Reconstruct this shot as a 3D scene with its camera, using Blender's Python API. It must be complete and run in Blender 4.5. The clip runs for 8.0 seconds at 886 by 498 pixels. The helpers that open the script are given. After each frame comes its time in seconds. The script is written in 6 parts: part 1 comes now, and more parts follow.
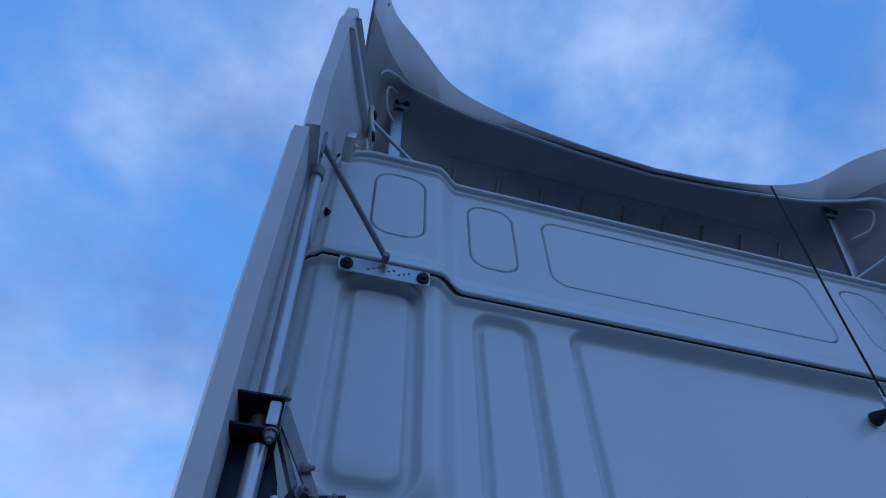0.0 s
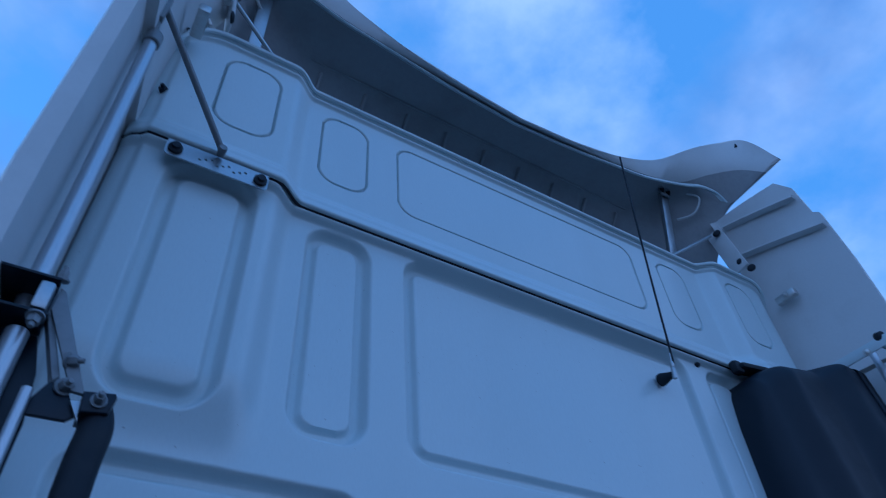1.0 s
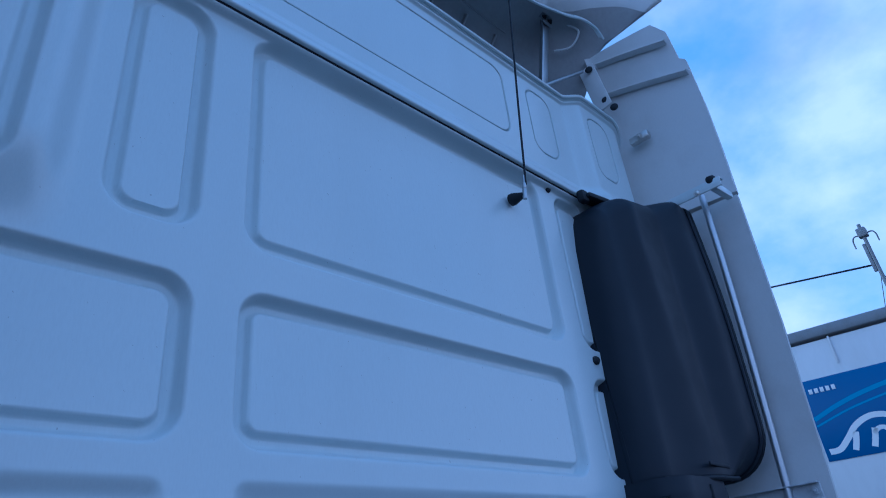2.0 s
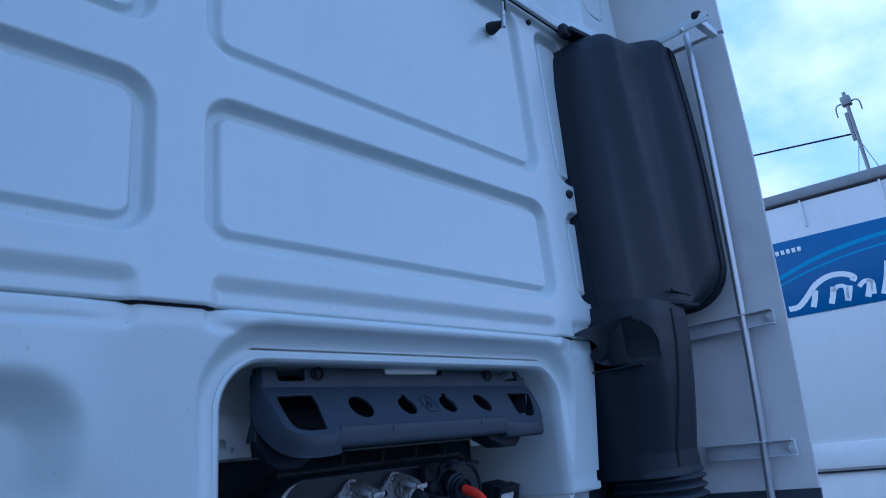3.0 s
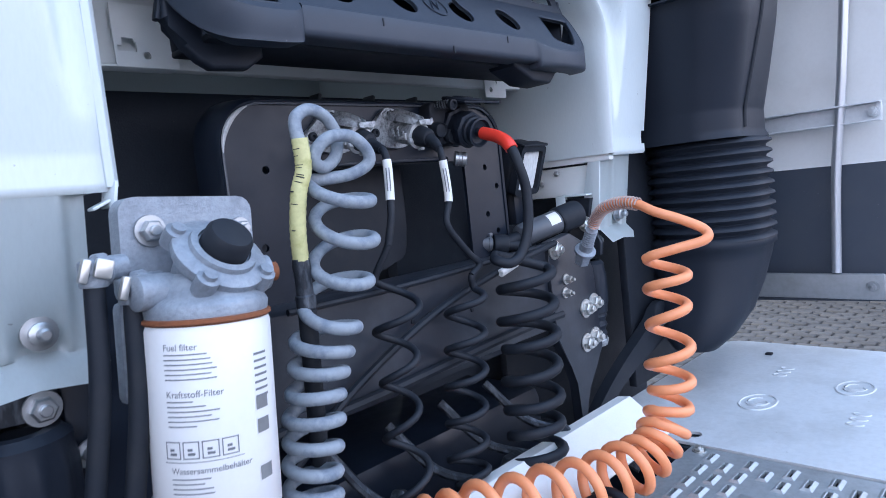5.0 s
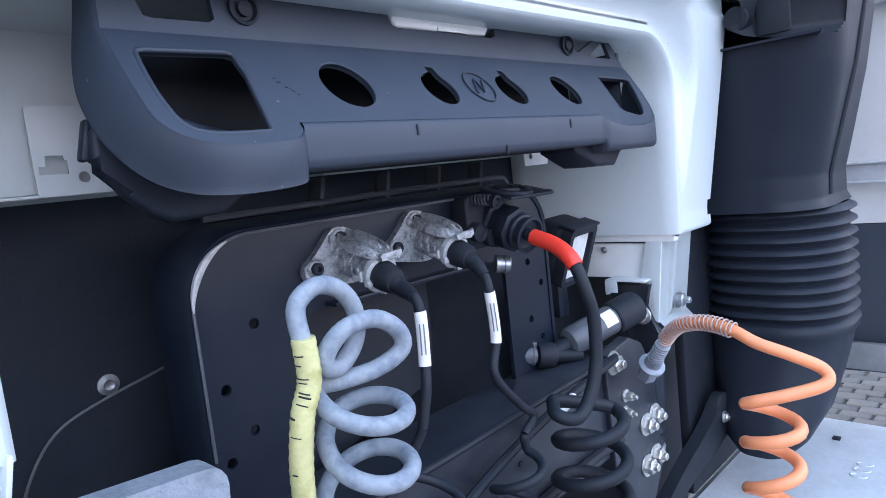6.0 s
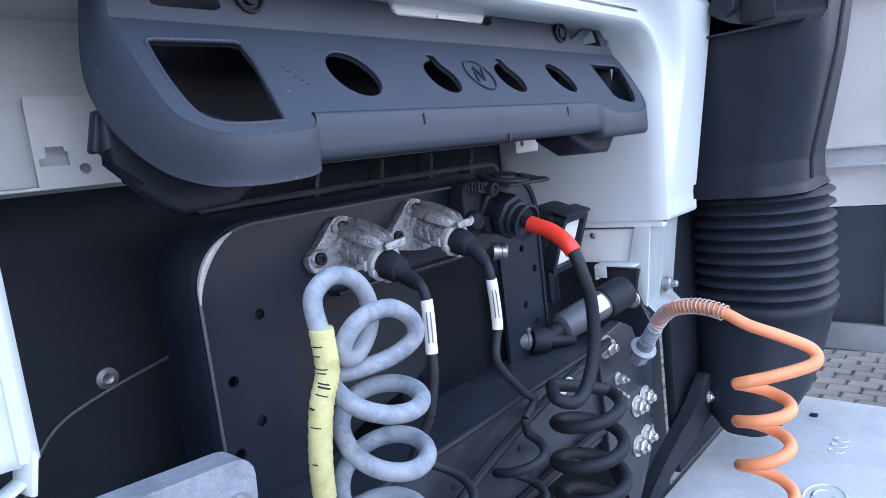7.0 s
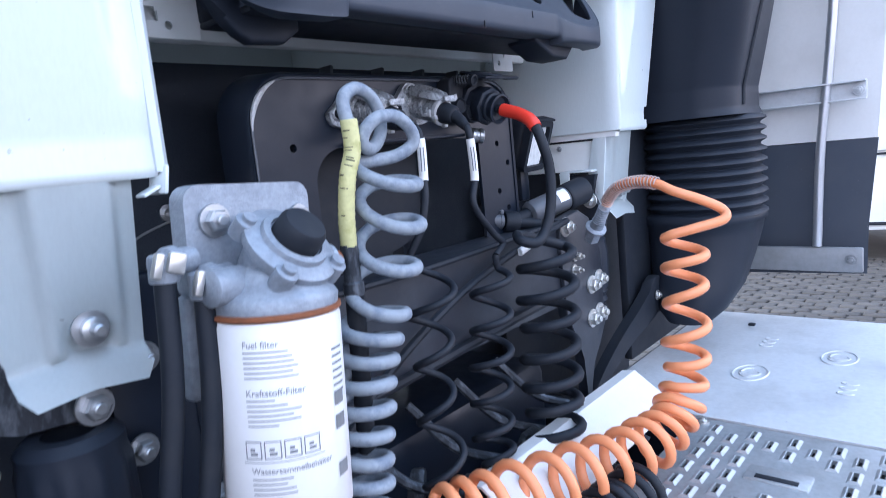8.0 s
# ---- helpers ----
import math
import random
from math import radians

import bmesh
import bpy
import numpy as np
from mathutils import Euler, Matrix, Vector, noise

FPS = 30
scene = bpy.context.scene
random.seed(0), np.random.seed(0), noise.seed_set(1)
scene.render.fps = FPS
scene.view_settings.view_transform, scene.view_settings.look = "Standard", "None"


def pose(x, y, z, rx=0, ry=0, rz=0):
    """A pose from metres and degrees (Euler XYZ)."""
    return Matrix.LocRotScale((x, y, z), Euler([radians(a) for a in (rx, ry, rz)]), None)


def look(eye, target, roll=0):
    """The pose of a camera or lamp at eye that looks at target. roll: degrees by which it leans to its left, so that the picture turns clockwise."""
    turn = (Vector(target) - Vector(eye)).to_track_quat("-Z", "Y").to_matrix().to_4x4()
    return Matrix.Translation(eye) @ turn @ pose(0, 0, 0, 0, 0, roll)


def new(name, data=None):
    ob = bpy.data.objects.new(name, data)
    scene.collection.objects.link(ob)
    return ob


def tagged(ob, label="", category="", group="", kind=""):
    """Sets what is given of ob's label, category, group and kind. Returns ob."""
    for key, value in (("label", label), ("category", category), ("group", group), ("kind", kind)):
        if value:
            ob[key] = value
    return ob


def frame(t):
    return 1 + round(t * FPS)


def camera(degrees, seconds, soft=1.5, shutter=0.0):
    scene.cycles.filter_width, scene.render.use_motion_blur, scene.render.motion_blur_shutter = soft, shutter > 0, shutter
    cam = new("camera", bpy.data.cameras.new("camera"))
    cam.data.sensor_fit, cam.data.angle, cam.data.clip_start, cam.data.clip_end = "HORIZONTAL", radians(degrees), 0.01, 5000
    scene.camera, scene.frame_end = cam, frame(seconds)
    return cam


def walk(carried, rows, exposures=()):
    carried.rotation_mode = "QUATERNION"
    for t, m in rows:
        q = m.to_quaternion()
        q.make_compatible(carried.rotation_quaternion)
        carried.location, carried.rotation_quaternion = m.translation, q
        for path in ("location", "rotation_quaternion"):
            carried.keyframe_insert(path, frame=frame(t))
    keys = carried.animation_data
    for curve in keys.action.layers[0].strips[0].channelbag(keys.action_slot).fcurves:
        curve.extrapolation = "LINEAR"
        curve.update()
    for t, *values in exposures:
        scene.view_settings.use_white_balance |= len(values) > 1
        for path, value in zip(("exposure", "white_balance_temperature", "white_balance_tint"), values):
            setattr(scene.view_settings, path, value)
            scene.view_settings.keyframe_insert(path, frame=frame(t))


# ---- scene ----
cam = camera(68.9, 8.0, 0.6, 0.15)
PATH = [
    (0, (-1.139, -1.041, 1.787), (-0.789, 0.152, 3.353), -0.8),
    (0.5, (-1.126, -1.029, 1.787), (-0.694, 0.081, 3.393), -2.6),
    (1, (-1.087, -1.006, 1.814), (-0.276, 0.162, 3.22), -4.9),
    (1.5, (-1.036, -0.981, 1.814), (0.078, 0.17, 3.012), -6.1),
    (1.7, (-1.02, -0.969, 1.809), (0.177, 0.196, 2.909), -6.3),
    (2.8, (-0.969, -0.934, 1.698), (0.41, 0.343, 2.38), -6.4),
    (3, (-0.964, -0.928, 1.677), (0.435, 0.367, 2.281), -6.4),
    (3.5, (-0.948, -0.883, 1.597), (0.495, 0.453, 1.963), -6.4),
    (4, (-0.919, -0.83, 1.507), (0.523, 0.554, 1.583), -6.2),
    (4.2, (-0.885, -0.765, 1.464), (0.558, 0.618, 1.414), -6.4),
    (5.3, (-0.622, -0.536, 1.573), (0.794, 0.864, 1.393), -6.6),
    (5.5, (-0.581, -0.481, 1.625), (0.876, 0.879, 1.459), -6.8),
    (6, (-0.543, -0.397, 1.694), (0.877, 0.992, 1.462), -6.5),
    (6.5, (-0.554, -0.376, 1.704), (0.862, 1.012, 1.438), -6.6),
    (7, (-0.566, -0.377, 1.7), (0.901, 0.953, 1.417), -6.9),
    (7.5, (-0.627, -0.423, 1.68), (0.873, 0.868, 1.392), -6.8),
    (8, (-0.753, -0.512, 1.544), (0.74, 0.785, 1.25), -6.0),
]
walk(cam, [(t, look(eye, target, roll)) for t, eye, target, roll in PATH],
     [(0, -0.17, 4280, -5), (0.5, -0.17, 4050, -5), (1.0, 0.0, 3900, -9), (1.5, 0.2, 4000, -8), (3.0, 0.72, 4420, -9), (3.5, 1.06, 5000, -9), (4.2, 1.72, 5850, -6), (5.5, 2.60, 6250, -4), (7.5, 2.78, 6300, -3), (8, 2.62, 6250, -3)])

# ---- world and light ----
world = bpy.data.worlds.new("sky_world")
scene.world = world
world.use_nodes = True
wn, wl = world.node_tree.nodes, world.node_tree.links
wn.clear()
w_out, w_bg = wn.new("ShaderNodeOutputWorld"), wn.new("ShaderNodeBackground")
w_sky, w_tc, w_map = wn.new("ShaderNodeTexSky"), wn.new("ShaderNodeTexCoord"), wn.new("ShaderNodeMapping")
w_sky.sky_type, w_sky.sun_disc = "NISHITA", False
w_sky.sun_elevation, w_sky.sun_rotation = radians(14), radians(-32)
w_sky.altitude, w_sky.air_density, w_sky.dust_density = 20, 1.0, 0.6
w_map.inputs["Scale"].default_value = (1.0, 1.0, 1.5)
w_map.inputs["Location"].default_value = (0.4, 0.7, 0.2)
w_noise, w_fine = wn.new("ShaderNodeTexNoise"), wn.new("ShaderNodeTexNoise")
w_noise.inputs["Scale"].default_value, w_noise.inputs["Detail"].default_value, w_noise.inputs["Roughness"].default_value = 3.1, 10, 0.55
w_fine.inputs["Scale"].default_value, w_fine.inputs["Detail"].default_value = 2.6, 6
w_ramp = wn.new("ShaderNodeValToRGB")
w_ramp.color_ramp.elements[0].position, w_ramp.color_ramp.elements[1].position = 0.40, 0.64
w_tint = wn.new("ShaderNodeValToRGB")
w_tint.color_ramp.elements[0].position, w_tint.color_ramp.elements[1].position = 0.40, 0.60
w_tint.color_ramp.elements[0].color = (1.7, 1.95, 3.2, 1)
w_tint.color_ramp.elements[1].color = (4.2, 3.85, 4.7, 1)
w_mix = wn.new("ShaderNodeMix")
w_mix.data_type = "RGBA"
wl.new(w_tc.outputs["Generated"], w_map.inputs["Vector"])
wl.new(w_map.outputs["Vector"], w_noise.inputs["Vector"])
wl.new(w_map.outputs["Vector"], w_fine.inputs["Vector"])
# clouds close up towards the horizon
w_thick, w_sum = wn.new("ShaderNodeMapRange"), wn.new("ShaderNodeMath")
w_thick.inputs["From Max"].default_value, w_thick.inputs["To Min"].default_value, w_thick.inputs["To Max"].default_value = 0.45, 0.22, 0.0
wl.new(w_noise.outputs["Fac"], w_sum.inputs[0])
wl.new(w_thick.outputs["Result"], w_sum.inputs[1])
wl.new(w_sum.outputs["Value"], w_ramp.inputs["Fac"])
wl.new(w_fine.outputs["Fac"], w_tint.inputs["Fac"])
wl.new(w_ramp.outputs["Color"], w_mix.inputs["Factor"])
w_warm, w_rosy = wn.new("ShaderNodeMapRange"), wn.new("ShaderNodeMix")
w_rosy.data_type = "RGBA"
w_warm.inputs["From Min"].default_value, w_warm.inputs["From Max"].default_value, w_warm.inputs["To Min"].default_value, w_warm.inputs["To Max"].default_value = 0.08, 0.70, 0.85, 0.0
w_rosy.inputs["B"].default_value = (5.3, 4.6, 5.7, 1)
wl.new(w_warm.outputs["Result"], w_rosy.inputs["Factor"])
wl.new(w_tint.outputs["Color"], w_rosy.inputs["A"])
wl.new(w_rosy.outputs["Result"], w_mix.inputs["B"])
w_sep, w_low, w_haze = wn.new("ShaderNodeSeparateXYZ"), wn.new("ShaderNodeMapRange"), wn.new("ShaderNodeMix")
w_haze.data_type = "RGBA"
w_low.inputs["From Max"].default_value, w_low.inputs["To Min"].default_value, w_low.inputs["To Max"].default_value = 0.50, 0.85, 0.65
w_haze.inputs["B"].default_value = (1.75, 2.65, 4.8, 1)
wl.new(w_tc.outputs["Generated"], w_sep.inputs["Vector"])
wl.new(w_sep.outputs["Z"], w_low.inputs["Value"])
wl.new(w_sep.outputs["Z"], w_warm.inputs["Value"])
wl.new(w_sep.outputs["Z"], w_thick.inputs["Value"])
wl.new(w_low.outputs["Result"], w_haze.inputs["Factor"])
wl.new(w_sky.outputs["Color"], w_haze.inputs["A"])
wl.new(w_haze.outputs["Result"], w_mix.inputs["A"])
wl.new(w_mix.outputs["Result"], w_bg.inputs["Color"])
w_bg.inputs["Strength"].default_value = 0.15
wl.new(w_bg.outputs["Background"], w_out.inputs["Surface"])

sun = new("sun", bpy.data.lights.new("sun", "SUN"))
sun.data.energy, sun.data.angle, sun.data.color = 0.5, radians(40), (1.0, 0.92, 0.84)
sun.matrix_world = look((-5.0, 8.0, 3.4), (0, 0, 1))


# ---- materials ----
def material(name, colour, rough=0.5, metal=0.0, grain=0.0, grain_scale=60.0, stain=0.0, stain_scale=4.0, stain_colour=None,
             bump=0.0, bump_scale=200.0, coat=0.0, rough_var=0.0, random_tone=0.0, stretch=(1, 1, 1), spec=0.5, specks=0.0, speck_scale=260.0, speck_colour=(0.05, 0.05, 0.05)):
    """A surface with fine grain, broad stains, relief and uneven gloss, in metres."""
    m = bpy.data.materials.new(name)
    m.use_nodes = True
    n, l = m.node_tree.nodes, m.node_tree.links
    b = n["Principled BSDF"]
    b.inputs["Base Color"].default_value = (*colour, 1)
    b.inputs["Roughness"].default_value, b.inputs["Metallic"].default_value = rough, metal
    b.inputs["Specular IOR Level"].default_value = spec
    if coat:
        b.inputs["Coat Weight"].default_value, b.inputs["Coat Roughness"].default_value = coat, 0.08
    tc = n.new("ShaderNodeTexCoord")
    mp = n.new("ShaderNodeMapping")
    mp.inputs["Scale"].default_value = stretch
    l.new(tc.outputs["Object"], mp.inputs["Vector"])

    def tex(scale, detail=5, place=None):
        t = n.new("ShaderNodeTexNoise")
        t.inputs["Scale"].default_value, t.inputs["Detail"].default_value, t.inputs["Roughness"].default_value = scale, detail, 0.6
        l.new(place or mp.outputs["Vector"], t.inputs["Vector"])
        return t

    def mixed(fac, a, other, kind="MIX"):
        x = n.new("ShaderNodeMix")
        x.data_type, x.blend_type = "RGBA", kind
        l.new(fac, x.inputs["Factor"])
        if isinstance(a, tuple):
            x.inputs["A"].default_value = (*a, 1)
        else:
            l.new(a, x.inputs["A"])
        x.inputs["B"].default_value = (*other, 1)
        return x.outputs["Result"]

    def ramp(src, lo, hi, top):
        r = n.new("ShaderNodeMapRange")
        r.inputs["From Min"].default_value, r.inputs["From Max"].default_value, r.inputs["To Max"].default_value = lo, hi, top
        l.new(src, r.inputs["Value"])
        return r.outputs["Result"]

    col = colour
    if grain:
        col = mixed(ramp(tex(grain_scale, 6).outputs["Fac"], 0.4, 0.75, grain), col, tuple(c * 0.55 for c in colour))
    if stain:
        s = stain_colour or tuple(c * 0.6 for c in colour)
        col = mixed(ramp(tex(stain_scale, 8).outputs["Fac"], 0.48, 0.78, stain), col, s)
    if specks:
        col = mixed(ramp(tex(speck_scale, 2, tc.outputs["Object"]).outputs["Fac"], 0.735, 0.76, specks), col, speck_colour)
    if random_tone:
        oi = n.new("ShaderNodeObjectInfo")
        col = mixed(ramp(oi.outputs["Random"], 0.0, 1.0, random_tone), col, tuple(c * 0.45 for c in colour))
    if not isinstance(col, tuple):
        l.new(col, b.inputs["Base Color"])
    if rough_var:
        r = n.new("ShaderNodeMapRange")
        r.inputs["To Min"].default_value, r.inputs["To Max"].default_value = max(0.03, rough - rough_var), min(1, rough + rough_var)
        l.new(tex(stain_scale * 2.3, 6).outputs["Fac"], r.inputs["Value"])
        l.new(r.outputs["Result"], b.inputs["Roughness"])
    if bump:
        bp = n.new("ShaderNodeBump")
        bp.inputs["Strength"].default_value, bp.inputs["Distance"].default_value = bump, 0.002
        l.new(tex(bump_scale, 4).outputs["Fac"], bp.inputs["Height"])
        l.new(bp.outputs["Normal"], b.inputs["Normal"])
    return m


PAINT = material("white_cab_paint", (0.635, 0.695, 0.705), 0.32, grain=0.10, grain_scale=320, stain=0.32, stain_scale=3.2,
                 stain_colour=(0.52, 0.57, 0.57), rough_var=0.10, coat=0.25, stretch=(1, 1, 0.22), bump=0.03, bump_scale=60, specks=0.4, speck_scale=110)
PAINT_IN = material("white_undercoat", (0.81, 0.83, 0.82), 0.55, grain=0.06, grain_scale=90, stain=0.18, stain_scale=5, stain_colour=(0.55, 0.54, 0.50), rough_var=0.1)
FIBRE = material("moulded_white_composite", (0.62, 0.62, 0.61), 0.5, grain=0.08, grain_scale=120, stain=0.35, stain_scale=5,
                 stain_colour=(0.40, 0.39, 0.37), rough_var=0.12, bump=0.06, bump_scale=150)
# darker composite: mostly shade under the deflector put into the colour, some dirt
SHADE_SMUDGE = material("shaded_soiled_composite", (0.33, 0.33, 0.33), 0.6, grain=0.2, grain_scale=60, stain=0.6, stain_scale=6, stain_colour=(0.2, 0.19, 0.18), rough_var=0.1)
PLASTIC = material("grey_black_plastic", (0.0255, 0.035, 0.053), 0.55, grain=0.25, grain_scale=500, stain=0.35, stain_scale=7,
                   stain_colour=(0.055, 0.058, 0.064), rough_var=0.12, bump=0.1, bump_scale=1200, specks=0.35, speck_scale=170, speck_colour=(0.35, 0.36, 0.38))
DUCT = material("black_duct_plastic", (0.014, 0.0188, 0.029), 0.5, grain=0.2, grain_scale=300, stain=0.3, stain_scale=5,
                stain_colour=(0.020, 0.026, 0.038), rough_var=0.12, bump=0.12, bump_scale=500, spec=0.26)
BLACK = material("black_painted_steel", (0.0075, 0.0120, 0.0220), 0.36, grain=0.2, grain_scale=200, stain=0.45, stain_scale=14,
                 stain_colour=(0.017, 0.024, 0.037), rough_var=0.16, bump=0.05, bump_scale=120, spec=0.30)
MAT = material("black_insulation_mat", (0.018, 0.026, 0.040), 0.75, grain=0.3, grain_scale=300, stain=0.5, stain_scale=14,
               stain_colour=(0.036, 0.045, 0.059), rough_var=0.1, bump=0.3, bump_scale=350, specks=0.3, speck_scale=140, speck_colour=(0.2, 0.2, 0.2))
RUBBER = material("black_rubber", (0.0095, 0.0132, 0.0205), 0.62, grain=0.2, grain_scale=250, stain=0.4, stain_scale=20, stain_colour=(0.032, 0.032, 0.033), rough_var=0.1, spec=0.35)
ZINC = material("zinc_plated_steel", (0.46, 0.48, 0.50), 0.36, metal=0.9, grain=0.25, grain_scale=150, stain=0.35, stain_scale=18,
                stain_colour=(0.3, 0.3, 0.29), rough_var=0.12)
BOLT = material("bright_bolt_steel", (0.60, 0.60, 0.58), 0.35, metal=0.85, grain=0.2, grain_scale=200, stain=0.4, stain_scale=60, stain_colour=(0.35, 0.3, 0.24), rough_var=0.1)
CAST = material("weathered_cast_aluminium", (0.50, 0.52, 0.54), 0.42, metal=0.65, grain=0.9, grain_scale=380, stain=1.0, stain_scale=130,
                stain_colour=(0.035, 0.038, 0.042), rough_var=0.15, bump=1.0, bump_scale=420)
HEAD = material("dull_cast_aluminium", (0.30, 0.335, 0.38), 0.5, metal=0.35, grain=0.5, grain_scale=200, stain=0.8, stain_scale=28,
                stain_colour=(0.15, 0.17, 0.20), rough_var=0.15, bump=0.5, bump_scale=260)
# worn socket metal; also colours the painted highlight on the arch's corner
WORN_AND_GLINT = material("worn_aluminium_and_glint", (0.52, 0.53, 0.54), 0.5, metal=0.3, grain=0.4, grain_scale=400, stain=0.5, stain_scale=120, stain_colour=(0.25, 0.26, 0.27), bump=0.5, bump_scale=400)
IRON = material("dark_cast_iron", (0.035, 0.041, 0.052), 0.5, metal=0.3, grain=0.5, grain_scale=200, stain=1.0, stain_scale=55, stretch=(1.6, 1, 0.5), stain_colour=(0.20, 0.225, 0.26), bump=0.5, bump_scale=150)
ALU = material("aluminium_tread", (0.46, 0.49, 0.51), 0.40, metal=0.55, grain=0.4, grain_scale=120, stain=0.7, stain_scale=7,
               stain_colour=(0.26, 0.26, 0.255), rough_var=0.14, bump=0.12, bump_scale=70)
GUARD = material("light_grey_guard_plastic", (0.56, 0.58, 0.60), 0.46, grain=0.25, grain_scale=90, stain=0.75, stain_scale=4,
                 stain_colour=(0.27, 0.275, 0.27), rough_var=0.14, bump=0.35, bump_scale=300, specks=0.5, speck_scale=120)
BLUE = material("dusty_blue_hose", (0.27, 0.305, 0.345), 0.62, grain=0.35, grain_scale=160, stain=1.0, stain_scale=40, stain_colour=(0.085, 0.115, 0.17), rough_var=0.12)
ORANGE = material("orange_hose", (0.82, 0.31, 0.14), 0.40, grain=0.1, grain_scale=130, stain=0.3, stain_scale=24, stain_colour=(0.48, 0.15, 0.06), rough_var=0.1)
SPRING = material("copper_tinted_spring", (0.52, 0.40, 0.36), 0.4, metal=0.4, grain=0.3, grain_scale=200, stain=0.4, stain_scale=80, stain_colour=(0.4, 0.38, 0.36))
YELLOW = material("yellowed_sleeve", (0.62, 0.59, 0.28), 0.5, grain=0.35, grain_scale=160, stain=1.0, stain_scale=45, stain_colour=(0.26, 0.25, 0.05), rough_var=0.1)
RED = material("red_sleeve", (0.78, 0.05, 0.03), 0.42, grain=0.1, grain_scale=120, rough_var=0.08)
LABEL = material("white_label", (0.78, 0.78, 0.77), 0.5, grain=0.08, grain_scale=300, stain=0.2, stain_scale=30, stain_colour=(0.6, 0.6, 0.58))
CAN = material("white_filter_can", (0.78, 0.78, 0.78), 0.32, grain=0.05, grain_scale=200, stain=0.22, stain_scale=18, stain_colour=(0.58, 0.56, 0.52), rough_var=0.08)
CHASSIS = material("dusty_black_chassis_paint", (0.015, 0.019, 0.028), 0.40, grain=0.25, grain_scale=200, stain=0.8, stain_scale=11,
                   stain_colour=(0.044, 0.052, 0.066), rough_var=0.14, bump=0.06, bump_scale=120, specks=0.25, speck_scale=150, speck_colour=(0.16, 0.16, 0.17))
DAMPER = material("dark_grey_damper_paint", (0.085, 0.093, 0.108), 0.4, grain=0.2, grain_scale=200, stain=0.4, stain_scale=25, stain_colour=(0.13, 0.135, 0.145), rough_var=0.1)
INK = material("dark_print", (0.16, 0.17, 0.19), 0.6)
INK_BLUE = material("blue_print", (0.05, 0.20, 0.48), 0.5)
RUST = material("rust", (0.22, 0.075, 0.03), 0.85, grain=0.4, grain_scale=200, stain=0.4, stain_scale=50, stain_colour=(0.1, 0.04, 0.02))
BOWL = material("brown_transparent_bowl", (0.030, 0.014, 0.006), 0.16, grain=0.1, stain=0.3, stain_scale=30)
LENS = material("ribbed_lamp_glass", (0.80, 0.82, 0.82), 0.3, grain=0.5, grain_scale=60, stretch=(4, 1, 1))
STONE = material("granite_setts", (0.120, 0.106, 0.096), 0.8, grain=0.45, grain_scale=120, stain=0.4, stain_scale=12, stain_colour=(0.10, 0.09, 0.085),
                 random_tone=0.55, bump=0.5, bump_scale=90, rough_var=0.12)
SAND = material("dirty_joint_sand", (0.095, 0.085, 0.075), 0.95, grain=0.5, grain_scale=60, stain=0.5, stain_scale=3, stain_colour=(0.05, 0.045, 0.04), bump=0.6, bump_scale=80)
TRAILER = material("dull_white_trailer_side", (0.68, 0.69, 0.70), 0.5, grain=0.1, grain_scale=20, stain=0.45, stain_scale=1.6,
                   stain_colour=(0.5, 0.5, 0.49), rough_var=0.12, stretch=(1, 1, 0.3))
SIGN = material("blue_sign_foil", (0.010, 0.085, 0.26), 0.4, grain=0.1, grain_scale=30, stain=0.2, stain_scale=2, stain_colour=(0.02, 0.14, 0.36))
SWOOSH = material("light_blue_sign_foil", (0.04, 0.25, 0.46), 0.4, grain=0.1, grain_scale=30)
SIGN_WHITE = material("white_sign_foil", (0.75, 0.77, 0.79), 0.45, grain=0.05)
TUBE = material("polished_steel_tube", (0.52, 0.54, 0.57), 0.34, metal=0.7, grain=0.08, grain_scale=90, stain=0.12, stain_scale=6, stain_colour=(0.36, 0.36, 0.37), rough_var=0.04)
GREY = material("grey_steel", (0.24, 0.25, 0.26), 0.55, metal=0.3, grain=0.3, grain_scale=80, stain=0.4, stain_scale=8, stain_colour=(0.12, 0.11, 0.1))


# ---- mesh helpers ----
def thing(name, label, category, at=(0, 0, 0), group="", kind=""):
    ob = new(name)
    ob.empty_display_size = 0.05
    ob.location = at
    ob.matrix_basis = Matrix.Translation(at)
    return tagged(ob, label, category, group, kind)


def placed(ob):
    if ob.parent is None:
        return ob.matrix_basis.copy()
    return placed(ob.parent) @ ob.matrix_parent_inverse @ ob.matrix_basis


def finish(ob, mat, parent, label, angle=38):
    me = ob.data
    me.materials.append(mat)
    me.polygons.foreach_set("use_smooth", [True] * len(me.polygons))
    me.set_sharp_from_angle(angle=radians(angle))
    if parent is not None:
        ob.parent = parent
        ob.matrix_parent_inverse = placed(parent).inverted()
    return tagged(ob, label)


def part(name, bm, mat, parent=None, label="", angle=38):
    bmesh.ops.recalc_face_normals(bm, faces=bm.faces)
    me = bpy.data.meshes.new(name)
    bm.to_mesh(me)
    bm.free()
    return finish(new(name, me), mat, parent, label, angle)


def raw_part(name, verts, faces, mat, parent=None, label="", angle=38):
    me = bpy.data.meshes.new(name)
    me.from_pydata([tuple(map(float, v)) for v in verts], [], faces)
    me.update()
    return finish(new(name, me), mat, parent, label, angle)


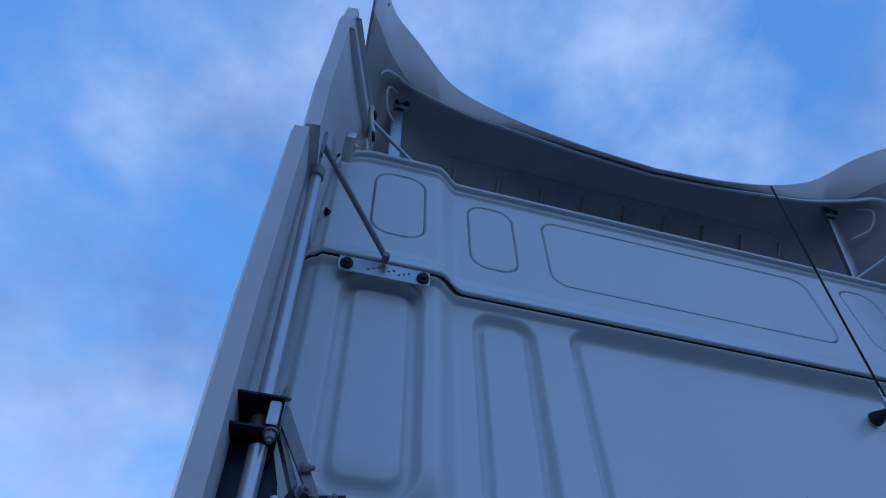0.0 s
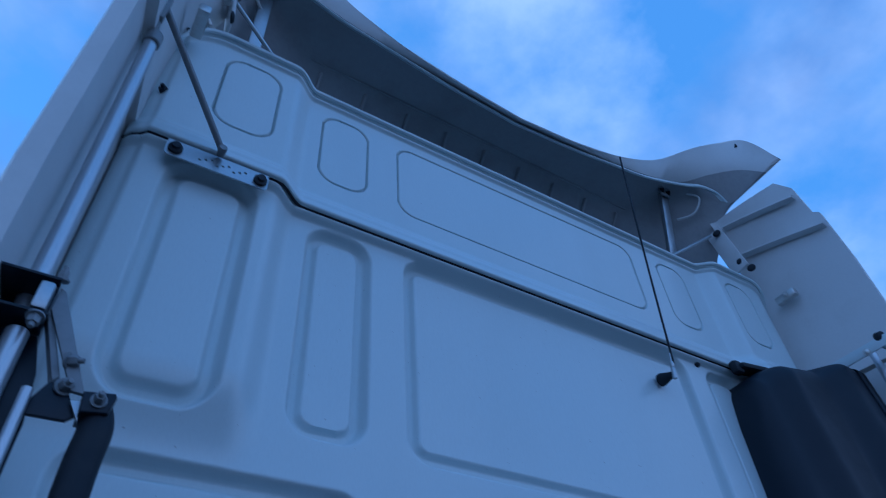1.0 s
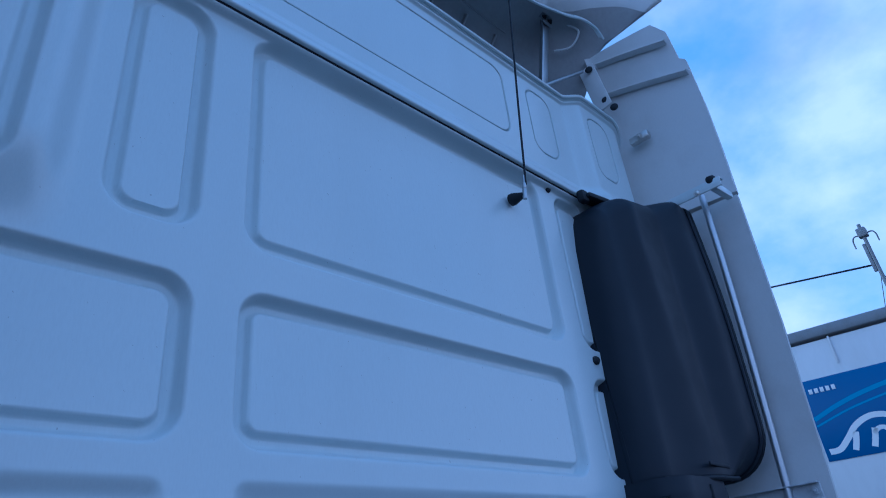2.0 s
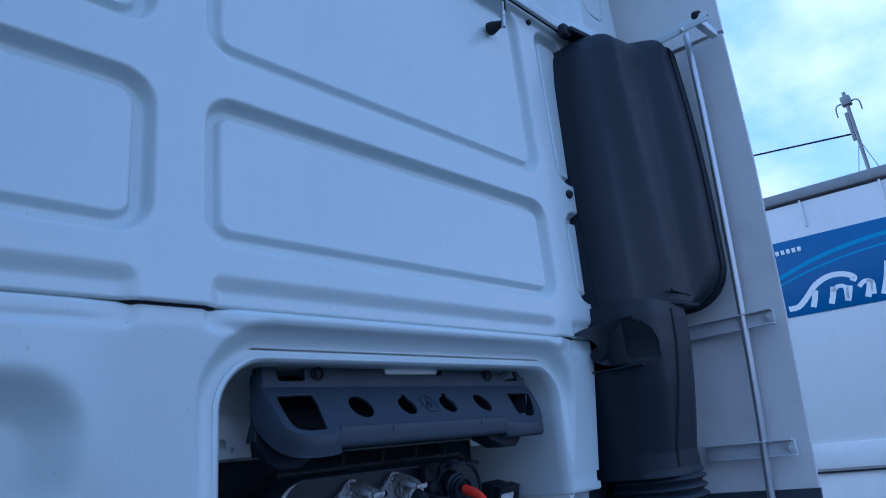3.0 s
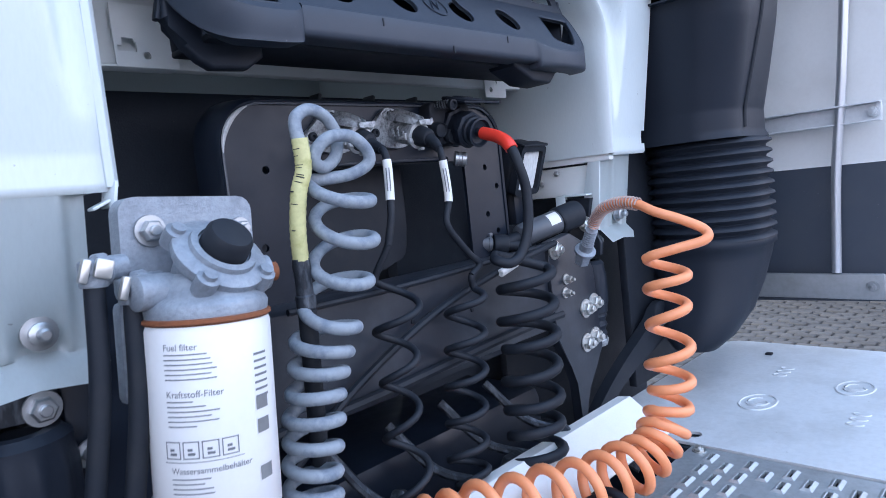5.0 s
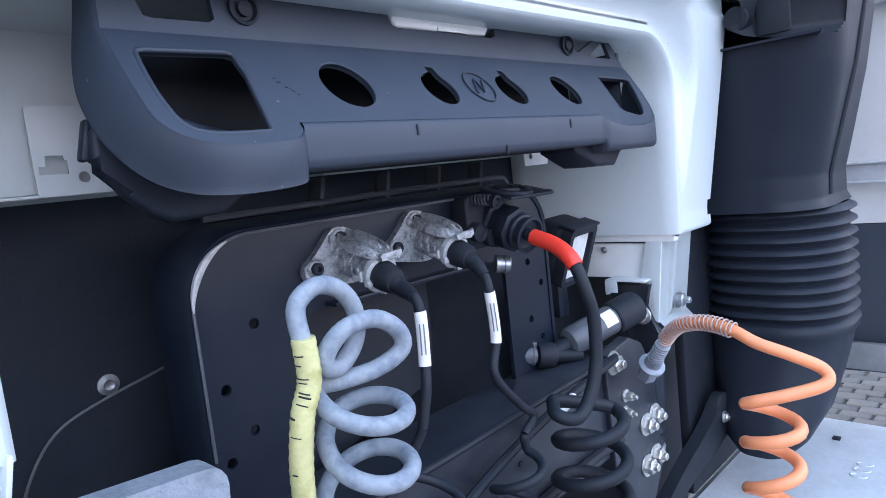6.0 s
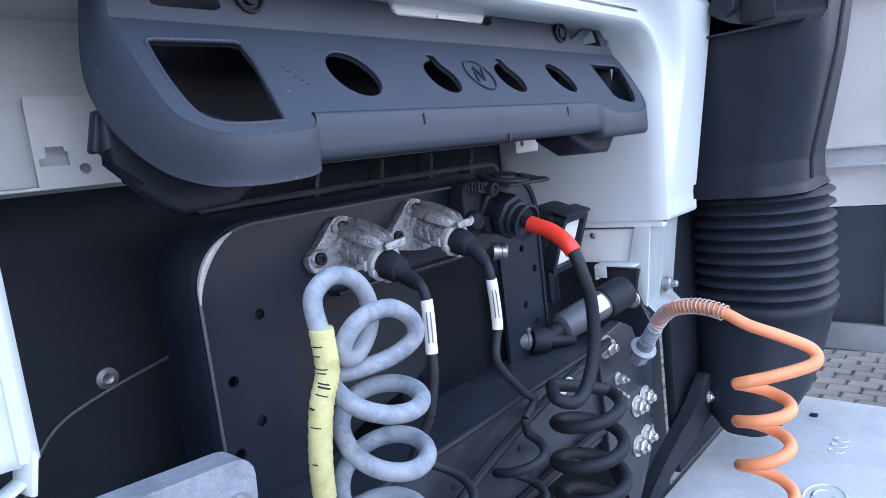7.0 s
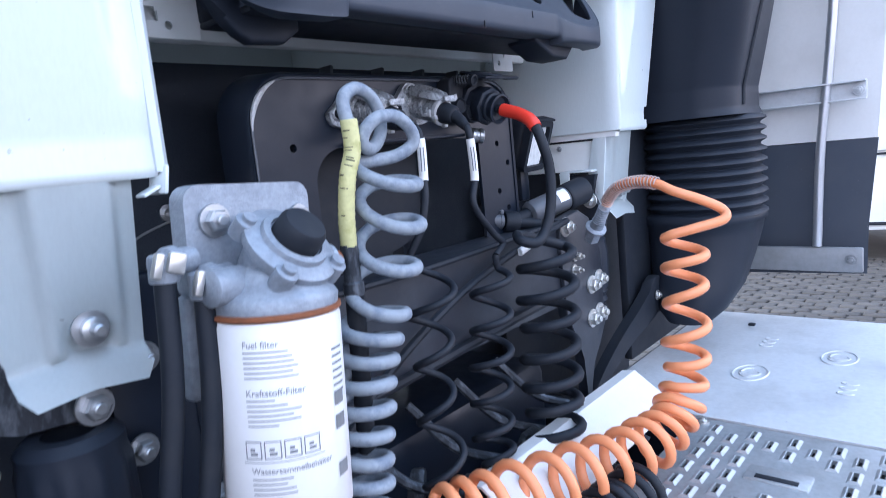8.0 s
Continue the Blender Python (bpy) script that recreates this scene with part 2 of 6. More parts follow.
def box(bm, c, s, bev=0.003, turn=(0, 0, 0), seg=2):
    made = bmesh.ops.create_cube(bm, size=1.0, matrix=pose(*c, *turn) @ Matrix.Diagonal((*s, 1)))["verts"]
    if bev:
        edges = list({e for v in made for e in v.link_edges})
        bmesh.ops.bevel(bm, geom=edges, offset=min(bev, min(s) * 0.45), segments=seg, affect="EDGES", profile=0.5)
    return bm


def B():
    return bmesh.new()


def frame_of(axis):
    a = Vector(axis).normalized()
    u = a.cross(Vector((0, 0, 1)) if abs(a.z) < 0.9 else Vector((1, 0, 0))).normalized()
    return a, u, a.cross(u)


def lathe(bm, base, axis, profile, n=24, caps=True):
    """profile: pairs of radius and distance along the axis from base."""
    a, u, w = frame_of(axis)
    base = Vector(base)
    rings = []
    for r, h in profile:
        rings.append([bm.verts.new(base + a * h + (u * math.cos(2 * math.pi * k / n) + w * math.sin(2 * math.pi * k / n)) * r) for k in range(n)])
    for p, q in zip(rings, rings[1:]):
        for k in range(n):
            bm.faces.new((p[k], p[(k + 1) % n], q[(k + 1) % n], q[k]))
    if caps:
        bm.faces.new(rings[0][::-1])
        bm.faces.new(rings[-1])
    return bm


def rod(bm, p, q, r, n=16, bev=0.0015):
    d = (Vector(q) - Vector(p)).length
    b = min(bev, r * 0.4, d * 0.3)
    return lathe(bm, p, Vector(q) - Vector(p), [(r - b, 0), (r, b), (r, d - b), (r - b, d)], n)


def hexbolt(bm, p, axis, r=0.012, h=0.009, washer=True):
    a = Vector(axis).normalized()
    p = Vector(p)
    if washer:
        lathe(bm, p, a, [(r * 1.45, 0), (r * 1.5, 0.001), (r * 1.45, 0.0028)], 20)
    lathe(bm, p + a * 0.0025, a, [(r, 0), (r * 1.04, h * 0.15), (r * 1.04, h * 0.8), (r * 0.86, h)], 6)
    lathe(bm, p + a * (0.002 + h), a, [(r * 0.5, 0), (r * 0.5, h * 0.5), (r * 0.4, h * 0.6)], 12)
    return bm


def smooth_line(pts, n=8):
    """A smooth curve through the points."""
    P = [Vector(p) for p in pts]
    P = [P[0] * 2 - P[1]] + P + [P[-1] * 2 - P[-2]]
    out = []
    for i in range(1, len(P) - 2):
        a, b, c, d = P[i - 1:i + 3]
        for k in range(n):
            t = k / n
            out.append(0.5 * ((2 * b) + (c - a) * t + (2 * a - 5 * b + 4 * c - d) * t * t + (3 * b - a - 3 * c + d) * t ** 3))
    return out + [P[-2]]


def tube(bm, pts, r, n=10, caps=True, rib=0.0, rib_step=2):
    """A round tube along a line of points; r may follow 0..1 along it. rib: alternate rings stand proud by this much."""
    P = [Vector(p) for p in pts]
    tan = [(P[min(i + 1, len(P) - 1)] - P[max(i - 1, 0)]).normalized() for i in range(len(P))]
    _, u, _ = frame_of(tan[0])
    rings = []
    for i, p in enumerate(P):
        u = (u - tan[i] * u.dot(tan[i])).normalized()
        w = tan[i].cross(u)
        rr = (r(i / (len(P) - 1)) if callable(r) else r) + (rib if rib and (i // rib_step) % 2 else 0)
        rings.append([bm.verts.new(p + (u * math.cos(2 * math.pi * k / n) + w * math.sin(2 * math.pi * k / n)) * rr) for k in range(n)])
    for p, q in zip(rings, rings[1:]):
        for k in range(n):
            bm.faces.new((p[k], p[(k + 1) % n], q[(k + 1) % n], q[k]))
    if caps:
        bm.faces.new(rings[0][::-1])
        bm.faces.new(rings[-1])
    return bm


def helix(axis_pts, radius, turns, phase=0.0, per=18, hand=1, wobble=0.0, ease=None, seed=3):
    """Points of a coil round a smooth axis. ease maps 0..1 along the axis to 0..1 of the turns."""
    rnd = random.Random(seed)
    A = smooth_line(axis_pts, 12)
    n = int(turns * per)
    out = []
    jitter = [rnd.uniform(-1, 1) for _ in range(int(turns) + 3)]
    u = None
    for i in range(n + 1):
        t = i / n
        s = (ease(t) if ease else t) * (len(A) - 1)
        k = min(int(s), len(A) - 2)
        p = A[k].lerp(A[k + 1], s - k)
        a = (A[min(k + 2, len(A) - 1)] - A[max(k - 1, 0)]).normalized()
        if u is None:
            _, u, _ = frame_of(a)
        u = (u - a * u.dot(a)).normalized()
        w = a.cross(u)
        f = turns * t
        j = jitter[int(f)] * (1 - f % 1) + jitter[int(f) + 1] * (f % 1)
        ang = phase + hand * 2 * math.pi * f
        rr = (radius(t) if callable(radius) else radius) + wobble * j
        out.append(p + (u * math.cos(ang) + w * math.sin(ang)) * rr + a * wobble * 0.8 * j)
    return out


def rounded(x0, x1, z0, z1, r, n=6):
    """The outline of a rounded rectangle, counter-clockwise from the lower left."""
    pts = []
    for cx, cz, a0 in ((x1 - r, z0 + r, -90), (x1 - r, z1 - r, 0), (x0 + r, z1 - r, 90), (x0 + r, z0 + r, 180)):
        for k in range(n + 1):
            a = radians(a0 + 90 * k / n)
            pts.append((cx + r * math.cos(a), cz + r * math.sin(a)))
    return pts


def prism(bm, outline, to3, d0, d1, bev=0.0):
    """An outline of 2D points drawn out from depth d0 to d1; to3(a, b, d) gives the place."""
    lo = [bm.verts.new(to3(a, b, d0)) for a, b in outline]
    hi = [bm.verts.new(to3(a, b, d1)) for a, b in outline]
    f0, f1 = bm.faces.new(lo[::-1]), bm.faces.new(hi)
    n = len(outline)
    for k in range(n):
        bm.faces.new((lo[k], lo[(k + 1) % n], hi[(k + 1) % n], hi[k]))
    if bev:
        bmesh.ops.bevel(bm, geom=list(f0.edges) + list(f1.edges), offset=bev, segments=3, affect="EDGES", profile=0.5)
    return bm


def xz(a, b, d):
    return (a, d, b)


def yz_at(a, b, d):
    return (d, a, b)


def loft(rows, closed=False):
    """Verts and faces through rows of points of equal length."""
    verts = [p for r in rows for p in r]
    m = len(rows[0])
    faces = []
    for i in range(len(rows) - 1):
        for k in range(m if closed else m - 1):
            k2 = (k + 1) % m
            faces.append((i * m + k, i * m + k2, (i + 1) * m + k2, (i + 1) * m + k))
    return verts, faces


def holed_plate(bm, outline, holes, to3, d0, d1):
    """A flat plate with openings, of even thickness. holes: outlines of 2D points."""
    flat = bmesh.new()
    edges = []
    for loop in [outline] + holes:
        vs = [flat.verts.new((a, b, 0)) for a, b in loop]
        edges += [flat.edges.new((vs[k], vs[(k + 1) % len(vs)])) for k in range(len(vs))]
    bmesh.ops.triangle_fill(flat, use_beauty=True, use_dissolve=False, edges=edges)
    flat.verts.index_update()
    for depth, flip in ((d0, True), (d1, False)):
        vs = [bm.verts.new(to3(v.co.x, v.co.y, depth)) for v in flat.verts]
        for f in flat.faces:
            ids = [v.index for v in f.verts]
            bm.faces.new([vs[k] for k in (ids[::-1] if flip else ids)])
    flat.free()
    for loop in [outline] + holes:
        lo = [bm.verts.new(to3(a, b, d0)) for a, b in loop]
        hi = [bm.verts.new(to3(a, b, d1)) for a, b in loop]
        for k in range(len(loop)):
            k2 = (k + 1) % len(loop)
            bm.faces.new((lo[k], lo[k2], hi[k2], hi[k]))
    bmesh.ops.remove_doubles(bm, verts=bm.verts, dist=1e-5)
    return bm


def circle(cx, cz, r, n=16, rz=None):
    return [(cx + r * math.cos(2 * math.pi * k / n), cz + (rz or r) * math.sin(2 * math.pi * k / n)) for k in range(n)]


def sstep(a, b, t):
    t = np.clip((t - a) / (b - a), 0, 1)
    return t * t * (3 - 2 * t)


def rr_dist(x, z, x0, x1, z0, z1, r):
    """Signed distance to a rounded rectangle, negative inside."""
    qx, qz = np.abs(x - (x0 + x1) / 2) - (x1 - x0) / 2 + r, np.abs(z - (z0 + z1) / 2) - (z1 - z0) / 2 + r
    return np.hypot(np.maximum(qx, 0), np.maximum(qz, 0)) + np.minimum(np.maximum(qx, qz), 0) - r


# ---- ground ----
bm = B()
bmesh.ops.create_grid(bm, x_segments=40, y_segments=40, size=400)
ground = part("ground", bm, SAND)
tagged(ground, "dirty paved yard with grey granite setts", "ground", kind="structure")

# ---- truck cab: pressed rear wall ----
cab = thing("truck_cab", "white truck sleeper cab seen from behind, pressed panels", "truck cab", (0, 0.9, 1.0))


def dent(x, z, x0, x1, z0, z1, r, depth, w, back=0.0, bw=0.007, gap=0.006):
    """A pressed field: a soft step in, then a crisp step part of the way back out."""
    d = -rr_dist(x, z, x0, x1, z0, z1, r)
    return depth * sstep(0, w, d) - back * sstep(w + gap, w + gap + bw, d)


MIDLINE = -0.015


def wall_y(x, z):
    """Depth of the rear wall's skin; the rear side is negative."""
    ax = np.abs(x - MIDLINE)
    y = -0.045 * sstep(0.785, 0.858, ax) * sstep(2.31, 2.47, z)
    y = y + dent(ax, z, 0.876, 1.078, 2.384, 2.940, 0.065, 0.027, 0.017, 0.014, 0.013, 0.012)
    y = y + dent(ax, z, 0.581, 0.750, 2.398, 2.938, 0.060, 0.029, 0.014, 0.015, 0.0075, 0.014)
    y = y + dent(x, z, -0.512, 0.486, 2.395, 2.947, 0.060, 0.029, 0.014, 0.015, 0.0075, 0.016)
    y = y + dent(x, z, -0.513, 0.474, 2.033, 2.314, 0.055, 0.029, 0.014, 0.015, 0.0075, 0.014)
    y = y + dent(ax, z, 0.577, 1.08, 2.033, 2.314, 0.06, 0.029, 0.014, 0.015, 0.0075, 0.014)
    y = y - 0.020 * sstep(2.940, 2.952, z)
    for a, b in ((-1.3, -0.606), (-0.510, 0.445), (0.503, 1.2)):
        y = y + dent(x, z, a, b, 1.80, 1.990, 0.03, 0.012, 0.032)
    return y + edge_round(x)


def edge_round(x):
    """The skin rolls forward at its ends; the end by the tube stays flat for longer."""
    left = x < MIDLINE
    R = np.where(left, 0.05, 0.09)
    d = np.minimum(np.maximum(np.abs(x - MIDLINE) - np.where(left, 1.125, 1.07), 0), R - 0.0001)
    return R - np.sqrt(R * R - d * d) + np.where(left, 0.010 * sstep(1.128, 1.142, np.abs(x - MIDLINE)), 0.0)


def roof_line(ax):
    d = np.clip(ax - 1.03, 0, 0.1249)
    return 3.458 - (0.125 - np.sqrt(0.125 ** 2 - d * d))


def upper_y(x, z):
    ax = np.abs(x - MIDLINE)
    y = -0.045 * sstep(0.775, 0.850, ax)
    y = y - 0.030 * sstep(3.048, 2.986, z) - 0.004 * sstep(2.984, 2.963, z)
    for a, b in ((-0.760, -0.614), (-1.045, -0.893), (0.535, 0.680), (0.855, 1.0)):
        y = y + dent(x, z, a, b, 3.108, 3.398, 0.055, 0.0145, 0.0035, 0.014, 0.0035, 0.0006)
    y = y + dent(x, z, -0.526, 0.412, 3.102, 3.397, 0.055, 0.0145, 0.0035, 0.014, 0.0035, 0.0006)
    top = z - roof_line(ax)
    y = y - 0.012 * sstep(-0.032, -0.018, top) + 0.012 * np.exp(-((top + 0.013) / 0.004) ** 2)
    return y + edge_round(x)


def opening_dist(x, z):
    return rr_dist(x, z, -0.465, 0.465, 1.20, 1.861, 0.085)


def lower_y(x, z):
    d = opening_dist(x, z)
    y = 0.012 - 0.012 * sstep(1.897, 1.917, z) + 0.043 * sstep(0.062, 0.026, d) - 0.006 * sstep(0.016, 0.004, d)
    flank = sstep(0.44, 0.50, x) + sstep(-0.44, -0.50, x) * (1 - 0.45 * sstep(-0.60, -0.70, x))
    y = y + flank * np.maximum(0, 0.012 + 0.048 * np.clip((1.905 - z) / 0.32, 0, 1) - y)
    y = y + 0.02 * sstep(1.75, 1.56, z) * sstep(-0.60, -0.66, x)
    y = y + dent(x, z, -1.35, -0.655, 1.60, 1.845, 0.10, 0.06, 0.07) - 0.012 * np.exp(-((z - 1.588) / 0.02) ** 2) * sstep(-0.60, -0.66, x)
    for a, b in ((-1.3, -0.606), (-0.510, 0.445), (0.503, 1.2)):
        y = y + dent(x, z, a, b, 1.895, 2.1, 0.02, 0.007, 0.012)
    return y + edge_round(x)


def skin(xs, zs_of, f, keep=None, fold=0.03):
    """A sheet of pressed steel over columns xs, with its edges folded in."""
    rows = []
    cols = len(xs)
    nz = len(zs_of(0.0))
    Z = np.array([zs_of(float(x)) for x in xs]).T
    X = np.tile(np.array(xs), (nz, 1))
    Y = f(X, Z)
    grid = [[(X[i, k], Y[i, k], Z[i, k]) for k in range(cols)] for i in range(nz)]
    low = [(x, y + fold, z + 0.002) for x, y, z in grid[0]]
    low2 = [(x, y + 0.004, z - 0.004) for x, y, z in grid[0]]
    top = [(x, y + 0.004, z + 0.004) for x, y, z in grid[-1]]
    top2 = [(x, y + fold, z + 0.003) for x, y, z in grid[-1]]
    rows = [low, low2] + grid + [top, top2]
    verts, faces = loft(rows)
    if keep is not None:
        faces = [q for q in faces if keep([verts[k] for k in q])]
    return verts, faces


XS = list(np.arange(-1.186, 1.1401, 0.0036))
v, f = skin(XS, lambda x: list(np.linspace(1.939, 2.956, 320)), wall_y)
raw_part("rear_panel", v, f, PAINT, cab, angle=60)


def roof_edge(x):
    return float(roof_line(np.array(abs(x - MIDLINE))))


v, f = skin(list(np.arange(-1.186, 1.1401, 0.0026)), lambda x: list(np.linspace(2.962, roof_edge(x), 210)), upper_y, fold=0.06)
raw_part("upper_rear_panel", v, f, PAINT, cab, angle=60)

XL = [x for x in np.arange(-1.186, 0.6121, 0.0062)]
v, f = skin(XL, lambda x: list(np.linspace(1.553 if x > -0.63 else 1.553 - 0.012 * float(sstep(-0.66, -0.9, x)), 1.931, 72)), lower_y,
            keep=lambda q: not (min(p[0] for p in q) > 0.596 and 1.566 < min(p[2] for p in q) < 1.592) and opening_dist(np.array([p[0] for p in q]), np.array([p[2] for p in q])).min() > 0.004, fold=0.02)
raw_part("lower_rear_panel", v, f, PAINT, cab, angle=60)

# rolled rim of the opening
rim = [(-0.465, 1.553)] + [p for p in rounded(-0.465, 0.465, 1.2, 1.861, 0.085, 10)[11:33]][::-1] + [(0.465, 1.553)]
rim = [p for p in rim if p[1] > 1.5]
rim.sort(key=lambda p: math.atan2(p[1] - 1.5, -(p[0] - 0.0)))
outline3 = [(a, 0.049 + (0.007 if a > 0 else 0.006) * float(sstep(1.85, 1.57, np.array(b))), b) for a, b in rim]
rows = []
for dy, grow in ((0.012, 0.012), (-0.001, 0.010), (-0.004, 0.004), (0.0, -0.001), (0.03, -0.002), (0.31, -0.004)):
    row = []
    for k, (a, y, b) in enumerate(outline3):
        cx = a - 0.0
        nx, nz = 0.0, 0.0
        if b < 1.77:
            nx = 1.0 if cx > 0 else -1.0
        else:
            ex, ez = cx - (0.38 if cx > 0 else -0.375), b - 1.776
            if -0.375 < cx < 0.38:
                ex = 0.0
            L = math.hypot(ex, ez) or 1
            nx, nz = ex / L, ez / L
        row.append((a + nx * grow, y + dy, b + nz * grow))
    rows.append(row)
v, f = loft(rows)
raw_part("opening_rim", v, f, PAINT, cab, angle=50)

bm = B()
box(bm, (-0.472, 0.060, 1.546), (0.004, 0.024, 0.026), 0.0015, (0, 12, 10))
box(bm, (-0.482, 0.062, 1.537), (0.018, 0.018, 0.003), 0.001, (0, -25, 0))
part("folded_tab", bm, PAINT, cab)

# weather strip along the roof seam, and hem of the roof edge
bm = B()
tube(bm, [(x, float(upper_y(np.array(x), np.array(2.960))) + 0.014, 2.958) for x in XS[::4]], 0.0036, 8)
part("seam_gasket", bm, RUBBER, cab, "dark gap seal under the roof seam")
bm = B()
tube(bm, [(x, float(upper_y(np.array(x), roof_edge(x) - 0.004)) - 0.003, roof_edge(x) + 0.001) for x in XS[::3]], 0.0080, 8)
part("roof_hem", bm, PAINT, cab)
bm = B()
tube(bm, [(x, float(wall_y(np.array(x), np.array(1.942))) + 0.016, 1.935) for x in XS[::4] if x < 0.62], 0.0055, 8)
part("lower_seam_gasket", bm, RUBBER, cab)

# sides, roof and front of the cab
for s in (-1, 1):
    bm = B()
    box(bm, (MIDLINE + s * 1.15, 0.98, 2.535), (0.03, 1.84, 1.83), 0.01)
    part("side_panel", bm, PAINT, cab)
bm = B()
box(bm, (MIDLINE, 0.98, 3.46), (2.28, 1.88, 0.03), 0.01)
part("roof_panel", bm, PAINT, cab)
bm = B()
box(bm, (MIDLINE, 1.9, 2.4), (2.28, 0.03, 2.2), 0.01)
part("front_panel", bm, PAINT, cab)

# lining inside the opening
bm = B()
box(bm, (0, 0.270, 1.803), (0.99, 0.02, 0.178), 0.006)
box(bm, (0, 0.20, 1.885), (0.99, 0.29, 0.02), 0.004)
part("tunnel_back_panel", bm, PAINT_IN, cab)
bm = B()
box(bm, (0.480, 0.225, 1.7035), (0.02, 0.32, 0.327), 0.004)
for k in range(7):
    lathe(bm, (0.469, 0.14 + 0.03 * (k % 2), 1.56 + 0.04 * k), (-1, 0, 0), [(0.003, 0), (0.0025, 0.0012), (0.001, 0.0016)], 10)
part("tunnel_side_panel", bm, PAINT_IN, cab)
bm = B()
box(bm, (-0.480, 0.20, 1.78), (0.02, 0.27, 0.17), 0.004)
part("tunnel_side_panel", bm, PAINT_IN, cab)
bm = B()
box(bm, (0.487, 0.20, 1.505), (0.008, 0.19, 0.062), 0.003)
part("lower_side_plate", bm, PAINT_IN, cab)
for y, z in ((0.20, 1.525), (0.24, 1.505)):
    bm = B()
    hexbolt(bm, (0.483, y, z), (-1, 0, 0), 0.006, 0.004, False)
    part("small_bolt", bm, ZINC, cab)
# small folded bracket with a hook slot
bm = B()
holed_plate(bm, rounded(-0.379, -0.300, 1.712, 1.790, 0.003, 2),
            [[(-0.3755, 1.731), (-0.352, 1.731), (-0.352, 1.743), (-0.354, 1.743), (-0.355, 1.7475), (-0.369, 1.7475), (-0.370, 1.738), (-0.3755, 1.738)], circle(-0.340, 1.727, 0.005)],
            xz, 0.241, 0.244)
box(bm, (-0.355, 0.256, 1.713), (0.11, 0.028, 0.003), 0.001)
part("hook_bracket", bm, PAINT_IN, cab)
bm = B()
holed_plate(bm, rounded(0.31, 0.375, 1.69, 1.735, 0.004, 2), [circle(0.328, 1.705, 0.005), circle(0.345, 1.72, 0.004)], xz, 0.232, 0.235)
part("white_clip", bm, LABEL, cab)

# dark insulation behind, below the floor of the cab
tunnel = thing("engine_tunnel_cover", "black insulation mat covering the engine tunnel", "engine cover", (0, 0.5, 1.0))
bm = B()
holed_plate(bm, [(-1.14, 0.41), (1.14, 0.41), (1.14, 1.71), (-1.14, 1.71)], [rounded(-0.17, 0.16, 1.06, 1.56, 0.04, 4)], xz, 0.385, 0.415)
part("mat", bm, MAT, tunnel)
bm = B()
box(bm, (0, 0.72, 1.25), (0.9, 0.02, 0.8), 0.004)
part("engine_bay_wall", bm, RUBBER, tunnel)
bm = B()
rod(bm, (0.06, 0.52, 1.40), (0.30, 0.48, 1.44), 0.055, 24, 0.006)
for k in range(7):
    lathe(bm, (0.09 + 0.028 * k, 0.515 - 0.0047 * k, 1.405 + 0.0047 * k), (0.24, -0.04, 0.04), [(0.056, 0), (0.062, 0.004), (0.062, 0.010), (0.056, 0.014)], 24)
part("ribbed_hose", bm, RUBBER, tunnel)
bm = B()
tube(bm, smooth_line([(-0.415, 0.383, 1.38), (-0.399, 0.383, 1.424), (-0.371, 0.383, 1.462), (-0.327, 0.383, 1.482), (-0.227, 0.383, 1.505), (-0.1, 0.383, 1.53)], 8), 0.0018, 6)
part("seam_line", bm, GREY, tunnel)
bm = B()
lathe(bm, (-0.308, 0.385, 1.500), (0, -1, 0), [(0.012, 0), (0.012, 0.002), (0.006, 0.003), (0.006, 0.004), (0.003, 0.003)], 20)
part("rivet", bm, ZINC, tunnel)
for k, x in enumerate((-0.02, 0.10, 0.21, 0.315)):
    bm = B()
    box(bm, (x, 0.345, 1.682), (0.008, 0.03, 0.05), 0.003, (0, 12, 0))
    part("rib", bm, DAMPER, tunnel)
bm = B()
tube(bm, smooth_line([(-0.2, 0.32, 1.672), (0.1, 0.32, 1.675), (0.32, 0.32, 1.676), (0.365, 0.32, 1.67), (0.375, 0.32, 1.64)], 8), 0.0042, 8)
part("edge_trim", bm, DAMPER, tunnel)
bm = B()
box(bm, (0, 0.9, 0.98), (2.2, 1.0, 0.02), 0.004)
part("floor_liner", bm, RUBBER, tunnel)
for c, e in (((0.86, 0.13, 1.50), (0.52, 0.02, 0.95)), ((0.53, 0.32, 1.16), (0.30, 0.02, 0.62)), ((-0.95, 0.20, 1.25), (0.62, 0.02, 0.62))):
    bm = B()
    box(bm, c, e, 0.004)
    part("wheel_arch_liner", bm, RUBBER, tunnel)

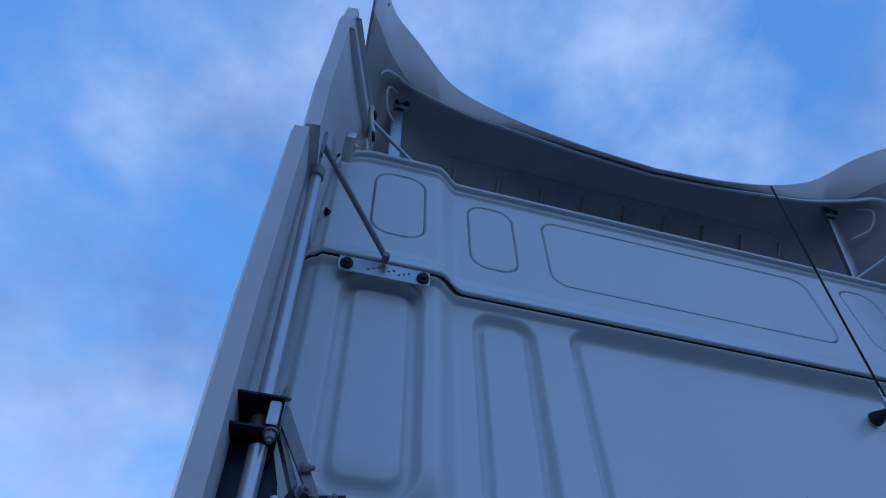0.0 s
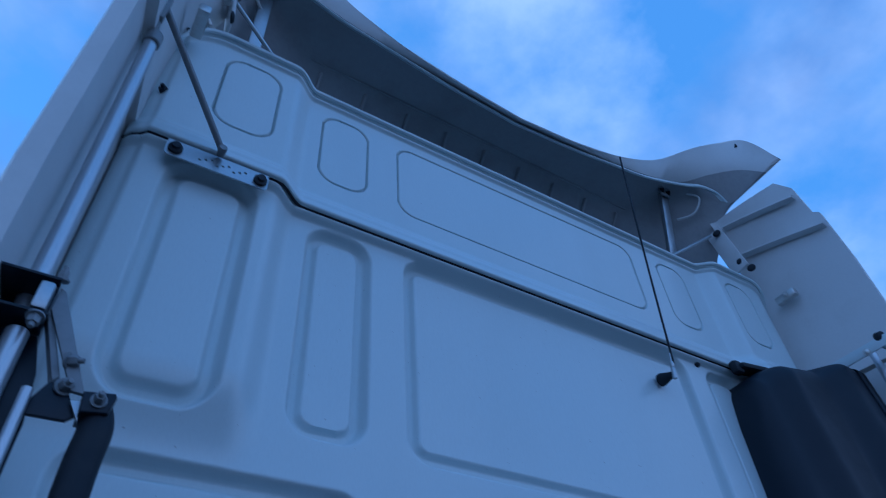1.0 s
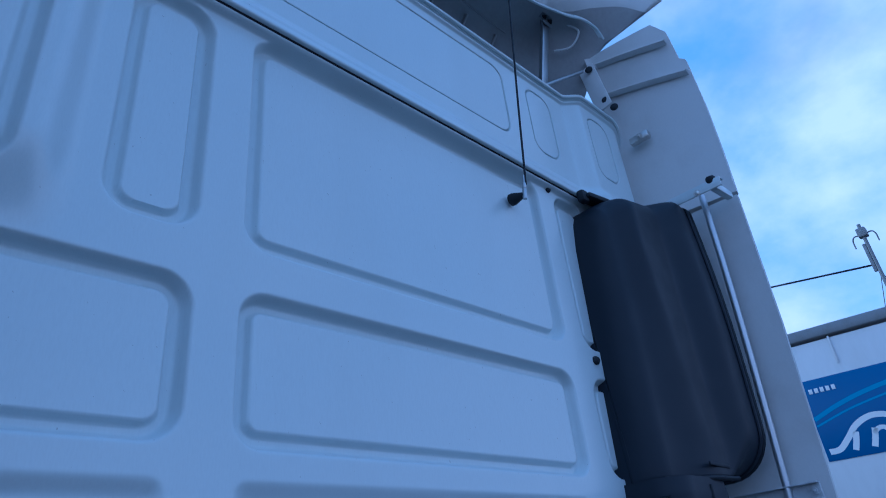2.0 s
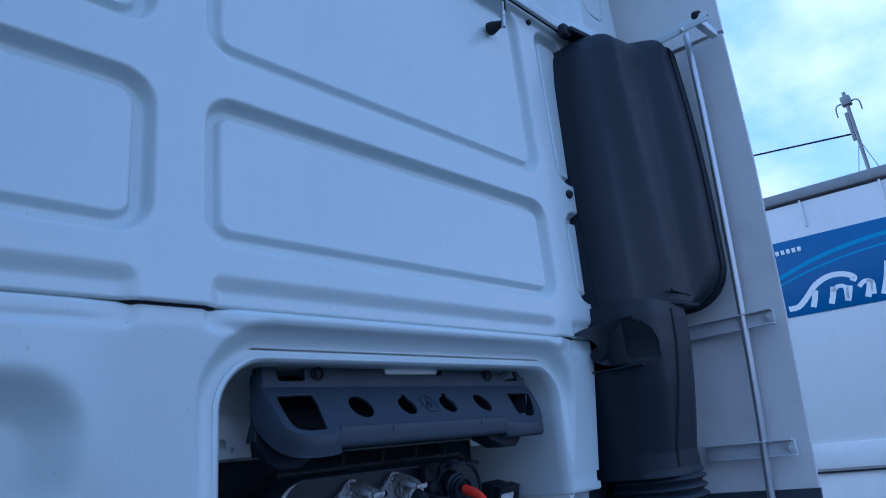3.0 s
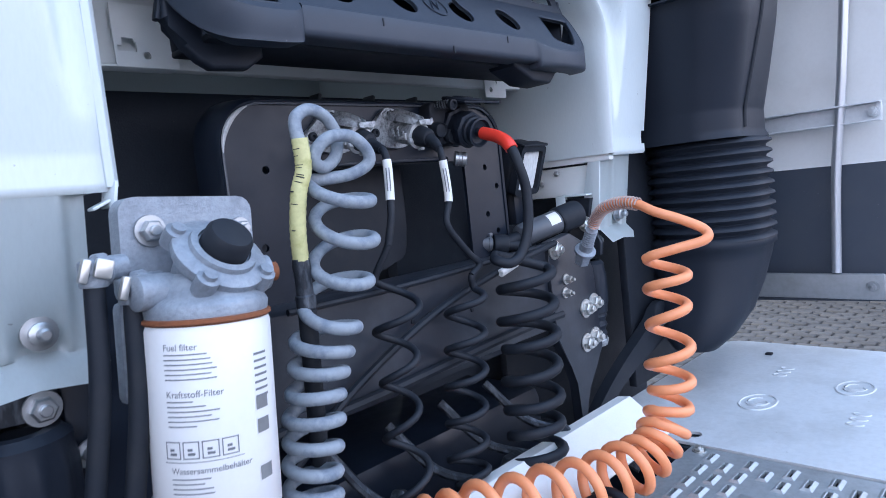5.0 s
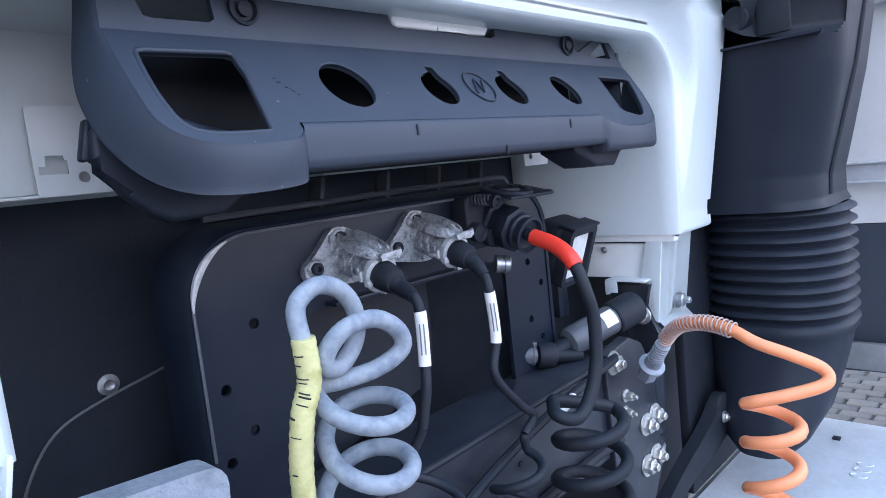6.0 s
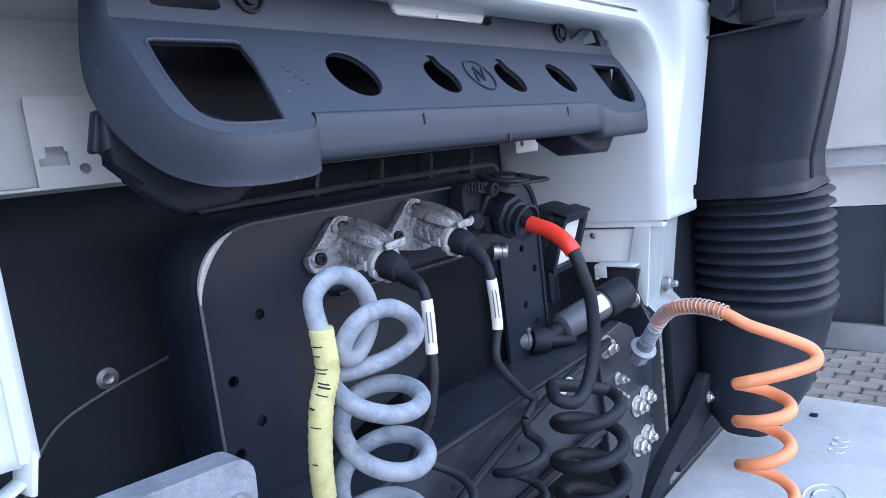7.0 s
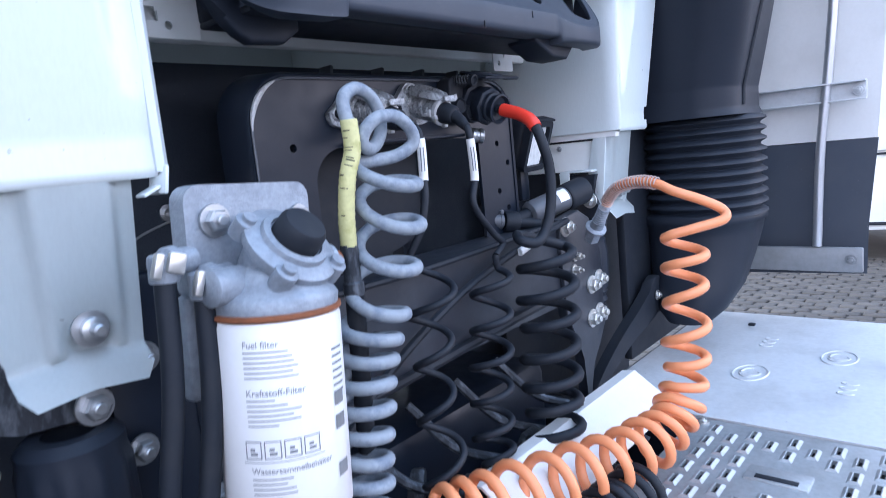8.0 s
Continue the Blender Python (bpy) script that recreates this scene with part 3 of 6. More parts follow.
# ---- support legs of the cab ----
def leg_sheet(xa, xb, y_top, y_low, taper):
    """A pressed leg: a raised middle channel, rounded foot and an outward toe."""
    rows = []
    for t in np.linspace(0, 1, 25):
        z = 1.566 - 0.158 * t
        row = []
        for u in np.linspace(0, 1, 37):
            w = 0.5 + (u - 0.5) * (1.0 - taper * t)
            ridge = float(sstep(0.24, 0.34, np.array(u)) * sstep(0.90, 0.80, np.array(u)))
            cup = float(np.exp(-((u - 0.60) / 0.20) ** 4 - ((t - 0.97) / 0.16) ** 2))
            y = y_top + (y_low - y_top) * t - 0.010 * ridge * (1 - 0.35 * t) + 0.012 * cup
            row.append((xa + (xb - xa) * w, y, z - 0.010 * t * abs(u - 0.5)))
        rows.append(row)
    for dy, dz in ((-0.001, -0.003), (-0.006, -0.008), (-0.016, -0.018), (-0.022, -0.031)):
        rows.append([(x, y_low + dy, z + dz) for x, y, z in rows[24]])
    foot, R = min(p[2] for p in rows[-1]), 0.020
    for i, row in enumerate(rows):
        d = min(R * 0.999, max(0.0, foot + R - sum(p[2] for p in row) / len(row)))
        mid, half = (row[0][0] + row[-1][0]) / 2, abs(row[-1][0] - row[0][0]) / 2
        k = 1 - (R - math.sqrt(R * R - d * d)) / half
        rows[i] = [(mid + (x - mid) * k, y, z) for x, y, z in row]
    verts, faces = loft(rows)
    bm = B()
    vs = [bm.verts.new(p) for p in verts]
    for q in faces:
        bm.faces.new([vs[k] for k in q])
    bmesh.ops.solidify(bm, geom=bm.faces[:], thickness=0.004)
    return bm


for xa, xb, y_top, y_low, taper in ((-0.618, -0.490, 0.072, 0.086, 0.13), (0.474, 0.594, 0.086, 0.106, 0.08)):
    leg = thing("cab_support_leg", "white folded steel cab support leg with a bolt", "bracket", ((xa + xb) / 2, 0.1, 1.36), "cab support legs")
    part("leg_plate", leg_sheet(xa, xb, y_top, y_low, taper), PAINT, leg, angle=50)
    bm = B()
    xm = xa + (xb - xa) * 0.58
    lathe(bm, (xm, y_low - 0.004, 1.426), (0, -1, 0), [(0.016, 0), (0.016, 0.003), (0.010, 0.0035), (0.011, 0.013), (0.009, 0.014), (0.006, 0.0145), (0.006, 0.024), (0.004, 0.026)], 18)
    part("bolt", bm, ZINC, leg)
    if xa < 0:
        bm = B()
        box(bm, (-0.642, 0.11, 1.470), (0.062, 0.07, 0.004), 0.0015)
        prism(bm, [(-0.650, 1.468), (-0.595, 1.468), (-0.575, 1.375), (-0.592, 1.372), (-0.606, 1.405), (-0.612, 1.424), (-0.640, 1.438), (-0.650, 1.452)], xz, 0.098, 0.102, 0.001)
        part("gusset", bm, PAINT, leg)
    else:
        bm = B()
        box(bm, (0.470, 0.150, 1.4755), (0.040, 0.074, 0.004), 0.0015)
        box(bm, (0.470, 0.1865, 1.462), (0.040, 0.004, 0.026), 0.0015)
        prism(bm, [(0.112, 1.56), (0.132, 1.478), (0.132, 1.455), (0.124, 1.43), (0.114, 1.405), (0.104, 1.40), (0.086, 1.56)], yz_at, 0.472, 0.476, 0.001)
        box(bm, (0.4515, 0.176, 1.465), (0.003, 0.022, 0.022), 0.001)
        part("gusset", bm, PAINT, leg)

# ---- roof deflector ----
deflector = thing("roof_deflector", "white roof air deflector, open behind, inside coloured dark for shade and dirt", "air deflector", (0, 0.5, 3.5))
EDGE = [(0, -0.03, 3.872), (0.3, -0.03, 3.912), (0.56, -0.03, 4.0), (0.79, -0.05, 4.10), (0.96, -0.15, 4.18), (1.06, -0.22, 4.20), (1.115, -0.31, 4.145), (1.15, -0.378, 3.955)]
LIP = [(0, 0.0, 3.905), (0.3, 0.0, 3.935), (0.56, 0.0, 3.98), (0.75, 0.0, 4.02), (0.94, -0.03, 4.05), (1.05, -0.12, 4.07), (1.11, -0.22, 4.03), (1.148, -0.30, 3.948)]
MID = [(0, 0.09, 3.965), (0.3, 0.09, 3.975), (0.55, 0.09, 4.0), (0.76, 0.09, 4.02), (0.95, 0.05, 4.02), (1.07, -0.05, 4.0), (1.12, -0.13, 3.98), (1.146, -0.22, 3.94)]
SEAM = [(0, 0.18, 3.985), (0.3, 0.18, 3.985), (0.55, 0.18, 3.985), (0.77, 0.18, 3.985), (0.95, 0.13, 3.96), (1.07, 0.02, 3.94), (1.12, -0.06, 3.93), (1.143, -0.14, 3.93)]
FOOT = [(0, 0.62, 3.47), (0.3, 0.62, 3.47), (0.6, 0.58, 3.47), (0.85, 0.45, 3.47), (1.02, 0.3, 3.50), (1.11, 0.1, 3.66), (1.135, 0.0, 3.84), (1.14, -0.055, 3.925)]


def both_sides(c):
    h = smooth_line(c, 8)
    return [(-p.x, p.y, p.z) for p in h[::-1]][:-1] + [tuple(p) for p in h]


rows = [both_sides(c) for c in (EDGE, LIP, MID, SEAM, FOOT)]
v, f = loft(rows)
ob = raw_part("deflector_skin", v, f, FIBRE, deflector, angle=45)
ob.data.materials.append(SHADE_SMUDGE)
# from the lip inwards the skin's colour carries the underside's shade
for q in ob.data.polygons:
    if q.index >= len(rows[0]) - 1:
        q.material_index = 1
mod = ob.modifiers.new("thick", "SOLIDIFY")
mod.thickness, mod.offset = 0.008, 1.0
lip = both_sides(LIP[:5] + [(1.02, -0.07, 4.04), (1.06, -0.10, 3.99), (1.08, -0.11, 3.93)])
v, f = loft([[(x, y + dy, z + dz) for x, y, z in lip] for dy, dz in ((0.012, 0.0), (0.0, -0.004), (-0.006, -0.018), (-0.010, -0.032), (-0.004, -0.034), (0.006, -0.014), (0.016, -0.004))])
raw_part("edge_flange", v, f, PAINT, deflector)
# seam and stiffeners take the same shade-darkened colour
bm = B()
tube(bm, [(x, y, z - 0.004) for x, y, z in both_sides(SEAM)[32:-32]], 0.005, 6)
part("seam", bm, SHADE_SMUDGE, deflector)
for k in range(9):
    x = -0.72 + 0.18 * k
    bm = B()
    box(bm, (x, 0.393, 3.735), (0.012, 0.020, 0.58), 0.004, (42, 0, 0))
    part("stiffener", bm, SHADE_SMUDGE, deflector)
for s in (-1, 1):
    ox = s * 0.935 - 0.045
    bm = B()
    tube(bm, smooth_line([(s * 0.93, 0.06, 4.045), (s * 1.0, 0.0, 4.03), (s * 1.04, -0.03, 3.99), (s * 1.03, 0.02, 3.93), (s * 0.98, 0.08, 3.92)], 6), 0.005, 6)
    part("pressed_ridge", bm, FIBRE, deflector)
    bm = B()
    box(bm, (ox, 0.10, 3.78), (0.042, 0.020, 0.52), 0.003, (12, s * 2, 0))
    part("strut", bm, ZINC, deflector, "zinc-plated flat strut")
    bm = B()
    box(bm, (ox, 0.045, 4.035), (0.07, 0.05, 0.016), 0.003)
    box(bm, (ox, 0.035, 4.015), (0.06, 0.010, 0.05), 0.003)
    part("strut_foot", bm, GREY, deflector)
    for dx in (-0.02, 0.02):
        bm = B()
        hexbolt(bm, (ox + dx, 0.03, 4.015), (0, -1, 0), 0.009, 0.007)
        part("bolt", bm, RUBBER, deflector)
    bm = B()
    rod(bm, (s * 0.84 - 0.015, 0.085, 3.625), (s * 1.06 - 0.015, 0.005, 3.775), 0.007)
    part("stay_rod", bm, ZINC, deflector)
    bm = B()
    box(bm, (s * 1.105, -0.265, 4.155), (0.012, 0.016, 0.03), 0.003)
    part("rubber_stop", bm, RUBBER, deflector)

# ---- side fairings ----
for s in (-1, 1):
    fairing = thing("side_fairing", "white side air deflector panel with dark lower flap" if s > 0 else "white side air deflector panel with zinc tube and bracket",
                    "side fairing", (s * 1.2, -0.2, 1.1), "side fairings")

    def panel(name, zs, mat, label=""):
        rows = []
        for z, y0, y1, xo in zs:
            if s < 0:
                xo -= float(np.interp(z, [1.5, 2.17, 2.3, 2.5, 2.992, 2.998, 3.4, 3.64, 3.8, 3.87], [0.010, 0.010, 0.005, 0.0, -0.003, 0.014, 0.006, -0.012, -0.035, -0.045]))
            ring = []
            near, bow = (1.175 + xo, 1.5) if s > 0 or z < 2.995 else (float(np.interp(z, [3.38, 3.50, 3.87], [1.172, 1.105, 1.090])), 1.0)
            ring.append((s * (near - 0.015), y0 + 0.02, z))
            for t in np.linspace(0, 1, 12):
                ring.append((s * (near + (1.220 + xo - near) * t ** bow), y0 + (y1 - y0) * t, z))
            ring += [(s * (1.250 + xo), y1 + 0.004, z)]
            for t in np.linspace(1, 0, 6):
                ring.append((s * (1.256 + xo), y0 + (y1 + 0.02 - y0) * t, z))
            rows.append(ring)
        v, f = loft(rows, True)
        m = len(rows[0])
        f += [tuple(range(m))[::-1], tuple(range((len(rows) - 1) * m, len(rows) * m))]
        ob = raw_part(name, v, f, mat, fairing, label, 40)
        return ob

    panel("fairing_panel", [(1.47, 0.25, -0.285, 0), (1.7, 0.25, -0.30, 0), (2.0, 0.25, -0.322, 0), (2.5, 0.25, -0.35, 0), (2.99, 0.25, -0.362, 0)], FIBRE)
    panel("upper_fairing_panel", [(3.0, 0.02, -0.366, -0.004), (3.2, 0.0, -0.372, -0.004), (3.4, -0.01, -0.376, -0.012), (3.64, -0.02, -0.372, -0.03), (3.66, -0.02, -0.35, -0.032),
                                  (3.80, -0.02, -0.345, -0.06), (3.87, -0.02, -0.30, -0.075)], FIBRE)
    panel("lower_flap", [(1.115, 0.2, -0.26, 0), (1.25, 0.2, -0.265, 0), (1.40, 0.2, -0.28, 0), (1.468, 0.2, -0.287, 0)], PLASTIC, "dark grey rubber flap")
    for za, zb, ye in ((3.806, 3.739, -0.335), (3.646, 3.565, -0.365)):
        bm = B()
        rows = []
        for t in np.linspace(0, 1, 10):
            y, z = -0.04 + (ye + 0.04) * t, za + (zb - za) * t
            x = 1.175 + 0.045 * (abs(y) / 0.37) ** 1.5 - 0.004 - max(0, z - 3.3) * 0.14 if s > 0 else 1.093 + 0.109 * (abs(y) - 0.02) / 0.35
            rows.append([(s * (x + 0.010), y, z + 0.022), (s * (x - 0.014), y, z + 0.010), (s * (x - 0.015), y, z + 0.003), (s * (x - 0.004), y, z - 0.004), (s * (x + 0.012), y, z - 0.006)])
        v, f = loft(rows)
        raw_part("crease", v, f, FIBRE, fairing)
    if s < 0:
        bm = B()
        box(bm, (s * 1.203, 0.01, 2.45), (0.028, 0.02, 1.95), 0.004)
        part("gap_seal", bm, RUBBER, fairing, "dark seal between fairing and cab")
    bm = B()
    if s < 0:
        tube(bm, smooth_line([(-1.191, -0.255, 3.0), (-1.185, -0.25, 2.72), (-1.180, -0.25, 2.48), (-1.178, -0.252, 2.30)], 10), 0.0125, 14)
    else:
        tube(bm, smooth_line([(s * 1.135, -0.27, 3.0), (s * 1.14, -0.255, 2.6), (s * 1.145, -0.225, 2.1), (s * 1.148, -0.195, 1.7), (s * 1.15, -0.17, 1.45), (s * 1.152, -0.158, 1.2)], 10), 0.0115, 14)
    part("tube", bm, TUBE, fairing, "bright steel tube")
    for z, y in ((1.972, -0.235), (1.59, -0.20)):
        bm = B()
        box(bm, (s * 1.165, y / 2 - 0.035, z), (0.014, -y + 0.07, 0.042), 0.003)
        box(bm, (s * 1.150, y / 2 - 0.035, z + 0.022), (0.035, -y + 0.07, 0.004), 0.001)
        box(bm, (s * 1.153, y / 2 - 0.035, z - 0.021), (0.025, -y + 0.07, 0.004), 0.001)
        hexbolt(bm, (s * 1.152, y - 0.055, z), (-s, 0, 0), 0.009, 0.006)
        part("clip_rail", bm, GUARD, fairing)
    bm = B()
    box(bm, (s * 1.16, -0.03, 1.163), (0.018, 0.46, 0.065), 0.004)
    hexbolt(bm, (s * 1.15, -0.235, 1.165), (-s, 0, 0), 0.009, 0.006)
    part("bottom_rail", bm, GREY, fairing, "dull steel bottom rail")
    if s > 0:
        bm = B()
        box(bm, (1.035, -0.262, 2.968), (0.006, 0.235, 0.036), 0.002, (2, 0, -2))
        box(bm, (1.052, -0.262, 2.985), (0.034, 0.235, 0.004), 0.001, (2, 0, -2))
        part("top_arm", bm, PAINT, fairing)
        for p in ((1.031, -0.292, 2.958), (1.033, -0.175, 2.966)):
            bm = B()
            hexbolt(bm, p, (-1, -0.1, 0), 0.009, 0.005)
            part("bolt", bm, BOLT, fairing)
        bm = B()
        lathe(bm, (1.045, -0.345, 2.975), (-0.5, -0.2, 1), [(0.016, 0), (0.018, 0.006), (0.016, 0.022), (0.010, 0.028)], 16)
        part("buffer", bm, RUBBER, fairing)
        bm = B()
        box(bm, (1.115, -0.345, 2.972), (0.15, 0.026, 0.030), 0.006, (0, -6, 0))
        part("arm_end", bm, PAINT, fairing)
    bm = B()
    box(bm, (s * 1.135, -0.115, 3.368), (0.03, 0.085, 0.032), 0.006)
    hexbolt(bm, (s * 1.12, -0.12, 3.368), (-s, 0, 0), 0.009, 0.006)
    part("clip", bm, BOLT, fairing)
    bm = B()
    box(bm, (s * 1.080, -0.015, 3.685), (0.012, 0.075, 0.28), 0.005, (-9, s * 4, 0))
    part("hinge_plate", bm, FIBRE, fairing)
    for y, z in ((-0.012, 3.790), (-0.048, 3.588), (-0.075, 3.53)):
        bm = B()
        lathe(bm, (s * 1.074, y, z), (-s, -0.3, 0), [(0.017, 0), (0.017, 0.004), (0.013, 0.008), (0.006, 0.009)], 14)
        part("bolt", bm, RUBBER, fairing)
    if s < 0:
        bm = B()
        box(bm, (-1.184, -0.268, 2.301), (0.070, 0.075, 0.004), 0.001)
        box(bm, (-1.184, -0.268, 2.352), (0.070, 0.075, 0.004), 0.001)
        box(bm, (-1.184, -0.232, 2.3265), (0.070, 0.004, 0.055), 0.001)
        box(bm, (-1.1505, -0.262, 2.3265), (0.003, 0.06, 0.051), 0.001)
        part("tube_bracket", bm, BLACK, fairing, "black folded tube bracket")
        bm = B()
        box(bm, (-1.160, -0.294, 2.326), (0.017, 0.022, 0.040), 0.004)
        part("bush", bm, ZINC, fairing)
        bm = B()
        prism(bm, [(-1.220, 2.298), (-1.150, 2.298), (-1.136, 2.25), (-1.128, 2.19), (-1.128, 2.06), (-1.220, 2.06)], xz, -0.262, -0.256, 0.002)
        part("gusset_plate", bm, BLACK, fairing)
        bm = B()
        prism(bm, [(-1.148, 2.318), (-1.147, 2.350), (-1.140, 2.346), (-1.107, 2.274), (-1.082, 2.221), (-1.097, 2.222)], xz, -0.292, -0.286, 0.001)
        prism(bm, [(-1.150, 2.315), (-1.143, 2.315), (-1.112, 2.240), (-1.118, 2.232)], xz, -0.286, -0.262, 0.001)
        part("tube_arm", bm, GREY, fairing)
        bm = B()
        prism(bm, [(-1.133, 2.203), (-1.120, 2.231), (-1.105, 2.235), (-1.083, 2.199), (-1.091, 2.191), (-1.131, 2.190)], xz, -0.284, -0.278, 0.001)
        part("link_plate", bm, BLACK, fairing)
        bm = B()
        prism(bm, [(-1.094, 2.212), (-1.081, 2.214), (-1.080, 2.189)], xz, -0.290, -0.286, 0.0005)
        part("bright_tab", bm, ZINC, fairing)
        bm = B()
        rod(bm, (-1.170, -0.275, 2.29), (-1.167, -0.268, 1.95), 0.0125)
        part("lower_tube", bm, TUBE, fairing)
        bm = B()
        rod(bm, (-1.136, -0.29, 2.216), (-1.134, -0.285, 1.95), 0.006)
        part("thin_rod", bm, TUBE, fairing)
        bm = B()
        tube(bm, smooth_line([(-1.066, -0.275, 2.212), (-1.060, -0.278, 2.19), (-1.062, -0.28, 2.15), (-1.062, -0.28, 2.09), (-1.058, -0.27, 1.98)], 8), 0.0185, 16)
        part("gas_strut", bm, RUBBER, fairing, "black cylinder of a strut")
        bm = B()
        prism(bm, [(-1.084, 2.221), (-1.052, 2.226), (-1.050, 2.220), (-1.054, 2.200), (-1.082, 2.196)], xz, -0.300, -0.262, 0.002)
        part("strut_bracket", bm, BLACK, fairing)
        for p, a, r in (((-1.067, -0.300, 2.212), (0, -1, 0), 0.006), ((-1.112, -0.292, 2.256), (1, -0.5, 0), 0.0065), ((-1.158, -0.300, 2.297), (0, -0.3, -1), 0.007), ((-1.150, -0.296, 2.356), (0, -0.3, 1), 0.006), ((-1.105, -0.284, 2.228), (0.3, -1, 0), 0.007)):
            bm = B()
            hexbolt(bm, p, a, r, 0.011)
            part("bolt", bm, GREY, fairing)
        bm = B()
        lathe(bm, (-1.190, -0.256, 3.0), (0, 0, -1), [(0.016, 0), (0.016, 0.03), (0.014, 0.032)], 18)
        box(bm, (-1.205, -0.25, 3.03), (0.03, 0.035, 0.04), 0.005)
        box(bm, (-1.202, -0.268, 3.09), (0.028, 0.02, 0.10), 0.004)
        part("tube_clamp", bm, GREY, fairing)

# stay between the cab wall and the fairing
stay = thing("fairing_stay", "grey stay rod on a drilled grey steel bracket", "stay rod", (-1.0, -0.06, 2.92))
bm = B()
holed_plate(bm, rounded(-1.105, -0.888, 2.905, 2.951, 0.008, 3), [circle(-1.035 + 0.012 * k, 2.922 + 0.006 * (k % 3), 0.0035, 8) for k in range(9)], xz, -0.074, -0.070)
box(bm, (-0.9965, -0.054, 2.952), (0.217, 0.04, 0.004), 0.001)
part("bracket", bm, ZINC, stay)
for x in (-1.086, -0.906):
    bm = B()
    lathe(bm, (x, -0.074, 2.926), (0, -1, 0), [(0.015, 0), (0.015, 0.006), (0.009, 0.008), (0.009, 0.014)], 16)
    part("stud", bm, RUBBER, stay)
bm = B()
rod(bm, (-1.0, -0.09, 2.958), (-1.194, -0.26, 3.105), 0.0072, 14)
lathe(bm, (-1.0, -0.105, 2.952), (0, 1, 0), [(0.008, 0), (0.0095, 0.008), (0.008, 0.024)], 14)
part("rod", bm, GREY, stay)

for z in (3.150, 3.42):
    bm = B()
    hexbolt(bm, (-1.150, -0.030, z), (-0.4, -1, 0), 0.010, 0.014)
    part("corner_bolt", bm, BLACK, cab, "black hexagon bolt")

# ---- aerial ----
aerial = thing("aerial", "thin black whip aerial on a rubber foot", "aerial", (0.35, -0.02, 2.82))
bm = B()
tube(bm, smooth_line([(0.346, -0.056, 2.85), (0.349, -0.092, 3.22), (0.365, -0.14, 3.745)], 6), 0.0034, 8)
part("whip", bm, RUBBER, aerial)
bm = B()
lathe(bm, (0.343, -0.046, 2.805), (0.02, -0.12, 1), [(0.007, 0), (0.007, 0.03), (0.0055, 0.033), (0.007, 0.036), (0.007, 0.05), (0.004, 0.055), (0.004, 0.08)], 14)
part("mount", bm, ZINC, aerial)
bm = B()
lathe(bm, (0.344, 0.004, 2.828), (0, -1, -0.15), [(0.019, 0), (0.019, 0.010), (0.013, 0.030), (0.008, 0.05)], 18)
part("foot", bm, RUBBER, aerial)
bm = B()
lathe(bm, (0.546, 0.0, 2.943), (0, -1, 0), [(0.011, 0), (0.011, 0.005), (0.007, 0.009)], 16)
part("plug", bm, RUBBER, cab, "black rubber plug")
bm = B()
lathe(bm, (0.606, 0.0, 2.366), (0, -1, 0), [(0.013, 0), (0.013, 0.006), (0.008, 0.012)], 16)
part("plug", bm, RUBBER, cab, "black rubber plug")

# ---- air intake duct ----
duct = thing("air_intake_duct", "black plastic air intake duct with ribbed bellows", "air duct", (0.78, 0.0, 1.1))
SX = list(np.linspace(0.600, 0.66, 14)) + list(np.linspace(0.665, 1.112, 46))


def snorkel_ring(x):
    """Closed outline of the duct box across its width."""
    lobe = float(sstep(0.90, 1.03, np.array(x)))
    edge = math.sqrt(max(0.0, 1 - ((0.665 - min(x, 0.665)) / 0.066) ** 2))

    def front(z):
        ridge = 0.735 + 0.13 * min(1.0, max(0.0, (2.75 - z) / 0.65))
        return -0.012 - edge * (0.096 + 0.058 * float(sstep(0.645, ridge, np.array(x)))) - 0.050 * lobe

    top = float(np.interp(x, [0.60, 0.615, 0.64, 0.68, 0.72, 0.90, 1.05, 1.112], [2.76, 2.86, 2.905, 2.928, 2.938, 2.965, 2.974, 2.962]))
    low = 2.018 + 0.018 * lobe
    rt, rb = 0.075 - 0.042 * lobe, 0.012 + 0.120 * lobe
    ring = [(x, 0.04, low)]
    for k in range(9):
        a = math.pi / 2 * k / 8
        ring.append((x, front(low) + rb * (1 - math.sin(a)), low + rb * (1 - math.cos(a))))
    for t in np.linspace(0, 1, 25)[1:-1]:
        z = low + rb + (top - rt - low - rb) * float(t)
        ring.append((x, front(z) - 0.012 * lobe * math.sin(math.pi * t), z))
    for k in range(9):
        a = math.pi / 2 * k / 8
        ring.append((x, front(top) + rt * (1 - math.cos(a)), top - rt + rt * math.sin(a)))
    ring.append((x, 0.04, top))
    return [(a + (0.020 + 0.052 * (c - 2.02) / 0.9) * (1.112 - a) / 0.512 - 0.018 * (a - 0.6) / 0.512, b, c) for a, b, c in ring]


rows = [snorkel_ring(float(x)) for x in SX]
v, f = loft(rows, True)
m = len(rows[0])
f += [tuple(range(m))[::-1], tuple(range((len(rows) - 1) * m, len(rows) * m))]
raw_part("snorkel", v, f, DUCT, duct, angle=48)
bm = B()
tube(bm, [(1.104, y, z) for x, y, z in rows[-1]], 0.0085, 8)
part("rim_seal", bm, RUBBER, duct)
bm = B()
tube(bm, [(1.080, y - 0.003, z) for x, y, z in rows[-1]], 0.006, 8)
part("rim_bead", bm, DUCT, duct)
bm = B()
tube(bm, [(x, snorkel_ring(float(x))[9][1] + 0.001, 2.019) for x in np.linspace(0.645, 0.935, 24)], 0.006, 8)
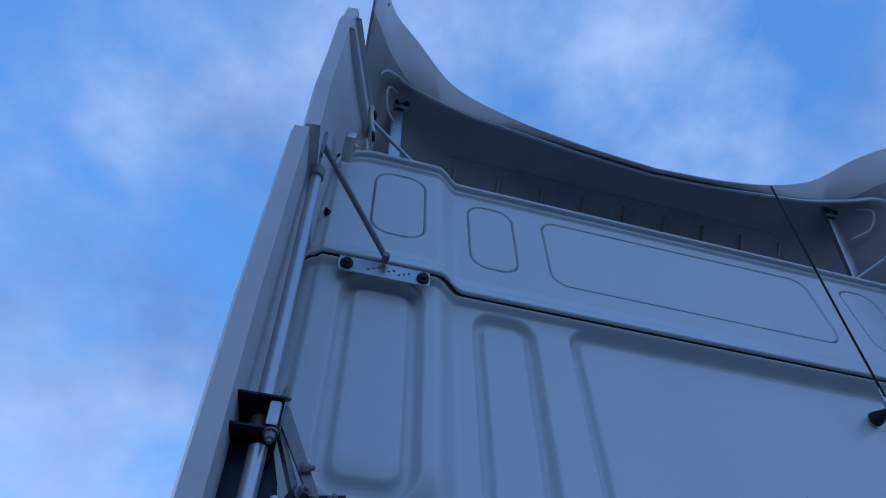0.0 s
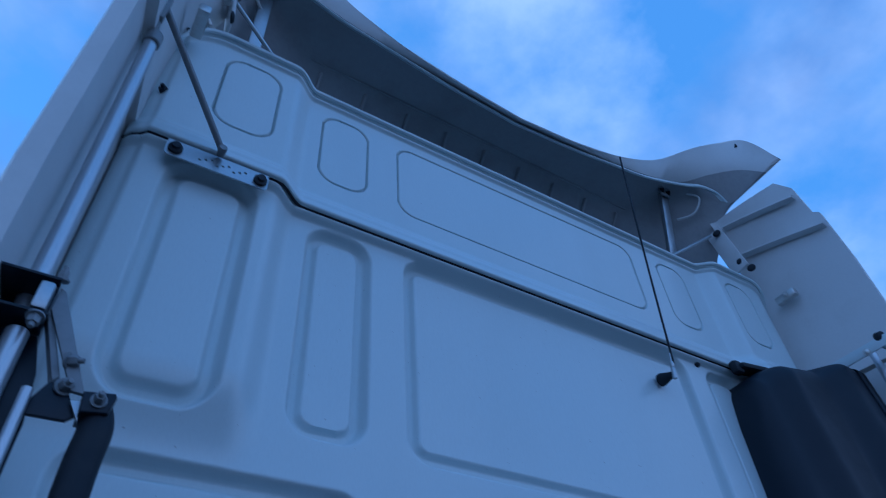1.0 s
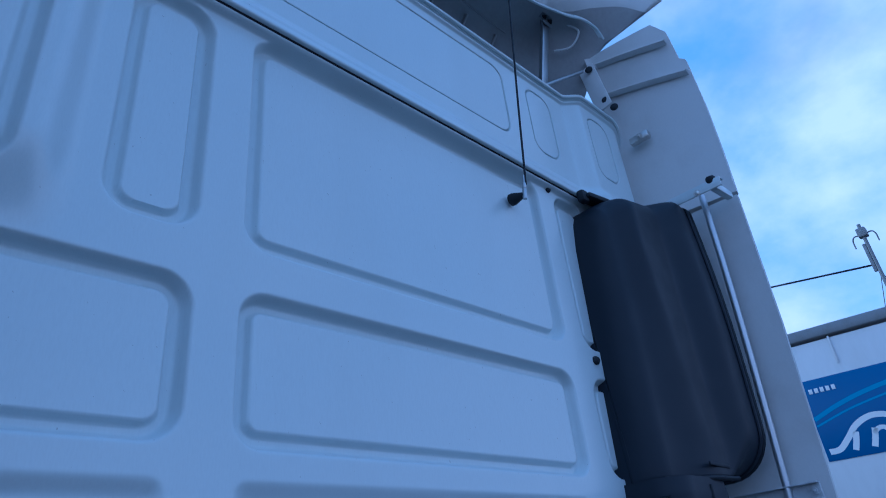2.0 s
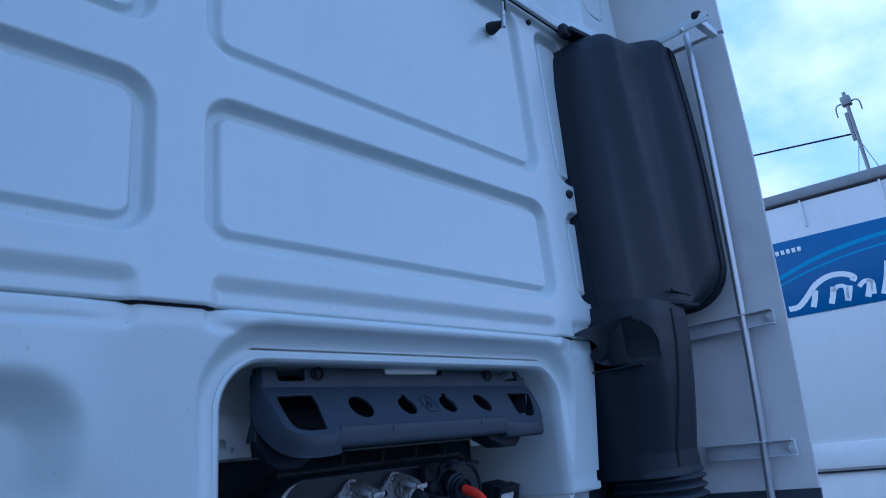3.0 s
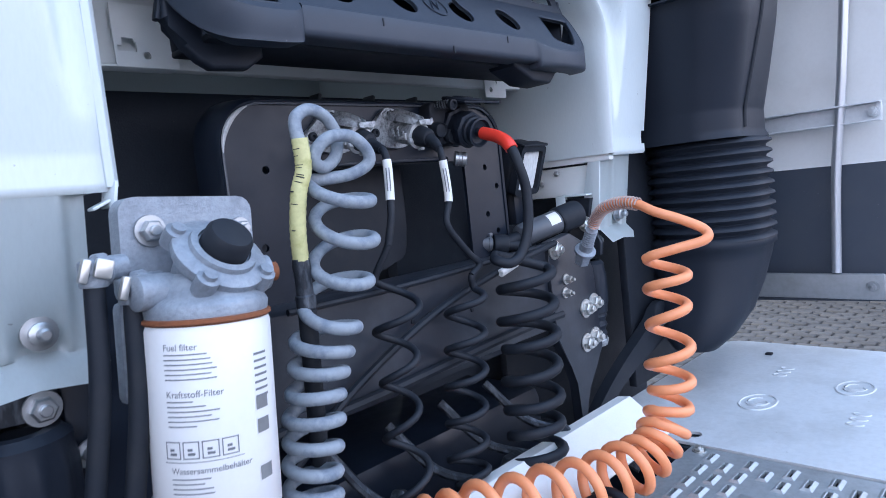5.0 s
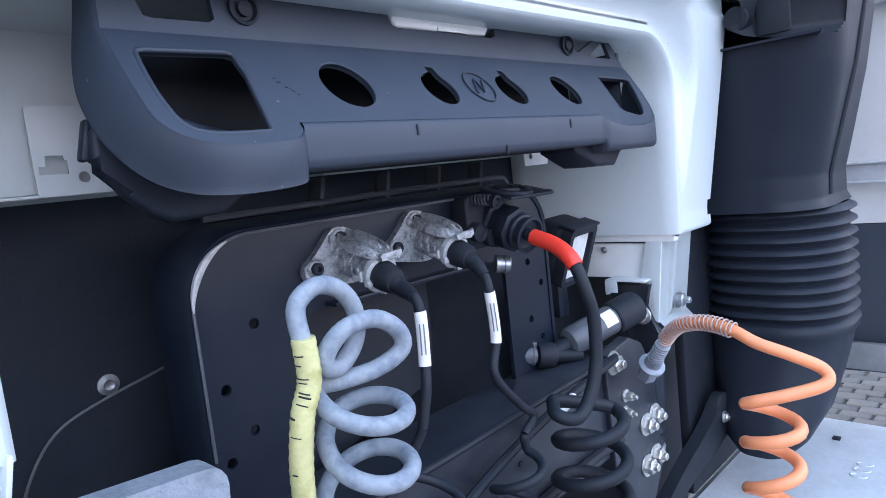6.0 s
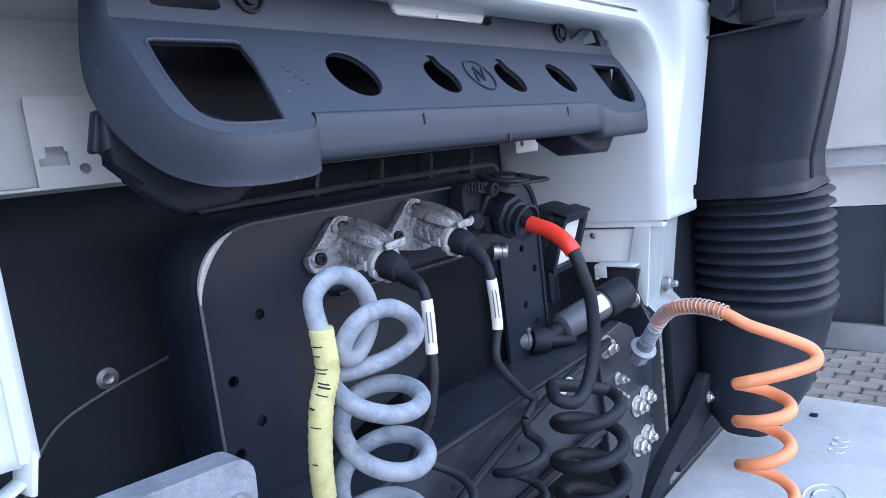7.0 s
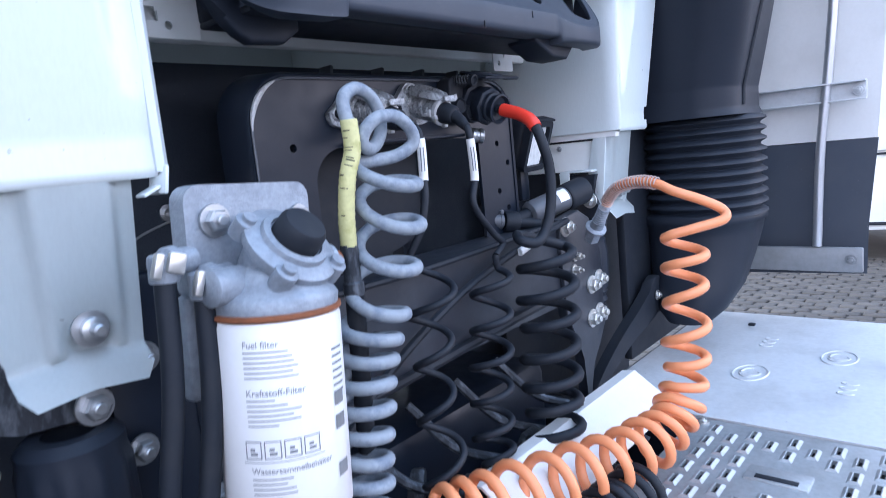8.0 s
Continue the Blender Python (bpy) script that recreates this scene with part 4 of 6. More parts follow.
part("joint_seam", bm, RUBBER, duct)
bm = B()
box(bm, (0.82, -0.05, 2.962), (0.28, 0.05, 0.020), 0.008, (0, -8, 0))
box(bm, (0.685, -0.045, 2.945), (0.04, 0.03, 0.045), 0.010)
part("top_flap", bm, RUBBER, duct)
bm = B()
box(bm, (0.850, -0.1665, 2.052), (0.12, 0.006, 0.010), 0.002, (0, 2, 0))
part("slot", bm, RUBBER, duct)


def rrect_ring(cx, cy, hx, hy, r, z, n=6):
    return [(cx - hx + a, cy - hy + b, z) for a, b in rounded(0, 2 * hx, 0, 2 * hy, r, n)]


C = (0.772, 0.022)
prof = [(1.56, 0.152, 0.130, 0.030), (1.575, 0.151, 0.127, 0.034), (1.62, 0.150, 0.126, 0.032), (1.70, 0.154, 0.134, 0.021), (1.80, 0.158, 0.143, 0.006), (1.90, 0.165, 0.150, -0.003), (1.98, 0.166, 0.152, -0.005), (2.02, 0.162, 0.150, -0.005)]
pz = [p[0] for p in prof]


def neck_at(z):
    return [float(np.interp(z, pz, [p[k] for p in prof])) for k in (1, 2, 3)]


def neck_mid(z):
    return C[0] + float(np.interp(z, [1.56, 1.62, 1.70, 1.80, 1.90], [0.046, 0.042, 0.032, 0.014, 0.0]))


zs = np.linspace(2.02, 1.56, 93)
rows = []
for z in zs:
    hx, hy, cy = neck_at(z)
    rows.append(rrect_ring(neck_mid(z), cy, hx, hy, 0.085, float(z), 22))
v, f = loft(rows, True)


def in_mouth(q):
    x, y, z = (sum(v[k][i] for k in q) / 4 for i in range(3))
    return y < 0.03 and x < mouth_edge(z)


def mouth_edge(z):
    """Right-hand edge of the scooped side mouth."""
    if not 1.845 < z < 1.972:
        return 0.0
    t = (z - 1.845) / 0.127
    return 0.682 - 0.068 * t ** 3 - 0.02 * max(0, 0.12 - t) / 0.12


f = [q for q in f if not in_mouth(q)]
raw_part("neck", v, f, DUCT, duct, angle=60)



def neck_front(x, z):
    hx, hy, cy = neck_at(z)
    return cy - hy + (0.085 - math.sqrt(max(0.0, 0.085 ** 2 - min(0.084, max(0.0, neck_mid(z) - hx + 0.085 - x)) ** 2)))


# the scoop: a bowl drawn in from the mouth's edge; blacker colour paints its shade
rows = []
for depth in np.linspace(0, 1, 8):
    row = []
    for t in np.linspace(0, 1, 24):
        z = 1.846 + 0.125 * t
        x = mouth_edge(z) + 0.004
        shrink = 1 - 0.45 * float(depth) ** 2
        row.append((x - 0.10 * float(depth), neck_front(x, z) + 0.13 * math.sin(float(depth) * 1.57), 1.906 + (z - 1.906) * shrink))
    rows.append(row)
v, f = loft(rows)
raw_part("mouth_scoop", v, f, RUBBER, duct, angle=60)
for zz, up in ((1.845, 1), (1.972, -1)):
    bm = B()
    prism(bm, [(0.60, -0.13), (mouth_edge(zz + 0.002 * up) + 0.004, -0.13 + 0.025), (mouth_edge(zz + 0.002 * up), 0.04), (0.60, 0.04)], lambda a, b, d: (a, b, d), zz - 0.002, zz + 0.002)
    part("mouth_shelf", bm, DUCT, duct)
bm = B()
tube(bm, [(0.778 - 0.012 * t, neck_front(0.80, 2.0 - 0.42 * t) - 0.001, 2.0 - 0.42 * t) for t in np.linspace(0, 1, 14)], 0.0042, 8)
part("slit", bm, RUBBER, duct)
bm = B()
rod(bm, (0.588, -0.01, 1.888), (0.65, -0.01, 1.888), 0.020)
box(bm, (0.612, -0.06, 1.92), (0.008, 0.05, 0.13), 0.002)
part("latch", bm, RUBBER, duct)
rows = []
for k in range(10):
    z = 1.56 - 0.0235 * k
    for dz, g in ((0, 0.119), (-0.007, 0.131), (-0.012, 0.132), (-0.019, 0.120)):
        rows.append(rrect_ring(0.822, 0.014, g, g, g * 0.86, z + dz, 12))
v, f = loft(rows, True)
raw_part("bellows", v, f, DUCT, duct, "ribbed rubber bellows", angle=60)
rows = []
for z, cx, hx in ((1.345, 0.822, 0.126), (1.340, 0.822, 0.133), (1.322, 0.821, 0.133), (1.318, 0.820, 0.127), (1.295, 0.815, 0.123), (1.24, 0.796, 0.112), (1.18, 0.762, 0.098), (1.13, 0.718, 0.072), (1.105, 0.697, 0.046)):
    rows.append(rrect_ring(cx, 0.018, hx, hx, hx * 0.84, z, 12))
v, f = loft(rows, True)
v.append((0.69, 0.02, 1.10))
m = len(rows[0])
f += [((len(rows) - 1) * m + k, (len(rows) - 1) * m + (k + 1) % m, len(v) - 1) for k in range(m)]
raw_part("elbow", v, f, DUCT, duct, angle=60)
bm = B()
lobe = [(0.710, 1.166), (0.704, 1.196), (0.680, 1.212), (0.650, 1.206), (0.624, 1.180), (0.588, 1.150), (0.545, 1.118), (0.500, 1.080), (0.455, 1.035), (0.430, 1.000), (0.452, 1.000), (0.490, 1.030), (0.540, 1.068), (0.590, 1.098), (0.640, 1.118), (0.680, 1.128), (0.704, 1.142)]
prism(bm, [(q.x, q.z) for q in smooth_line([(a, 0, b) for a, b in lobe + lobe[:1]], 3)[:-1]], lambda a, b, d: (a, d + 0.25 * max(0, 0.63 - a), b), 0.080, 0.104, 0.005)
part("carrier_arm", bm, RUBBER, duct)
bm = B()
hexbolt(bm, (0.664, 0.080, 1.168), (0, -1, 0), 0.008, 0.006)
part("bolt", bm, BOLT, duct)

# ---- cable holder bar ----
holder = thing("cable_holder", "dark grey moulded plastic cable holder with round holes", "cable holder", (0.0, 0.1, 1.69))
SB, ST = (0.028, 1.745), (0.092, 1.822)


def slope(a, b, d):
    return (a, SB[0] + (ST[0] - SB[0]) * b - d * 0.77, SB[1] + (ST[1] - SB[1]) * b + d * 0.64)


def soft_outline(pts, n=6):
    return [(p.x, p.z) for p in smooth_line([(a, 0, b) for a, b in pts], n)]


left_curve = soft_outline([(-0.250, 0.0), (-0.252, -0.10), (-0.266, -0.18), (-0.312, -0.20), (-0.343, -0.11), (-0.357, 0.06), (-0.360, 0.30), (-0.361, 0.65), (-0.361, 1.0)], 7)
right_curve = soft_outline([(0.392, 1.0), (0.388, 0.78), (0.374, 0.42), (0.349, 0.04), (0.312, -0.17), (0.245, -0.20), (0.212, -0.10), (0.200, 0.0)], 7)
face = right_curve[::-1] + left_curve[::-1]
win_left = soft_outline([(-0.276, -0.075), (-0.310, -0.085), (-0.331, -0.055), (-0.342, 0.05), (-0.3465, 0.30), (-0.347, 0.55), (-0.346, 0.74)], 6) + [(-0.344, 0.785), (-0.338, 0.80), (-0.274, 0.82), (-0.268, 0.79), (-0.267, 0.56)]
win_right = soft_outline([(0.372, 0.70), (0.356, 0.40), (0.334, 0.10), (0.318, -0.02), (0.300, -0.04), (0.272, 0.04)], 5) + [(0.268, 0.12), (0.286, 0.74), (0.292, 0.77), (0.364, 0.75)]
hole_outlines = [circle(-0.174, 0.46, 0.0275, 24, 0.30), circle(0.175, 0.46, 0.0235, 24, 0.28)]
for cx in (-0.057, 0.061):
    ring = [(cx + 0.0225 * math.cos(a), 0.44 + 0.25 * math.sin(a)) for a in np.linspace(radians(40), radians(40 - 290), 24)]
    hole_outlines.append(ring + [(cx + 0.000, 0.70), (cx + 0.001, 0.775), (cx + 0.004, 0.79), (cx + 0.012, 0.785), (cx + 0.0145, 0.76), (cx + 0.015, 0.66)])
bm = B()
holed_plate(bm, face, [win_left, win_right] + hole_outlines, slope, 0.0, -0.007)
part("sloped_face", bm, PLASTIC, holder)
for outline, r in [(win_left, 0.0024), (win_right, 0.0022)] + [(h, 0.0016) for h in hole_outlines]:
    bm = B()
    tube(bm, [slope(a, b, -0.0014) for a, b in outline + [outline[0], outline[1]]], r, 10, caps=False)
    part("rounded_rim", bm, PLASTIC, holder)
# front skirt under the sloped face, with a lobe at its end
low = [(x, 0.0) for x in np.linspace(-0.249, 0.192, 14)] + right_curve[::-1]
rows = []
for drop, out in ((0.0, 0.004), (0.0, 0.0015), (0.012, -0.0012), (0.045, -0.0030), (0.10, -0.004), (0.35, -0.0045), (0.75, -0.0045), (0.90, -0.0035), (0.97, -0.001), (1.0, 0.004), (1.0, 0.03)):
    row = []
    for a, b in low:
        x, y, z = slope(a, b, 0)
        back = float(sstep(-0.05, 0.95, np.array(b))) if abs(a) > 0.33 else 0.0
        bottom = (1.707 if a < 0.205 else 1.698) + 0.045 * back
        row.append((x, y + out + 0.02 * back * drop, z + (bottom - z) * drop - (0.003 if drop == 0 and out > 0.003 else 0)))
    rows.append(row)
v, f = loft(rows)
raw_part("front_skirt", v, f, PLASTIC, holder, angle=62)
# the other end wraps round the window in one deep lobe
edge = [Vector(slope(a, b, 0)) for a, b in left_curve] + [Vector((-0.361 + 0.004 * t, 0.092 + 0.010 * t, 1.822 + 0.052 * t)) for t in (0.25, 0.5, 0.75, 1.0)]
hem = smooth_line([(-0.249, 0.026, 1.706), (-0.256, 0.020, 1.698), (-0.285, 0.017, 1.695), (-0.318, 0.019, 1.695), (-0.342, 0.032, 1.699), (-0.362, 0.052, 1.712), (-0.376, 0.078, 1.738), (-0.381, 0.098, 1.768), (-0.379, 0.108, 1.795), (-0.370, 0.116, 1.835), (-0.362, 0.122, 1.874)], 10)
rows = []
for k, e in enumerate(edge):
    j = k / (len(edge) - 1) * (len(hem) - 1)
    h = hem[min(int(j), len(hem) - 2)].lerp(hem[min(int(j), len(hem) - 2) + 1], j - min(int(j), len(hem) - 2))
    d = (h - e)
    out = Vector((-0.6 * float(sstep(-0.27, -0.36, np.array(e.x))), -0.8, 0)).normalized()
    inward = Vector((0.5 * float(sstep(-0.27, -0.36, np.array(e.x))), 0.5, 0.02))
    rows.append([e + Vector((0, 0.004, -0.003)), e + out * 0.0008] + [e + d * t + out * 0.0035 * math.sin(math.pi * min(1.0, t * 1.15)) ** 0.6 * (1 - 0.4 * t) for t in (0.04, 0.10, 0.22, 0.40, 0.60, 0.80, 0.93, 0.985)] + [h + inward * 0.004, h + inward * 0.06])
v, f = loft(rows)
raw_part("end_lobe", v, f, PLASTIC, holder, angle=62)


def upper(a, b, d):
    return (a, 0.092 + 0.010 * b - d, 1.822 + 0.052 * b)


top_face = [(-0.361, 0.0), (0.392, 0.0), (0.388, 0.20), (0.378, 0.50), (0.362, 0.86), (0.345, 0.90), (0.275, 0.34), (0.268, 0.40), (0.262, 1.0), (0.098, 1.0), (0.092, 0.52), (0.084, 0.47), (-0.068, 0.47), (-0.076, 0.52), (-0.082, 1.0), (-0.357, 1.0)]
bm = B()
holed_plate(bm, top_face, [[(-0.328, 0.24), (-0.322, 0.21), (-0.276, 0.22), (-0.271, 0.28), (-0.271, 0.86), (-0.320, 0.86), (-0.334, 0.60)], [(0.298, 0.24), (0.345, 0.70), (0.356, 0.68), (0.362, 0.24)]], upper, 0.0, -0.006)
part("upper_face", bm, PLASTIC, holder)
bm = B()
box(bm, (0.382, 0.138, 1.800), (0.008, 0.09, 0.09), 0.004)
part("end_wall", bm, PLASTIC, holder)
# pockets get the darker duct colour for the shade under the holder
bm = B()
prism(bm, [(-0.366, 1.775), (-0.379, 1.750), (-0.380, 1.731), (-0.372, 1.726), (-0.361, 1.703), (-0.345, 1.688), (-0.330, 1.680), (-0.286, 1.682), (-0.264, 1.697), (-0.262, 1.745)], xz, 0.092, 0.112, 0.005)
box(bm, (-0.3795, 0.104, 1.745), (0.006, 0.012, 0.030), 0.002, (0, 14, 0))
part("pocket", bm, DUCT, holder, "moulded pocket, coloured darker for the shade below")
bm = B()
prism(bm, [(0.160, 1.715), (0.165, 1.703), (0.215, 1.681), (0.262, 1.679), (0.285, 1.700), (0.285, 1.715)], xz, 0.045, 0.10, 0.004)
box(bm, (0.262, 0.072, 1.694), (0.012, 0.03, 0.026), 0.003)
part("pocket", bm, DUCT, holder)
bm = B()
box(bm, (0.012, 0.175, 1.785), (0.70, 0.01, 0.14), 0.004)
box(bm, (0.0, 0.125, 1.712), (0.68, 0.10, 0.008), 0.003)
part("inner_shelf", bm, RUBBER, holder)
for x in (-0.244, 0.245):
    bm = B()
    lathe(bm, (x, 0.096, 1.847), (0, -1, 0), [(0.0135, 0), (0.0135, 0.004), (0.011, 0.005), (0.0095, 0.001), (0.0065, 0.001), (0.0065, 0.005), (0.003, 0.006)], 20)
    part("screw", bm, RUBBER, holder)
bm = B()
ring = [slope(0.006 + 0.0195 * math.cos(a), 0.47 + 0.23 * math.sin(a), 0.0012) for a in np.linspace(0, 2 * math.pi, 25)]
tube(bm, ring, 0.0011, 6, caps=False)
tube(bm, [slope(-0.006, 0.36, 0.0012), slope(0.004, 0.58, 0.0012), slope(0.006, 0.38, 0.0012), slope(0.018, 0.58, 0.0012)], 0.0013, 6)
part("moulded_emblem", bm, PLASTIC, holder)
for x, z in ((-0.128, 1.735), (0.125, 1.735), (0.0, 1.711)):
    bm = B()
    box(bm, (x, 0.0235, z), (0.0022, 0.002, 0.010), 0.0005)
    part("vent_nick", bm, RUBBER, holder)
rnd = random.Random(12)
for k in range(9):
    p = slope(-0.246 + 0.0017 * k + rnd.uniform(-0.001, 0.001), 0.50 - 0.022 * k + rnd.uniform(-0.035, 0.035), 0.0002)
    bm = B()
    box(bm, p, (rnd.uniform(0.001, 0.0024), 0.0006, rnd.uniform(0.0008, 0.0016)), 0.0002, (-40, rnd.uniform(-20, 20), 0))
    part("moulding_mark", bm, DUCT, holder)
hook = thing("cab_hook_plate", "white pressed hook plate above the cable holder", "hook plate", (0.012, 0.1, 1.85))
bm = B()
prism(bm, [(-0.074, 1.89), (-0.071, 1.855), (-0.066, 1.848), (0.078, 1.849), (0.084, 1.857), (0.088, 1.89)], xz, 0.100, 0.135, 0.003)
part("plate", bm, PAINT_IN, hook)
bm = B()
box(bm, (0.02, 0.101, 1.851), (0.05, 0.006, 0.005), 0.001)
part("lip", bm, PAINT_IN, hook)

# ---- socket bracket: black arch plate with holes ----
arch = thing("socket_bracket", "black steel arch bracket with bolt holes", "bracket", (0, 0.2, 1.3))
arc_r = [(0.200 + 0.065 * math.cos(a), 1.594 + 0.065 * math.sin(a)) for a in np.linspace(0, math.pi / 2, 8)]
arc_l = [(-0.226 + 0.065 * math.cos(a), 1.592 + 0.066 * math.sin(a)) for a in np.linspace(math.pi / 2, math.pi, 10)]
outer = [(0.265, 1.20)] + arc_r + arc_l + [(-0.292, 1.45), (-0.300, 1.20)]
win_l = [(-0.150 + 0.05 * math.cos(a), 1.515 + 0.05 * math.sin(a)) for a in np.linspace(math.pi, math.pi / 2, 8)]
inner = [(-0.200, 1.22)] + win_l + [(0.165, 1.565), (0.165, 1.22)]
holes = [circle(x, z, 0.0056, 12) for x, z in ((-0.231, 1.569), (-0.270, 1.513), (-0.247, 1.465), (-0.275, 1.442), (0.249, 1.514), (0.216, 1.464), (0.241, 1.431), (0.22, 1.55))]
bm = B()
holed_plate(bm, outer, [inner] + holes, xz, 0.178, 0.184)
part("face_plate", bm, BLACK, arch)
rows = []
for dy, g in ((0.0, 0.0), (-0.004, 0.0), (-0.006, 0.004), (0.0, 0.008), (0.05, 0.012)):
    rows.append([(x + (g if x > 0 else -g), 0.180 + dy, z + (g if z > 1.6 else 0)) for x, z in outer])
v, f = loft(rows)
raw_part("flange", v, f, BLACK, arch, angle=50)
# thin grey line painting the gloss highlight along the flange
bm = B()
tube(bm, [(x, 0.1742, z) for x, z in outer[5:-1]], 0.0017, 6)
part("worn_edge", bm, DAMPER, arch, "dull painted highlight along the edge")
# brighter strip for the sheen where the flange rounds the corner
bm = B()
tube(bm, smooth_line([(x, 0.1735, z) for x, z in outer[11:19]], 4), lambda t: 0.0008 + 0.0032 * math.sin(math.pi * t), 8)
part("bare_corner", bm, WORN_AND_GLINT, arch, "bright painted highlight on the corner")
bm = B()
prism(bm, soft_outline([(-0.215, 1.58), (-0.215, 1.36), (-0.16, 1.345), (-0.06, 1.375), (0.04, 1.40), (0.075, 1.43), (0.078, 1.58)], 4), xz, 0.252, 0.262, 0.003)
part("heat_shield", bm, RUBBER, arch)
bm = B()
box(bm, (-0.02, 0.168, 1.569), (0.25, 0.02, 0.005), 0.001)
part("lip_strip", bm, BLACK, arch)

# ---- trailer sockets with plugs ----
AX = Vector((-0.08, -1.0, -0.31)).normalized()


def socket(cx, cz):
    t = thing("trailer_socket", "weathered cast aluminium trailer socket with black plug", "socket", (cx, 0.17, cz), "trailer sockets")
    base = Vector((cx, 0.176, cz))
    bm = B()
    lobes = [(-0.060, -0.006), (-0.056, -0.021), (-0.040, -0.026), (0.0, -0.032), (0.026, -0.026), (0.040, -0.014), (0.042, 0.004), (0.030, 0.014), (0.012, 0.024), (-0.008, 0.032), (-0.022, 0.028), (-0.040, 0.010)]
    prism(bm, [(cx + q.x, cz + q.z) for q in smooth_line([(a, 0, b) for a, b in lobes + lobes[:1]], 4)[:-1]], xz, 0.178, 0.168, 0.002)
    flange = part("flange", bm, CAST, t)
    for a, b in ((-0.047, -0.008), (0.032, -0.004), (-0.012, 0.020)):
        bm = B()
        lathe(bm, (cx + a, 0.169, cz + b), (0, -1, 0), [(0.0095, 0), (0.0100, 0.002), (0.0085, 0.004), (0.0075, 0.004)], 16)
        part("boss", bm, CAST, flange)
        bm = B()
        lathe(bm, (cx + a, 0.167, cz + b), (0, -1, 0), [(0.0068, 0), (0.0068, 0.006), (0.0055, 0.0072), (0.0030, 0.0072), (0.0024, 0.003)], 12)
        part("screw", bm, RUBBER, flange)
    bm = B()
    lathe(bm, base, AX, [(0.0215, 0), (0.0215, 0.010), (0.0182, 0.013), (0.0178, 0.030), (0.0186, 0.031), (0.0186, 0.034), (0.0176, 0.035), (0.0176, 0.062)], 28)
    for k in range(3):
        box(bm, base + AX * (0.024 + 0.012 * k) + Vector((-0.0178, 0, -0.002)), (0.004, 0.005, 0.012), 0.001)
    part("barrel", bm, CAST, t)
    bm = B()
    lathe(bm, base + AX * 0.0595, AX, [(0.0176, 0), (0.0196, 0.001), (0.0202, 0.005), (0.0198, 0.008), (0.0165, 0.009)], 28)
    for a, b in ((0.016, 0.010), (-0.016, -0.008), (0.004, -0.019)):
        box(bm, base + AX * 0.064 + Vector((a, 0, b)), (0.008, 0.008, 0.007), 0.0015)
    part("collar", bm, WORN_AND_GLINT, t, "bright worn collar")
    bm = B()
    p = base + AX * 0.040 + Vector((0, 0, 0.0225))
    rows = []
    for i in range(19):
        q = i / 18
        half = 0.0205 * math.sqrt(max(0.03, 1 - (2 * q - 0.9) ** 2 * 0.80))
        row = []
        for k in range(49):
            e = 2 * k / 48 - 1
            rib = max(0.0, math.cos(e * 2.5 * math.pi)) ** 0.6
            pit = 1 - 0.75 * (abs(2 * q - 0.95) > 0.82)
            h = 0.006 * (1 - e * e) * (1 - 0.5 * (2 * q - 1) ** 2) + 0.0052 * rib * pit * (1 - 0.35 * q)
            row.append(p + Vector((half * e, 0.032 - 0.068 * q, h * 1.25 + 0.009 - 0.021 * q)))
        rows.append(row + [r_ - Vector((0, 0, 0.004)) for r_ in row[::-1]])
    lv, lf = loft(rows, True)
    lf += [tuple(range(98))[::-1], tuple(range(18 * 98, 19 * 98))]
    vs_ = [bm.verts.new(q) for q in lv]
    for q in lf:
        bm.faces.new([vs_[k] for k in q])
    lid = part("lid", bm, CAST, t, "ribbed cast lid", angle=26)
    bm = B()
    rod(bm, p + Vector((-0.022, 0.030, 0.009)), p + Vector((0.022, 0.032, 0.009)), 0.0052)
    part("hinge_pin", bm, CAST, lid)
    for a in (-0.017, 0.017):
        bm = B()
        box(bm, p + Vector((a, 0.035, 0.003)), (0.006, 0.012, 0.018), 0.002)
        part("hinge_ear", bm, CAST, lid)
    bm = B()
    prism(bm, [(p.x + a, p.z - 0.013 + b) for a, b in ((-0.012, 0.003), (-0.010, 0.0055), (0.013, 0.005), (0.017, 0.008), (0.0185, 0.001), (0.013, -0.003), (-0.010, -0.003))], xz, p.y - 0.040, p.y - 0.035, 0.001)
    part("lid_lip", bm, CAST, lid)
    bm = B()
    box(bm, base + AX * 0.050 + Vector((-0.0195, 0, -0.006)), (0.006, 0.016, 0.005), 0.0015)
    box(bm, base + AX * 0.056 + Vector((-0.0195, 0, -0.003)), (0.005, 0.005, 0.011), 0.0015)
    part("latch", bm, WORN_AND_GLINT, t)
    bm = B()
    lathe(bm, base + AX * 0.067, AX, [(0.0150, 0), (0.0158, 0.002), (0.0154, 0.010), (0.0146, 0.013), (0.0142, 0.020), (0.0115, 0.0245), (0.005, 0.026)], 24)
    part("plug", bm, RUBBER, t, "black rubber plug")
    return base + AX * 0.088


e1, e2 = socket(-0.112, 1.618), socket(0.003, 1.622)

# black multi-pin connector with red cable boot
conn = thing("black_connector", "black plastic brake connector with spring lid", "connector", (0.13, 0.17, 1.60))
base = Vector((0.128, 0.176, 1.628))
bm = B()
prism(bm, [(base.x + a, base.z + b) for a, b in rounded(-0.062, 0.036, -0.036, 0.034, 0.012, 3)], xz, 0.178, 0.150, 0.004)
part("body", bm, RUBBER, conn)
bm = B()
lathe(bm, base + AX * 0.018, AX, [(0.034, 0), (0.034, 0.014), (0.029, 0.016), (0.029, 0.030), (0.0305, 0.032), (0.0305, 0.044), (0.027, 0.047)], 8)
part("housing", bm, DUCT, conn)
